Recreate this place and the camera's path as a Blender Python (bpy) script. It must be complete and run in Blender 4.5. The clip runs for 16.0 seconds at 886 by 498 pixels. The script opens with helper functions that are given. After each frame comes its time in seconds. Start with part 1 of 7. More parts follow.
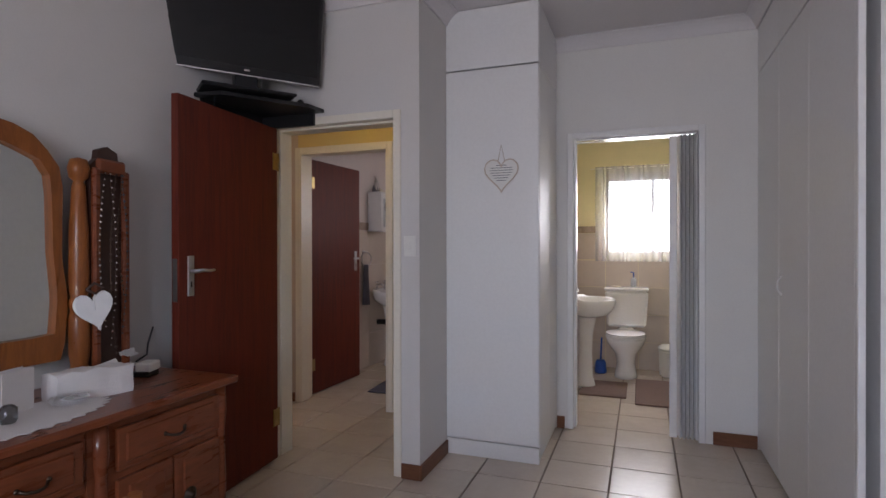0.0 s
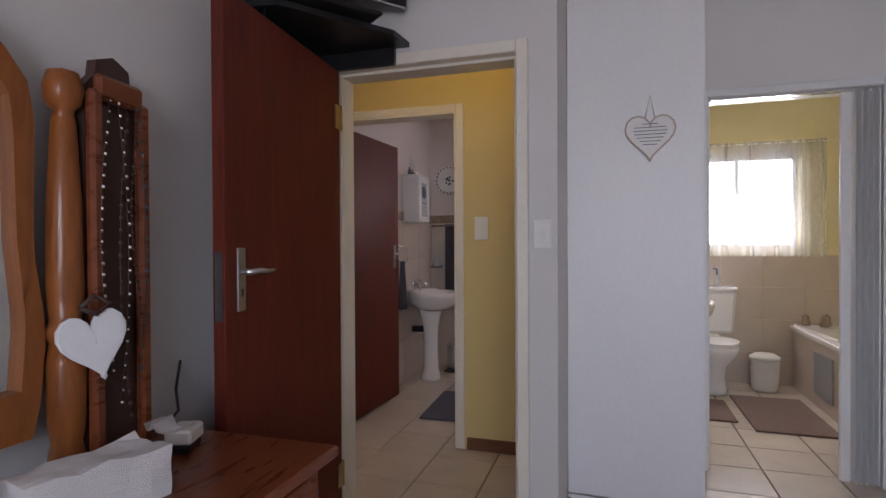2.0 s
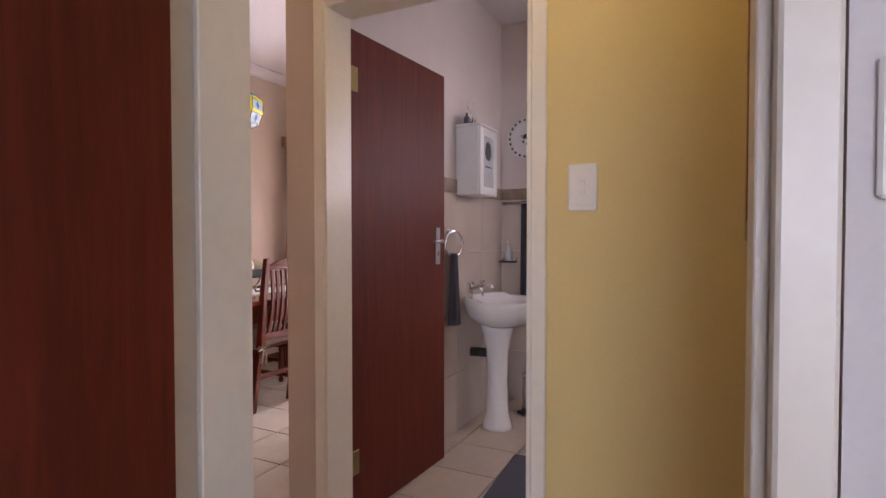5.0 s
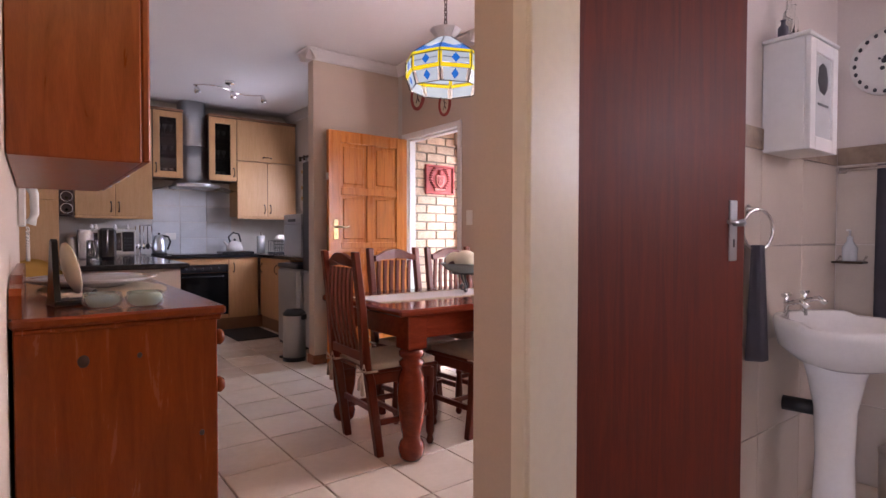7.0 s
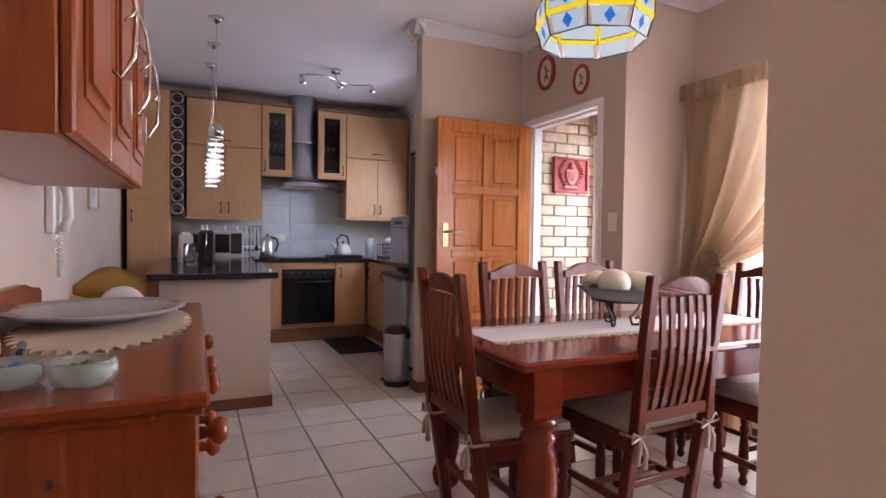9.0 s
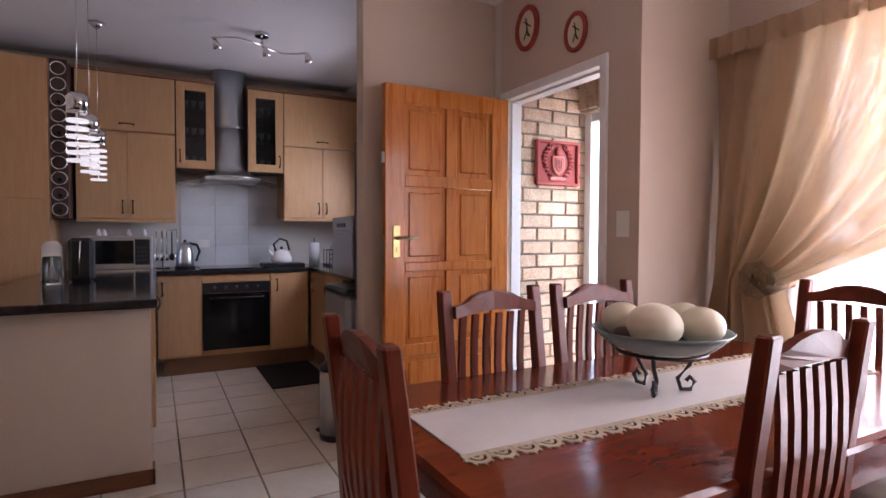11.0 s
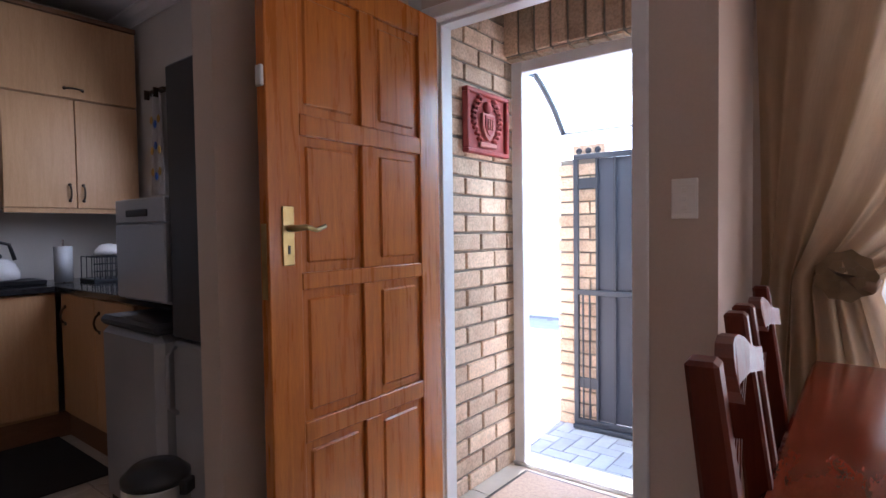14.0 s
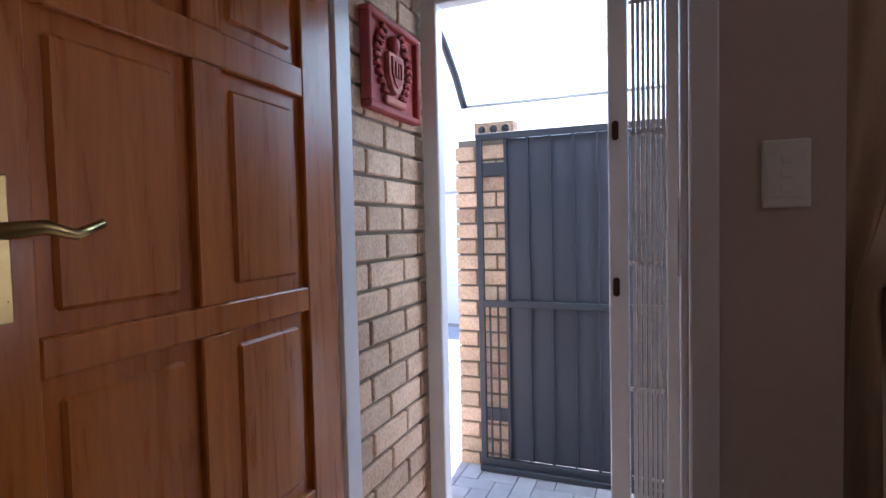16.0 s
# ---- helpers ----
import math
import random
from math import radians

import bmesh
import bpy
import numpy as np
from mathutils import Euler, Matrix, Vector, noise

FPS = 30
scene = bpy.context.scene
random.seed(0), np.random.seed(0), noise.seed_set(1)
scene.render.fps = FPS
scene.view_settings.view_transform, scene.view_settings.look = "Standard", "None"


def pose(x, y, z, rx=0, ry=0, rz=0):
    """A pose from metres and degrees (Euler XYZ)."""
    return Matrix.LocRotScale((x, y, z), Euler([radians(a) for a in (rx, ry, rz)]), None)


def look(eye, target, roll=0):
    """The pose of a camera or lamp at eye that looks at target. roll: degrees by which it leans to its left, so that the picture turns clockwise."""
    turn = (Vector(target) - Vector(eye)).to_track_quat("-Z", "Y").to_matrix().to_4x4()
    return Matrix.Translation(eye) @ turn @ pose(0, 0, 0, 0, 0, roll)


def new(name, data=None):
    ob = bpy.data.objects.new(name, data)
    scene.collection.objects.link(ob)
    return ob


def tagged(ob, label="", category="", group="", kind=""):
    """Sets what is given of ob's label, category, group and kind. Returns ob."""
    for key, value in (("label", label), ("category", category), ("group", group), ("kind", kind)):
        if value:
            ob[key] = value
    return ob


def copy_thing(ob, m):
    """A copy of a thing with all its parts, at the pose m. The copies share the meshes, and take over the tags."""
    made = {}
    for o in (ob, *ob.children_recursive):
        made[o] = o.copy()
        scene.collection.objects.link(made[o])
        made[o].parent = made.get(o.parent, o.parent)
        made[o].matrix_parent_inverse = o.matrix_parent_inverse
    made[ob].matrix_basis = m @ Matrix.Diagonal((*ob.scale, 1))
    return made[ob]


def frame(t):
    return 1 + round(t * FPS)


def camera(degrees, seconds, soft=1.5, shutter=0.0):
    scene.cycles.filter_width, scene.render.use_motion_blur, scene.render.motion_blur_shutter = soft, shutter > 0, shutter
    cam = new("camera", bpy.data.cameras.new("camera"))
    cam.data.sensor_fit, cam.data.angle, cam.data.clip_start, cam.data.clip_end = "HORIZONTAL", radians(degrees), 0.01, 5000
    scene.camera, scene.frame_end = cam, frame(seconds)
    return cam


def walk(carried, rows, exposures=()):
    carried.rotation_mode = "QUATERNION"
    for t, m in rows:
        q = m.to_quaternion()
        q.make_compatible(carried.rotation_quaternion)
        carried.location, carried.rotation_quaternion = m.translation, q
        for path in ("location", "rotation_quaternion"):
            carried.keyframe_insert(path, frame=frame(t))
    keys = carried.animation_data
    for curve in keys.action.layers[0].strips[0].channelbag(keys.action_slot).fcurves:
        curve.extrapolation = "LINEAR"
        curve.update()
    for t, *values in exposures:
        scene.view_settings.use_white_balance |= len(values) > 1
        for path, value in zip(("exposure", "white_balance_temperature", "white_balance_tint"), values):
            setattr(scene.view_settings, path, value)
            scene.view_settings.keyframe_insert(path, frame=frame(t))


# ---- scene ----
cam = camera(78.4, 16.0)
PATH = [
    (0, (0.907, 0.564, 1.285), (0.222, 2.443, 1.277), -0.1),
    (0.5, (0.653, 0.653, 1.284), (-0.025, 2.534, 1.27), -0.2),
    (1, (0.406, 0.82, 1.272), (-0.255, 2.707, 1.257), -0.1),
    (1.5, (0.189, 0.972, 1.263), (-0.439, 2.87, 1.247), -0.2),
    (2, (-0.027, 1.199, 1.254), (-0.629, 3.106, 1.234), -0.3),
    (2.5, (-0.159, 1.447, 1.229), (-0.747, 3.358, 1.211), -0.3),
    (3, (-0.254, 1.736, 1.226), (-0.841, 3.647, 1.204), -0.4),
    (3.2, (-0.298, 1.84, 1.211), (-0.877, 3.755, 1.199), -0.4),
    (5.5, (-0.516, 3.001, 1.197), (-1.591, 4.687, 1.13), -0.3),
    (6, (-0.641, 3.211, 1.176), (-1.913, 4.753, 1.111), -0.6),
    (6.5, (-0.77, 3.376, 1.149), (-2.193, 4.78, 1.091), -0.3),
    (7, (-0.914, 3.527, 1.131), (-2.509, 4.733, 1.083), 0.1),
    (7.5, (-1.068, 3.662, 1.15), (-2.818, 4.629, 1.093), 0.4),
    (8, (-1.209, 3.786, 1.149), (-3.019, 4.637, 1.094), 0.8),
    (8.5, (-1.404, 3.876, 1.157), (-3.222, 4.708, 1.104), 0.9),
    (9, (-1.63, 3.959, 1.187), (-3.447, 4.793, 1.134), 0.8),
    (11.3, (-2.679, 4.475, 1.239), (-4.419, 5.459, 1.183), 0.1),
    (11.5, (-2.819, 4.473, 1.226), (-4.535, 5.5, 1.182), 0.2),
    (12, (-3.054, 4.54, 1.213), (-4.747, 5.603, 1.166), 0.1),
    (12.5, (-3.283, 4.562, 1.213), (-4.935, 5.688, 1.166), 0.0),
    (13, (-3.503, 4.563, 1.202), (-5.052, 5.827, 1.156), -0.1),
    (13.5, (-3.672, 4.586, 1.195), (-5.066, 6.02, 1.137), -0.5),
    (14, (-3.872, 4.64, 1.193), (-5.103, 6.215, 1.128), -0.8),
    (14.5, (-4.057, 4.696, 1.192), (-5.133, 6.381, 1.123), -1.0),
    (15, (-4.248, 4.816, 1.184), (-5.169, 6.59, 1.11), -1.1),
    (15.5, (-4.392, 4.998, 1.173), (-5.194, 6.828, 1.097), -1.2),
    (16, (-4.511, 5.237, 1.202), (-5.246, 7.096, 1.116), -1.3),
]
EXPOSURES = [(0, 3.0, 6350, 18), (2.5, 3.2, 6300, 20), (5.5, 3.9, 6250, 28), (6, 3.75, 6250, 30), (7, 4.1, 6300, 31), (8, 4.1, 6150, 27), (9.2, 4.0, 6000, 23), (11.3, 3.6, 6100, 27), (12.5, 3.4, 5950, 26), (13.5, 3.15, 5750, 22), (15, 2.65, 5600, 21), (16, 2.05, 5600, 22)]
walk(cam, [(t, look(eye, target, roll)) for t, eye, target, roll in PATH], EXPOSURES)

# ---- light ----
world = bpy.data.worlds.new("sky")
scene.world = world
world.use_nodes = True
wn = world.node_tree.nodes
sky = wn.new("ShaderNodeTexSky")
sky.sky_type = 'NISHITA'
sky.sun_disc = False
sky.sun_elevation = radians(62)
sky.sun_rotation = radians(0)
wn["Background"].inputs["Strength"].default_value = 0.15
world.node_tree.links.new(sky.outputs[0], wn["Background"].inputs["Color"])


def lamp(name, kind, m, energy, colour, size=0.1, size_y=None):
    data = bpy.data.lights.new(name, kind)
    data.energy, data.color = energy, colour
    if kind == 'AREA':
        data.shape, data.size, data.size_y = 'RECTANGLE', size, size_y or size
    elif kind == 'SUN':
        data.angle = radians(size)
    else:
        data.shadow_soft_size = size
    ob = new(name, data)
    ob.matrix_world = m
    return ob


lamp("sun", 'SUN', look((-4.9, 14.6, 14), (-4.2, 7.2, 0)), 5.0, (1, 0.95, 0.86), 0.6)
# sky light in the window openings, two of which are added
lamp("bedroom_window_light", 'AREA', look((0.6, -1.27, 1.5), (0.45, 3, 1.25)), 4.4, (0.86, 0.90, 1.0), 1.6, 1.25)
lamp("dining_window_light", 'AREA', look((-2.95, 6.94, 1.25), (-3.2, 4.5, 0.9)), 4.3, (1.0, 0.95, 0.92), 1.4, 1.7)
lamp("ensuite_window_light", 'AREA', look((1.0, 6.58, 1.62), (0.9, 4.5, 0.8)), 1.9, (0.97, 0.97, 1.0), 0.85, 0.75)
# fill light for the guest bathroom, in an opening added out of view
lamp("guest_bathroom_window_light", 'AREA', look((-0.27, 6.53, 1.73), (-1.3, 5.0, 0.9)), 0.8, (1.0, 0.92, 0.90), 0.6, 0.7)
# kitchen fill; its opening is made up and hidden behind the nib wall
lamp("kitchen_window_light", 'AREA', look((-6.9, 6.33, 1.75), (-6.9, 4.5, 1.0)), 1.35, (0.85, 0.92, 1.0), 0.75, 0.65)
lamp("hall_lamp", 'POINT', pose(-0.85, 3.72, 2.62), 0.44, (1.0, 0.84, 0.42), 0.09)


# ---- materials ----
def material(name, colour, colour2=None, scale=3.0, rough=0.6, metal=0.0, bump=0.1, bump_scale=60.0, coat=0.0, wood=None, random_amount=0.0,
             transmission=0.0, emission=None, strength=0.0, speck=0.0, alpha=1.0):
    """A surface with a broad variation between two colours, fine grain and relief."""
    m = bpy.data.materials.new(name)
    m.use_nodes = True
    n, l = m.node_tree.nodes, m.node_tree.links
    b = n["Principled BSDF"]
    b.inputs["Roughness"].default_value = rough
    b.inputs["Metallic"].default_value = metal
    b.inputs["Coat Weight"].default_value = coat * (0.45 if wood else 1)
    b.inputs["Coat Roughness"].default_value = 0.12
    if wood:
        b.inputs["Specular IOR Level"].default_value = 0.28
    b.inputs["Transmission Weight"].default_value = transmission
    b.inputs["Alpha"].default_value = alpha
    if emission:
        b.inputs["Emission Color"].default_value = (*emission, 1)
        b.inputs["Emission Strength"].default_value = strength
    colour2 = colour2 or tuple(c * 0.86 for c in colour)
    tc = n.new("ShaderNodeTexCoord")
    mp = n.new("ShaderNodeMapping")
    l.new(tc.outputs["Object"], mp.inputs["Vector"])
    info = n.new("ShaderNodeObjectInfo")
    add = n.new("ShaderNodeVectorMath")
    add.operation = 'MULTIPLY_ADD'
    rnd = n.new("ShaderNodeCombineXYZ")
    for k in range(3):
        l.new(info.outputs["Random"], rnd.inputs[k])
    add.inputs[1].default_value = (17, 31, 23)
    l.new(rnd.outputs[0], add.inputs[0])
    l.new(mp.outputs[0], add.inputs[2])
    big = n.new("ShaderNodeTexNoise")
    big.inputs["Scale"].default_value = scale
    big.inputs["Detail"].default_value = 5
    big.inputs["Roughness"].default_value = 0.6
    if wood:
        mp.inputs["Scale"].default_value = wood
        big.inputs["Distortion"].default_value = 0.8
    l.new(add.outputs[0], big.inputs["Vector"])
    ramp = n.new("ShaderNodeValToRGB")
    ramp.color_ramp.elements[0].position, ramp.color_ramp.elements[1].position = 0.3, 0.72
    ramp.color_ramp.elements[0].color, ramp.color_ramp.elements[1].color = (*colour2, 1), (*colour, 1)
    l.new(big.outputs["Fac"], ramp.inputs["Fac"])
    last = ramp.outputs["Color"]
    fine = n.new("ShaderNodeTexNoise")
    fine.inputs["Scale"].default_value = bump_scale
    fine.inputs["Detail"].default_value = 4
    l.new(add.outputs[0], fine.inputs["Vector"])
    grain = n.new("ShaderNodeMixRGB")
    grain.blend_type = 'MULTIPLY'
    grain.inputs["Fac"].default_value = (0.16 if wood else 0.05) + speck
    gr = n.new("ShaderNodeValToRGB")
    gr.color_ramp.elements[0].position, gr.color_ramp.elements[1].position = 0.35, 0.6
    gr.color_ramp.elements[0].color = (0.45, 0.45, 0.45, 1) if not speck else (0.12, 0.1, 0.1, 1)
    l.new(fine.outputs["Fac"], gr.inputs["Fac"])
    l.new(last, grain.inputs["Color1"])
    l.new(gr.outputs["Color"], grain.inputs["Color2"])
    last = grain.outputs["Color"]
    if random_amount:
        hsv = n.new("ShaderNodeHueSaturation")
        mr = n.new("ShaderNodeMapRange")
        mr.inputs["To Min"].default_value, mr.inputs["To Max"].default_value = 1 - random_amount, 1 + random_amount
        l.new(info.outputs["Random"], mr.inputs["Value"])
        l.new(mr.outputs[0], hsv.inputs["Value"])
        l.new(last, hsv.inputs["Color"])
        last = hsv.outputs["Color"]
    l.new(last, b.inputs["Base Color"])
    rr = n.new("ShaderNodeMapRange")
    rr.inputs["To Min"].default_value, rr.inputs["To Max"].default_value = max(0.02, rough - 0.08), min(1, rough + 0.1)
    l.new(big.outputs["Fac"], rr.inputs["Value"])
    l.new(rr.outputs[0], b.inputs["Roughness"])
    if bump:
        bp = n.new("ShaderNodeBump")
        bp.inputs["Strength"].default_value = bump
        bp.inputs["Distance"].default_value = 0.004
        l.new(fine.outputs["Fac"], bp.inputs["Height"])
        l.new(bp.outputs[0], b.inputs["Normal"])
    return m


WALL_BED = material("bedroom wall paint", (0.70, 0.67, 0.64), (0.66, 0.63, 0.60), 1.2, 0.75, bump=0.06, bump_scale=130)
WALL_WHITE = material("white wall paint", (0.80, 0.78, 0.75), (0.76, 0.74, 0.71), 1.2, 0.7, bump=0.05, bump_scale=130)
WALL_HALL = material("yellow hall paint", (0.70, 0.55, 0.24), (0.66, 0.51, 0.21), 1.4, 0.6, bump=0.05, bump_scale=120)
WALL_DINING = material("taupe dining paint", (0.60, 0.49, 0.40), (0.56, 0.455, 0.37), 1.1, 0.65, bump=0.06, bump_scale=120)
WALL_KITCHEN = material("kitchen wall paint", (0.66, 0.62, 0.57), None, 1.1, 0.65, bump=0.05, bump_scale=120)
WALL_ENSUITE = material("ensuite yellow paint", (0.84, 0.75, 0.46), None, 1.2, 0.65, bump=0.1, bump_scale=120)
WALL_BATH = material("bathroom wall paint", (0.78, 0.70, 0.66), None, 1.2, 0.65, bump=0.1, bump_scale=120)
CEILING = material("ceiling paint", (0.74, 0.71, 0.71), (0.71, 0.68, 0.68), 0.8, 0.85, bump=0.08, bump_scale=90)
CREAM = material("cream gloss enamel", (0.82, 0.77, 0.66), (0.79, 0.73, 0.62), 2, 0.35, bump=0.06, bump_scale=40)
WHITE_GLOSS = material("white enamel", (0.83, 0.82, 0.80), (0.79, 0.78, 0.77), 2, 0.35, bump=0.05, bump_scale=40)
CUPBOARD = material("white cupboard board", (0.82, 0.81, 0.80), (0.80, 0.79, 0.78), 1.5, 0.4, bump=0.04, bump_scale=60)
TILE = material("cream floor tile", (0.66, 0.57, 0.47), (0.60, 0.51, 0.42), 5, 0.22, bump=0.05, bump_scale=30, random_amount=0.05)
GROUT = material("grey brown grout", (0.24, 0.18, 0.14), None, 8, 0.9, bump=0.3)
WALL_TILE = material("beige wall tile", (0.62, 0.53, 0.45), (0.56, 0.47, 0.40), 4, 0.42, bump=0.01, bump_scale=120, random_amount=0.05)
BORDER_TILE = material("brown marble border tile", (0.45, 0.34, 0.25), (0.24, 0.17, 0.12), 14, 0.3, bump=0.05, random_amount=0.15)
SPLASH_TILE = material("white splashback tile", (0.62, 0.64, 0.66), None, 4, 0.2, bump=0.04, random_amount=0.04)
BASEBOARD = material("brown wooden skirting", (0.23, 0.10, 0.05), (0.15, 0.06, 0.03), 4, 0.45, wood=(1, 1, 6), bump=0.1)
DARK_DOOR = material("dark mahogany veneer", (0.17, 0.027, 0.012), (0.095, 0.014, 0.007), 5, 0.56, wood=(7, 7, 0.5), bump=0.05, coat=0.0)
ORANGE_DOOR = material("varnished meranti", (0.60, 0.20, 0.030), (0.40, 0.115, 0.017), 6, 0.28, wood=(6, 6, 0.5), bump=0.06, coat=0.4)
TABLE_WOOD = material("red varnished pine", (0.21, 0.036, 0.014), (0.135, 0.021, 0.009), 5, 0.16, wood=(5, 1, 5), bump=0.05, coat=0.6)
CHAIR_WOOD = material("red stained pine", (0.155, 0.029, 0.011), (0.10, 0.017, 0.007), 6, 0.34, wood=(6, 6, 0.8), bump=0.06, coat=0.12)
SIDEBOARD_WOOD = material("dark red brown pine", (0.275, 0.060, 0.011), (0.20, 0.038, 0.008), 5, 0.24, wood=(6, 6, 0.7), bump=0.06, coat=0.4)
SIDEBOARD_TOP = material("glossy red brown pine board", (0.26, 0.055, 0.012), (0.19, 0.036, 0.009), 5, 0.16, wood=(0.7, 6, 6), bump=0.02, coat=0.6)
SIDE_WOOD = material("orange brown pine", (0.36, 0.095, 0.025), (0.23, 0.05, 0.014), 5, 0.3, wood=(6, 6, 0.7), bump=0.06, coat=0.4)
DRESSER_WOOD = material("brown dresser wood", (0.24, 0.065, 0.024), (0.15, 0.038, 0.014), 5, 0.28, wood=(6, 0.9, 6), bump=0.06, coat=0.4)
MIRROR_WOOD = material("honey pine", (0.32, 0.105, 0.025), (0.20, 0.06, 0.016), 6, 0.3, wood=(6, 6, 0.8), bump=0.06, coat=0.4)
BEECH = material("pale beech laminate", (0.58, 0.34, 0.17), (0.50, 0.28, 0.13), 6, 0.4, wood=(7, 7, 0.6), bump=0.04)
BEECH_DARK = material("brown plinth", (0.25, 0.13, 0.07), None, 5, 0.5, wood=(1, 1, 5), bump=0.05)
GRANITE = material("black granite", (0.035, 0.033, 0.036), (0.015, 0.014, 0.015), 40, 0.1, bump=0.02, bump_scale=300)
STEEL = material("brushed stainless steel", (0.62, 0.64, 0.66), (0.59, 0.61, 0.63), 6, 0.30, 1.0, bump=0.001, wood=(30, 30, 1))
CHROME = material("chrome", (0.75, 0.75, 0.76), (0.72, 0.72, 0.72), 4, 0.1, 1.0, bump=0)
BRASS = material("aged brass", (0.50, 0.38, 0.17), (0.36, 0.26, 0.1), 20, 0.3, 1.0, bump=0.05)
BRONZE = material("dark bronze", (0.10, 0.07, 0.05), None, 20, 0.4, 0.9, bump=0.05)
BLACK = material("black plastic", (0.014, 0.014, 0.016), (0.010, 0.010, 0.011), 5, 0.35, bump=0.05)
BLACK_GLASS = material("black glass", (0.008, 0.008, 0.009), None, 3, 0.07, bump=0)
SILVER = material("silver grey appliance enamel", (0.42, 0.43, 0.45), (0.38, 0.39, 0.41), 3, 0.33, 0.4, bump=0.03)
DARK_GREY = material("graphite enamel", (0.06, 0.065, 0.075), None, 4, 0.4, 0.3, bump=0.03)
PORCELAIN = material("white porcelain", (0.82, 0.80, 0.78), (0.80, 0.78, 0.76), 2, 0.12, bump=0)
PLASTIC = material("white plastic", (0.80, 0.78, 0.73), (0.77, 0.75, 0.70), 3, 0.4, bump=0.03)
BRICK = material("yellow face brick", (0.74, 0.55, 0.38), (0.60, 0.40, 0.26), 14, 0.85, bump=0.5, bump_scale=90, random_amount=0.22, speck=0.25)
MORTAR = material("grey mortar", (0.26, 0.22, 0.17), None, 12, 0.95, bump=0.6, bump_scale=120)
PAVER = material("grey paving brick", (0.40, 0.40, 0.40), (0.32, 0.32, 0.33), 9, 0.85, bump=0.4, random_amount=0.12)
SAND = material("pale joint sand", (0.30, 0.27, 0.23), None, 9, 0.95, bump=0.3)
WHITE_METAL = material("white powder coated steel", (0.78, 0.77, 0.76), None, 3, 0.35, bump=0.03)
GATE_STEEL = material("charcoal painted steel", (0.030, 0.033, 0.042), (0.024, 0.026, 0.034), 4, 0.45, bump=0.06)
SHEET_STEEL = material("charcoal sheet steel", (0.042, 0.046, 0.062), (0.036, 0.04, 0.054), 3, 0.5, bump=0.04)
CURTAIN = material("gold beige curtain cloth", (0.31, 0.215, 0.13), (0.25, 0.165, 0.10), 5, 0.8, bump=0.3, bump_scale=400)
ROSETTE = material("bronze satin", (0.24, 0.165, 0.08), (0.15, 0.10, 0.045), 14, 0.38, bump=0.2, bump_scale=200)
RUG_BROWN = material("brown bath mat", (0.22, 0.145, 0.12), None, 20, 0.95, bump=1.0, bump_scale=200)
RUG_GREY = material("blue grey bath mat", (0.10, 0.10, 0.135), None, 20, 0.95, bump=1.0, bump_scale=200)
RUG_BLACK = material("black floor mat", (0.018, 0.017, 0.018), None, 20, 0.95, bump=1.0, bump_scale=200)
DOORMAT = material("beige doormat", (0.36, 0.27, 0.21), (0.26, 0.19, 0.15), 60, 0.95, bump=1.0, bump_scale=200)
TOWEL = material("grey lilac towel", (0.155, 0.145, 0.175), None, 12, 0.95, bump=0.8, bump_scale=300)
CLOTH_WHITE = material("white lace cloth", (0.74, 0.70, 0.68), (0.68, 0.64, 0.62), 8, 0.9, bump=0.6, bump_scale=350)
CLOTH_CREAM = material("cream lace cloth", (0.62, 0.52, 0.38), None, 10, 0.9, bump=0.6, bump_scale=350)
SEAT_CLOTH = material("cream seat cushion cloth", (0.52, 0.43, 0.34), None, 10, 0.9, bump=0.4, bump_scale=300)
YELLOW_CLOTH = material("mustard upholstery", (0.60, 0.37, 0.09), (0.52, 0.30, 0.07), 5, 0.8, bump=0.3, bump_scale=200)
BLUE = material("blue plastic", (0.02, 0.10, 0.45), None, 5, 0.4, bump=0.02)
CANDLE = material("ivory wax ball", (0.72, 0.66, 0.52), (0.66, 0.58, 0.43), 6, 0.45, bump=0.1)
BOWL = material("blue grey glazed bowl", (0.22, 0.29, 0.29), (0.16, 0.21, 0.21), 7, 0.2, bump=0.05)
TERRACOTTA = material("red terracotta carving", (0.42, 0.065, 0.05), (0.26, 0.035, 0.03), 18, 0.7, bump=0.4, bump_scale=120)
CREST_PALE = material("rubbed pink terracotta", (0.56, 0.22, 0.17), (0.42, 0.12, 0.09), 25, 0.75, bump=0.4)
WOOD_DARK = material("dark wood carving", (0.06, 0.028, 0.02), None, 10, 0.5, bump=0.2)


def glass(name, colour, rough=0.0):
    m = bpy.data.materials.new(name)
    m.use_nodes = True
    b = m.node_tree.nodes["Principled BSDF"]
    b.inputs["Base Color"].default_value = (*colour, 1)
    b.inputs["Transmission Weight"].default_value = 1
    b.inputs["Roughness"].default_value = rough
    b.inputs["IOR"].default_value = 1.45
    return m


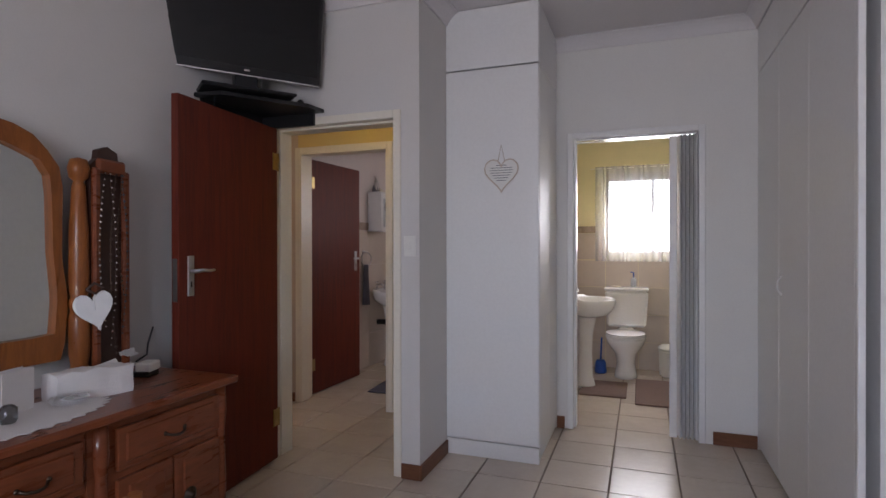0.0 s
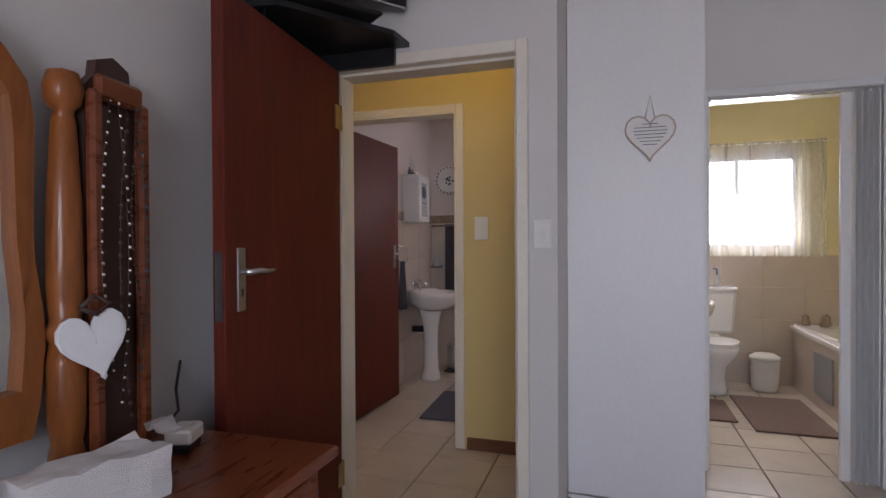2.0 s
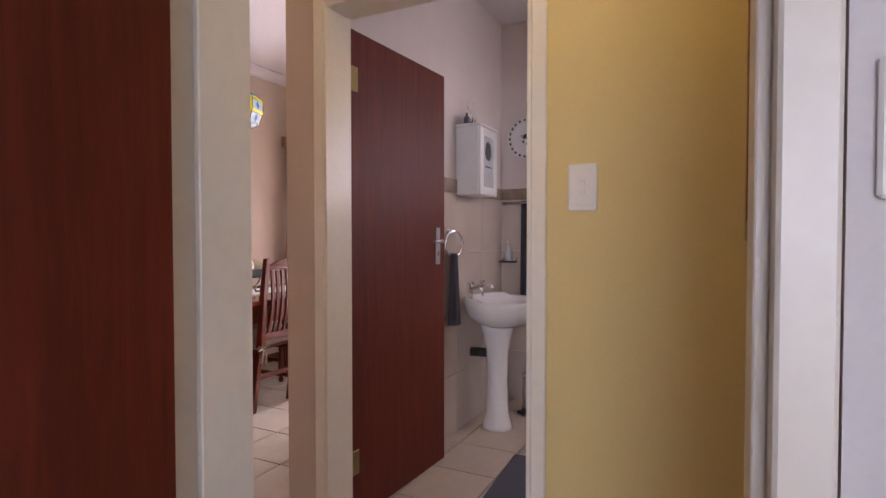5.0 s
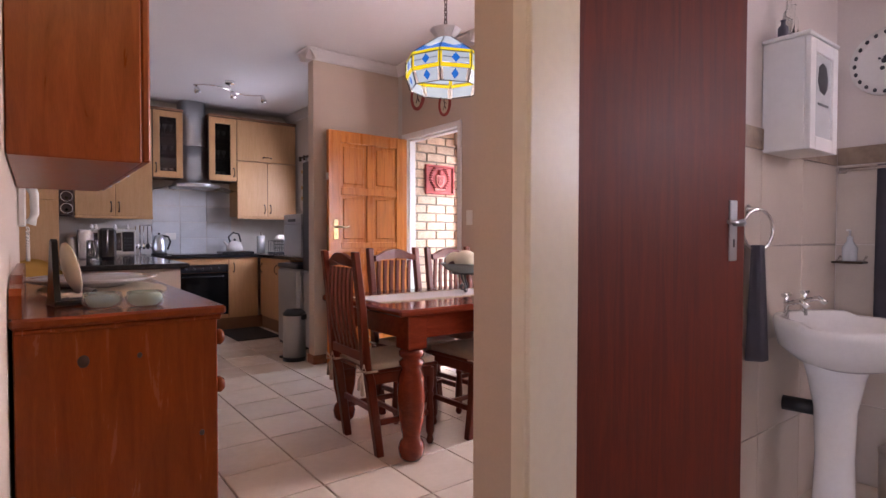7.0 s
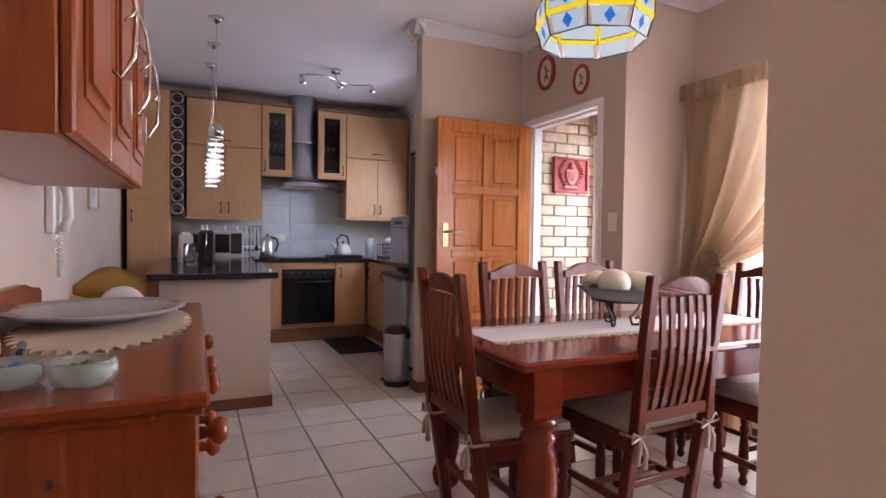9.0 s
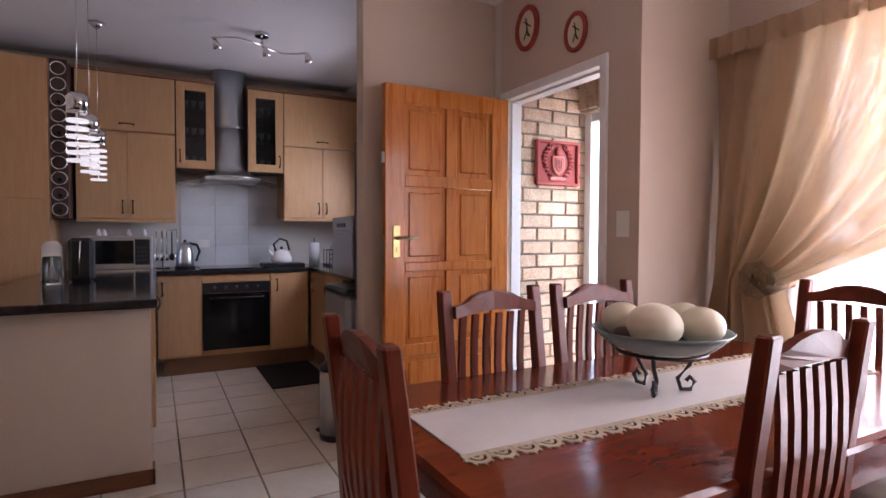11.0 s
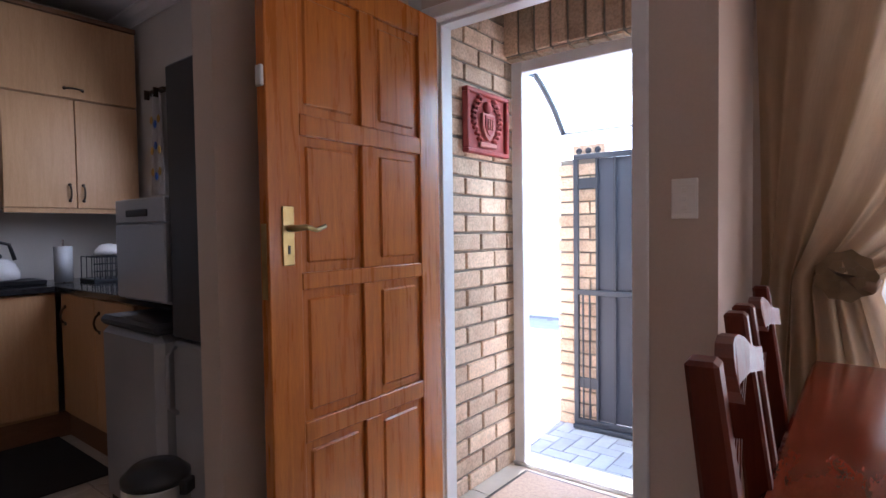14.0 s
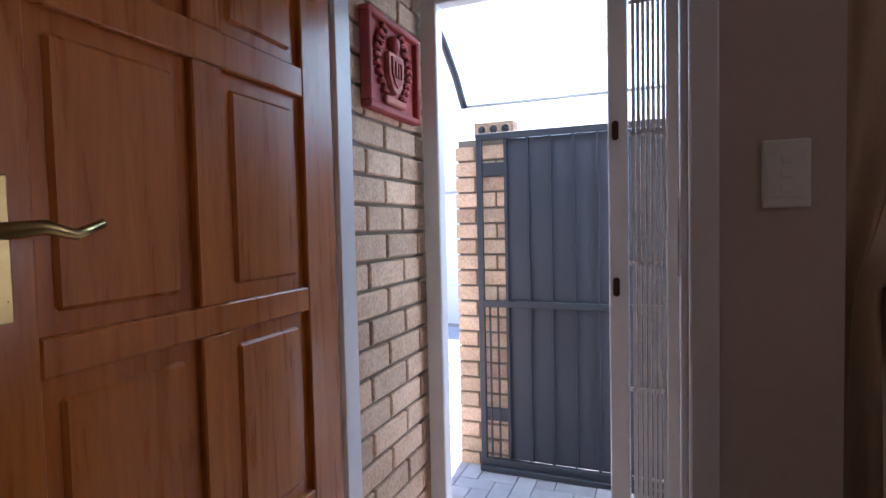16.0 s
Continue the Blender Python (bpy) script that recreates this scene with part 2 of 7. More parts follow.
GLASS = glass("clear glass", (0.95, 0.97, 0.96))
TINT_GLASS = material("pale green glass", (0.50, 0.62, 0.58), None, 3, 0.06, bump=0, alpha=0.42)
THIN_GLASS = material("thin clear glass", (0.9, 0.93, 0.93), None, 3, 0.05, bump=0, alpha=0.14)
GLASS_DARK = glass("smoked cabinet glass", (0.25, 0.25, 0.25), 0.05)
FROSTED = material("pale frosted glass", (0.62, 0.60, 0.60), (0.55, 0.53, 0.53), 30, 0.18, bump=0.25, bump_scale=90, transmission=0.35)
TURQUOISE = material("blue glass beads", (0.02, 0.20, 0.42), None, 9, 0.15)
GREEN_BEAD = material("green glass beads", (0.10, 0.20, 0.12), None, 9, 0.15)
MIRROR = material("mirror silver", (0.86, 0.88, 0.87), (0.86, 0.88, 0.87), 1, 0.02, 1.0, bump=0)


def sheer(name, colour, amount, solid=0.5):
    """Thin cloth that lets light through."""
    m = bpy.data.materials.new(name)
    m.use_nodes = True
    n, l = m.node_tree.nodes, m.node_tree.links
    n.remove(n["Principled BSDF"])
    tr, tl, df, mx, mx2 = (n.new("ShaderNodeBsdf" + k) for k in ("Transparent", "Translucent", "Diffuse", "Transparent", "Transparent"))
    a, b = n.new("ShaderNodeMixShader"), n.new("ShaderNodeMixShader")
    n.remove(mx), n.remove(mx2)
    for s in (tl, df):
        s.inputs["Color"].default_value = (*colour, 1)
    a.inputs[0].default_value = solid
    weave = n.new("ShaderNodeTexNoise")
    weave.inputs["Scale"].default_value = 25
    mr = n.new("ShaderNodeMapRange")
    mr.inputs["To Min"].default_value, mr.inputs["To Max"].default_value = amount - 0.12, amount + 0.12
    l.new(weave.outputs["Fac"], mr.inputs["Value"])
    l.new(mr.outputs[0], b.inputs[0])
    l.new(tl.outputs[0], a.inputs[1])
    l.new(df.outputs[0], a.inputs[2])
    l.new(tr.outputs[0], b.inputs[1])
    l.new(a.outputs[0], b.inputs[2])
    l.new(b.outputs[0], n["Material Output"].inputs["Surface"])
    return m


SHEER = sheer("white net curtain", (0.85, 0.85, 0.85), 0.45)
SHEER_GOLD = sheer("gold beige curtain cloth, lit through", (0.46, 0.325, 0.20), 0.97, 0.72)


def glow(name, colour, strength):
    m = bpy.data.materials.new(name)
    m.use_nodes = True
    b = m.node_tree.nodes["Principled BSDF"]
    b.inputs["Base Color"].default_value = (*[c * 0.22 for c in colour], 1)
    b.inputs["Roughness"].default_value = 0.2
    b.inputs["Emission Color"].default_value = (*colour, 1)
    b.inputs["Emission Strength"].default_value = strength
    return m


LAMP_WHITE = glow("lit white lamp glass", (0.80, 0.93, 0.97), 0.026)
LAMP_YELLOW = glow("lit yellow lamp glass", (0.80, 0.62, 0.008), 0.055)
LAMP_BLUE = glow("lit blue lamp glass", (0.012, 0.15, 0.50), 0.055)
LAMP_RING = glow("lit pendant ring", (1.0, 0.98, 0.95), 0.06)
DAYLIGHT = glow("bright daylight beyond the window", (0.95, 0.97, 1.0), 0.9)


# ---- mesh helpers ----
def box(bm, x0, x1, y0, y1, z0, z1, bevel=0.0, seg=1):
    m = Matrix.Translation(((x0 + x1) / 2, (y0 + y1) / 2, (z0 + z1) / 2)) @ Matrix.Diagonal((abs(x1 - x0), abs(y1 - y0), abs(z1 - z0), 1))
    r = bmesh.ops.create_cube(bm, size=1, matrix=m)
    if bevel:
        es = list({e for v in r["verts"] for e in v.link_edges})
        bmesh.ops.bevel(bm, geom=es, offset=bevel, segments=seg, affect='EDGES', profile=0.5)
    return bm


def boxes(*rows, bevel=0.0):
    bm = bmesh.new()
    for r in rows:
        box(bm, *r, bevel=bevel)
    return bm


def lathe(profile, seg=20, centre=(0, 0, 0), bm=None):
    """A turned body from (radius, height) pairs."""
    bm = bm or bmesh.new()
    rings = []
    for r, z in profile:
        if r < 1e-5:
            rings.append([bm.verts.new((centre[0], centre[1], centre[2] + z))])
        else:
            rings.append([bm.verts.new((centre[0] + r * math.cos(2 * math.pi * k / seg), centre[1] + r * math.sin(2 * math.pi * k / seg), centre[2] + z)) for k in range(seg)])
    for a, b in zip(rings, rings[1:]):
        for k in range(seg):
            k2 = (k + 1) % seg
            if len(a) == 1 and len(b) == 1:
                break
            if len(a) == 1:
                f = bm.faces.new((a[0], b[k2], b[k]))
            elif len(b) == 1:
                f = bm.faces.new((a[k], a[k2], b[0]))
            else:
                f = bm.faces.new((a[k], a[k2], b[k2], b[k]))
            f.smooth = True
    if len(rings[0]) > 1:
        bm.faces.new(list(reversed(rings[0])))
    if len(rings[-1]) > 1:
        bm.faces.new(rings[-1])
    return bm


def tube(points, r, seg=8, bm=None, closed=False):
    """A round bar along points."""
    bm = bm or bmesh.new()
    pts = [Vector(p) for p in points]
    n = len(pts)
    rings = []
    up = Vector((0.13, 0.27, 0.95))
    for i, p in enumerate(pts):
        d = (pts[(i + 1) % n] - pts[i - 1]) if closed else (pts[min(i + 1, n - 1)] - pts[max(i - 1, 0)])
        d.normalize()
        a = d.cross(up)
        if a.length < 0.05:
            a = d.cross(Vector((1, 0, 0)))
        a.normalize()
        b = d.cross(a)
        rad = r[i] if isinstance(r, (list, tuple)) else r
        rings.append([bm.verts.new(p + rad * (math.cos(2 * math.pi * k / seg) * a + math.sin(2 * math.pi * k / seg) * b)) for k in range(seg)])
    pairs = list(zip(rings, rings[1:])) + ([(rings[-1], rings[0])] if closed else [])
    for a, b in pairs:
        for k in range(seg):
            f = bm.faces.new((a[k], a[(k + 1) % seg], b[(k + 1) % seg], b[k]))
            f.smooth = True
    if not closed:
        bm.faces.new(list(reversed(rings[0])))
        bm.faces.new(rings[-1])
    return bm


def slab(outline, lo, hi, axis='z', bm=None):
    """An outline of 2D points pulled from lo to hi along an axis."""
    bm = bm or bmesh.new()
    put = {'z': lambda a, b, c: (a, b, c), 'y': lambda a, b, c: (a, c, b), 'x': lambda a, b, c: (c, a, b)}[axis]
    low = [bm.verts.new(put(a, b, lo)) for a, b in outline]
    high = [bm.verts.new(put(a, b, hi)) for a, b in outline]
    n = len(outline)
    bm.faces.new(low)
    bm.faces.new(list(reversed(high)))
    for k in range(n):
        bm.faces.new((low[k], high[k], high[(k + 1) % n], low[(k + 1) % n]))
    bmesh.ops.recalc_face_normals(bm, faces=bm.faces)
    return bm


def sheet(fn, nu, nv, thick=0.0, bm=None):
    """A grid fn(u, v) -> place, with thickness."""
    bm = bm or bmesh.new()
    g = [[bm.verts.new(fn(i / nu, j / nv)) for j in range(nv + 1)] for i in range(nu + 1)]
    fs = []
    for i in range(nu):
        for j in range(nv):
            f = bm.faces.new((g[i][j], g[i + 1][j], g[i + 1][j + 1], g[i][j + 1]))
            f.smooth = True
            fs.append(f)
    if thick:
        bmesh.ops.solidify(bm, geom=fs, thickness=thick)
    return bm


def ball(bm, c, rx, ry=None, rz=None, seg=14):
    r = bmesh.ops.create_uvsphere(bm, u_segments=seg, v_segments=max(6, seg * 2 // 3), radius=1, matrix=Matrix.Translation(c) @ Matrix.Diagonal((rx, ry or rx, rz or rx, 1)))
    for v in r["verts"]:
        for f in v.link_faces:
            f.smooth = True
    return bm


def finish(name, bm, mats, parent=None, label="", paint=None):
    me = bpy.data.meshes.new(name)
    for m in (mats if isinstance(mats, (list, tuple)) else [mats]):
        me.materials.append(m)
    if paint:
        bm.normal_update()
        for f in bm.faces:
            f.material_index = paint(f.normal, f.calc_center_median())
    bm.to_mesh(me)
    bm.free()
    ob = new(name, me)
    if parent:
        ob.parent = parent
    if label:
        ob["label"] = label
    return ob


def part(name, bm, mat, parent, label=""):
    return finish(name, bm, mat, parent, label)


def thing(name, label, category, x=0, y=0, z=0, rz=0, group="", kind=""):
    ob = new(name)
    ob.empty_display_size = 0.1
    ob.matrix_basis = pose(x, y, z, 0, 0, rz)
    return tagged(ob, label, category, group, kind)


def structure(name, bm, mats, label, paint=None, category="wall"):
    return tagged(finish(name, bm, mats, None, "", paint), label, category, "", "structure")


def wall_x(x0, x1, y0, y1, z0, z1, holes=()):
    """A wall along x with openings (xa, xb, za, zb)."""
    bm = bmesh.new()
    xs = sorted({x0, x1, *(h[0] for h in holes), *(h[1] for h in holes)})
    for a, b in zip(xs, xs[1:]):
        cut = [h for h in holes if h[0] <= a + 1e-6 and h[1] >= b - 1e-6]
        if not cut:
            box(bm, a, b, y0, y1, z0, z1)
            continue
        h = cut[0]
        if h[2] > z0 + 1e-4:
            box(bm, a, b, y0, y1, z0, h[2])
        if h[3] < z1 - 1e-4:
            box(bm, a, b, y0, y1, h[3], z1)
    bmesh.ops.remove_doubles(bm, verts=bm.verts, dist=1e-5)
    return bm


def wall_y(x0, x1, y0, y1, z0, z1, holes=()):
    bm = wall_x(y0, y1, x0, x1, z0, z1, holes)
    for v in bm.verts:
        v.co = (v.co.y, v.co.x, v.co.z)
    bmesh.ops.reverse_faces(bm, faces=bm.faces)
    return bm


# ---- large structure ----
CEIL = 2.74
slab_rows = [(-8.6, 2.4, -1.4, 7.2, -0.15, -0.012)]
structure("floor", boxes(*slab_rows), GROUT, "cream ceramic floor tiles with dark grout lines", category="floor")
structure("ceiling", boxes((-8.5, 2.5, -1.5, 7.0, CEIL, CEIL + 0.12), (-5.6, -4.2, 6.99, 7.25, CEIL, CEIL + 0.12)), CEILING, "smooth off-white painted ceiling", category="ceiling")

# wall between bedroom and hall, dining room and kitchen
structure("wall_south", wall_x(-4.39, -0.235, 3.32, 3.475, 0, CEIL, [(-1.235, -0.345, 0, 2.05)]), [WALL_DINING, WALL_BED, WALL_HALL],
          "plain wall, white to the bedroom and taupe to the dining room",
          lambda n, c: 1 if (n.y < -0.5 or n.x > 0.5 and c.x > -0.3) else (2 if c.x > -1.24 and n.y > 0.5 else 0))
structure("wall_lounge_nook", wall_x(-8.3, -4.25, 3.15, 3.322, 0, CEIL), WALL_DINING, "taupe wall set back beside the kitchen")
structure("wall_bedroom_west", wall_y(-1.43, -1.28, -1.3, 3.32, 0, CEIL), WALL_BED, "plain off-white bedroom wall")
structure("wall_hall_end", wall_y(-0.352, -0.235, 3.475, 4.47, 0, CEIL), [WALL_HALL, WALL_BED], "short wall between hall and bedroom",
          lambda n, c: 1 if n.x > 0.5 else 0)
structure("wall_ensuite", wall_x(-0.235, 2.35, 4.47, 4.585, 0, CEIL, [(0.42, 1.30, 0, 2.08)]), [WALL_ENSUITE, WALL_WHITE],
          "white bedroom wall with the ensuite doorway", lambda n, c: 1 if n.y < -0.5 else 0)
structure("wall_hall_north", wall_x(-1.93, -0.352, 4.39, 4.545, 0, CEIL, [(-1.765, -0.922, 0, 2.105)]), [WALL_HALL, WALL_BATH, WALL_DINING],
          "yellow hall wall with the guest bathroom doorway", lambda n, c: 1 if n.y > 0.5 else (2 if c.x < -1.76 and (n.x < -0.5 or n.y < -0.5) else 0))
structure("wall_bedroom_east", wall_y(2.25, 2.4, -1.3, 4.47, 0, CEIL), WALL_BED, "plain off-white bedroom side wall")
structure("wall_bedroom_south", wall_x(-1.43, 2.4, -1.45, -1.3, 0, CEIL, [(-0.2, 1.4, 0.85, 2.15)]), WALL_BED, "off-white bedroom wall with a window")
structure("wall_bathroom_west", wall_y(-1.93, -1.85, 4.545, 6.95, 0, CEIL), [WALL_BATH, WALL_DINING], "wall between dining room and guest bathroom",
          lambda n, c: 1 if n.x < -0.5 else 0)
structure("wall_bathroom_north", wall_x(-1.85, 0.1, 6.55, 6.7, 0, CEIL, [(-0.6, 0.05, 1.35, 2.1)]), WALL_BATH, "guest bathroom wall, painted above the tiles")
structure("wall_bathroom_east", wall_y(0.1, 0.22, 4.545, 6.7, 0, CEIL), [WALL_BATH, WALL_ENSUITE], "wall between the two bathrooms", lambda n, c: 1 if n.x > 0.5 else 0)
structure("wall_ensuite_north", wall_x(0.22, 2.3, 6.6, 6.75, 0, CEIL, [(0.55, 1.5, 1.2, 2.07)]), WALL_ENSUITE, "yellow ensuite wall with a window")
structure("wall_ensuite_east", wall_y(2.2, 2.35, 4.585, 6.75, 0, CEIL), WALL_ENSUITE, "yellow ensuite wall above the bath")
structure("wall_dining_north", wall_x(-4.44, -1.85, 6.95, 7.18, 0, CEIL, [(-3.85, -2.2, 0.2, 2.12)]), WALL_DINING, "taupe dining wall with a tall window")
structure("wall_entry", wall_x(-8.3, -4.21, 6.36, 6.59, 0, CEIL, [(-5.31, -4.43, 0, 2.085), (-7.3, -6.5, 1.4, 2.1)]), [WALL_DINING, WALL_KITCHEN],
          "taupe wall with the front doorway", lambda n, c: 1 if c.x < -5.49 else 0)
structure("wall_porch_east", wall_y(-4.44, -4.21, 6.59, 6.95, 0, CEIL), WALL_DINING, "taupe return wall beside the front door")
structure("wall_nib", wall_y(-5.49, -5.38, 5.49, 6.36, 0, CEIL), [WALL_DINING, WALL_KITCHEN], "narrow taupe wall between entry and kitchen",
          lambda n, c: 1 if n.x < -0.5 else 0)
structure("wall_kitchen_west", wall_y(-8.35, -8.2, 3.32, 6.59, 0, CEIL), WALL_KITCHEN, "kitchen wall behind the cabinets")


# cornices
def cornice_bm(rows):
    """Rows of (axis, from, to, wall place, side): a stepped cove under the ceiling."""
    bm = bmesh.new()
    for axis, a, b, w, s in rows:
        prof = [(0, CEIL - 0.085), (s * 0.012, CEIL - 0.085), (s * 0.018, CEIL - 0.068), (s * 0.040, CEIL - 0.038), (s * 0.066, CEIL - 0.016), (s * 0.082, CEIL - 0.012), (s * 0.082, CEIL - 0.001), (0, CEIL - 0.001)]
        slab([(w + p, z) for p, z in prof], a, b, 'x' if axis == 'x' else 'y', bm)
    return bm


structure("cornice", cornice_bm([('x', -1.28, -0.235, 3.319, -1), ('y', -1.3, 3.32, -1.279, 1), ('y', 3.32, 3.75, -0.234, 1), ('x', 0.345, 1.60, 4.469, -1), ('y', 2.8, 4.47, 1.599, -1)]),
          CEILING, "white moulded plaster cornice in the bedroom", category="cornice")
structure("cornice", cornice_bm([('x', -5.38, -4.21, 6.359, -1), ('y', 5.42, 6.36, -5.379, 1), ('x', -5.56, -5.31, 5.489, -1), ('y', 6.28, 6.95, -4.209, 1),
                                 ('x', -4.21, -1.93, 6.949, -1), ('y', 4.39, 6.95, -1.931, -1), ('x', -4.39, -1.3, 3.476, 1), ('y', 5.42, 6.36, -5.491, -1), ('x', -8.2, -5.49, 6.359, -1)]),
          CEILING, "white moulded plaster cornice in the dining room", category="cornice")
structure("baseboard", boxes((-0.343, -0.233, 3.305, 3.319, 0.001, 0.085), (-0.234, -0.22, 3.305, 3.748, 0.001, 0.085), (1.345, 1.598, 4.455, 4.469, 0.001, 0.085), (0.346, 0.40, 4.452, 4.469, 0.001, 0.085), bevel=0.003),
          BASEBOARD, "brown stained wooden skirting in the bedroom", category="skirting")
structure("baseboard", boxes((-0.885, -0.353, 4.376, 4.389, 0.001, 0.075), (-0.366, -0.353, 3.476, 4.376, 0.001, 0.075), (-1.929, -1.80, 4.376, 4.389, 0.001, 0.075), (-1.944, -1.931, 4.376, 6.949, 0.001, 0.075), bevel=0.003),
          BASEBOARD, "brown stained wooden skirting in the hall", category="skirting")
structure("baseboard", boxes((-5.50, -5.367, 5.476, 5.489, 0.001, 0.08), (-5.379, -5.366, 5.489, 6.35, 0.001, 0.08), (-4.40, -4.20, 6.346, 6.359, 0.001, 0.08), (-4.209, -4.196, 6.359, 6.949, 0.001, 0.08), (-4.196, -1.945, 6.936, 6.949, 0.001, 0.08), bevel=0.003),
          BASEBOARD, "brown stained wooden skirting in the dining room", category="skirting")


# ---- door frames ----
def door_frame(name, mat, label, x0, x1, y0, y1, z1, w, room):
    """A pressed steel frame round an opening x0..x1 (clear), of wall y0..y1, w wide on the faces; room: the side with the door's rebate."""
    t = thing(name, label, "door frame", (x0 + x1) / 2, (y0 + y1) / 2, 0, kind="structure")
    cx, cy = (x0 + x1) / 2, (y0 + y1) / 2
    ya, yb = y0 - 0.012 - cy, y1 + 0.012 - cy
    mid = (ya + 0.05, yb) if room < 0 else (ya, yb - 0.05)
    for a, b, s in ((x0 - w - cx, x0 - cx, 1), (x1 - cx, x1 + w - cx, -1)):
        bm = boxes((a, b, ya, yb, 0.001, z1 + w), bevel=0.004)
        e = b if s > 0 else a
        box(bm, min(e, e + s * 0.014), max(e, e + s * 0.014), mid[0], mid[1], 0.001, z1, 0.002)
        part("jamb", bm, mat, t)
    bm = boxes((x0 - cx, x1 - cx, ya, yb, z1, z1 + w), bevel=0.004)
    box(bm, x0 + 0.014 - cx, x1 - 0.014 - cx, mid[0], mid[1], z1 - 0.014, z1, 0.002)
    part("head", bm, mat, t)
    return t


door_frame("door_frame_1", CREAM, "cream painted steel door frame of the bedroom", -1.19, -0.395, 3.330, 3.465, 2.005, 0.048, -1)
door_frame("door_frame_2", CREAM, "cream painted steel door frame of the guest bathroom", -1.743, -0.945, 4.39, 4.545, 2.06, 0.046, 1)
door_frame("door_frame_3", WHITE_GLOSS, "white painted door frame of the ensuite", 0.46, 1.26, 4.47, 4.585, 2.04, 0.042, -1)
door_frame("door_frame_4", WHITE_GLOSS, "white painted front door frame", -5.255, -4.455, 6.36, 6.455, 2.04, 0.05, -1)


def lever(parent, mat, x, y, z, side, length=0.12, plate=(0.042, 0.19), brass=False):
    """A lever handle on a plate; side: +1 or -1 along x; the lever points along +y when length is positive."""
    h = part("door_handle", boxes((x, x + side * 0.006, y - plate[0] / 2, y + plate[0] / 2, z - plate[1] * 0.62, z + plate[1] * 0.38), bevel=0.002), mat, parent, "metal lever handle on a long plate")
    pts = [(x, y, z), (x + side * 0.035, y, z), (x + side * 0.05, y + 0.3 * length, z + 0.004), (x + side * 0.05, y + 0.65 * length, z - (0.006 if brass else 0)), (x + side * 0.048, y + length, z + (0.008 if brass else 0.002))]
    part("lever", tube(pts, [0.010, 0.010, 0.0085, 0.007, 0.006]), mat, h)
    part("keyhole", boxes((x + side * 0.004, x + side * 0.0075, y - 0.004, y + 0.004, z - 0.075, z - 0.05)), BLACK, h)
    return h


def flush_door(name, label, hinge, angle, width, height, mat, handle_mat, hand):
    """A flat leaf; local x is its thickness, local y runs from the hinge."""
    t = thing(name, label, "door", hinge[0], hinge[1], 0.012, angle)
    part("leaf", boxes((-0.02, 0.02, 0, width, 0, height), bevel=0.002), mat, t)
    for s in (1, -1):
        lever(t, handle_mat, s * 0.02, width - 0.075, 1.16, s, -0.11)
    part("lock_plate", boxes((-0.012, 0.012, width - 0.001, width + 0.002, 1.02, 1.22)), STEEL, t, "steel lock face plate")
    for z in (0.2, height - 0.25):
        hg = part("hinge", boxes((hand * 0.018, hand * 0.026, -0.004, 0.05, z, z + 0.1), bevel=0.001), BRASS, t, "brass butt hinge")
        part("hinge_pin", tube([(hand * 0.024, -0.004, z - 0.004), (hand * 0.024, -0.004, z + 0.104)], 0.006), BRASS, hg)
    return t


flush_door("bedroom_door", "dark mahogany flush door standing open against the bedroom wall", (-1.178, 3.305), 184.6, 0.813, 1.985, DARK_DOOR, STEEL, -1)
flush_door("bathroom_door", "dark mahogany flush door open into the guest bathroom", (-1.785, 4.572), -3.0, 0.785, 2.03, DARK_DOOR, STEEL, 1)


def panel_door(name, label, hinge, angle, width, height):
    t = thing(name, label, "door", hinge[0], hinge[1], 0.012, angle)
    st, d = 0.118, 0.021
    part("stile", boxes((-d, d, 0, st, 0, height), bevel=0.003), ORANGE_DOOR, t)
    part("stile", boxes((-d, d, width - st, width, 0, height), bevel=0.003), ORANGE_DOOR, t)
    mid = width / 2 - 0.008
    edges = [(0.0, 0.125), (0.535, 0.60), (1.008, 1.06), (1.478, 1.542), (height - 0.10, height)]
    for a, b in edges:
        part("rail", boxes((-d, d, st, width - st, a, b), bevel=0.003), ORANGE_DOOR, t)
    for (a0, a1), (b0, b1) in zip(edges, edges[1:]):
        part("mullion", boxes((-d, d, mid - 0.035, mid + 0.035, a1, b0), bevel=0.003), ORANGE_DOOR, t)
        for y0, y1 in ((st, mid - 0.035), (mid + 0.035, width - st)):
            bm = boxes((-0.007, 0.007, y0 - 0.004, y1 + 0.004, a1 - 0.004, b0 + 0.004))
            box(bm, -0.014, 0.014, y0 + 0.028, y1 - 0.028, a1 + 0.03, b0 - 0.03, 0.006)
            part("panel", bm, ORANGE_DOOR, t)
    for s in (1, -1):
        lever(t, BRASS, s * d, width - 0.066, 1.195, s, -0.105, (0.042, 0.175), True)
    part("lock_plate", boxes((-0.012, 0.012, width - 0.001, width + 0.002, 0.99, 1.21)), BRASS, t, "brass lock face plate")
    part("latch_hook", boxes((-0.018, 0.010, width, width + 0.012, 1.60, 1.66), bevel=0.003), PLASTIC, t, "white plastic catch")
    return t


panel_door("front_door", "varnished wooden eight-panel front door standing wide open", (-5.258, 6.366), 181.4, 0.812, 2.03)


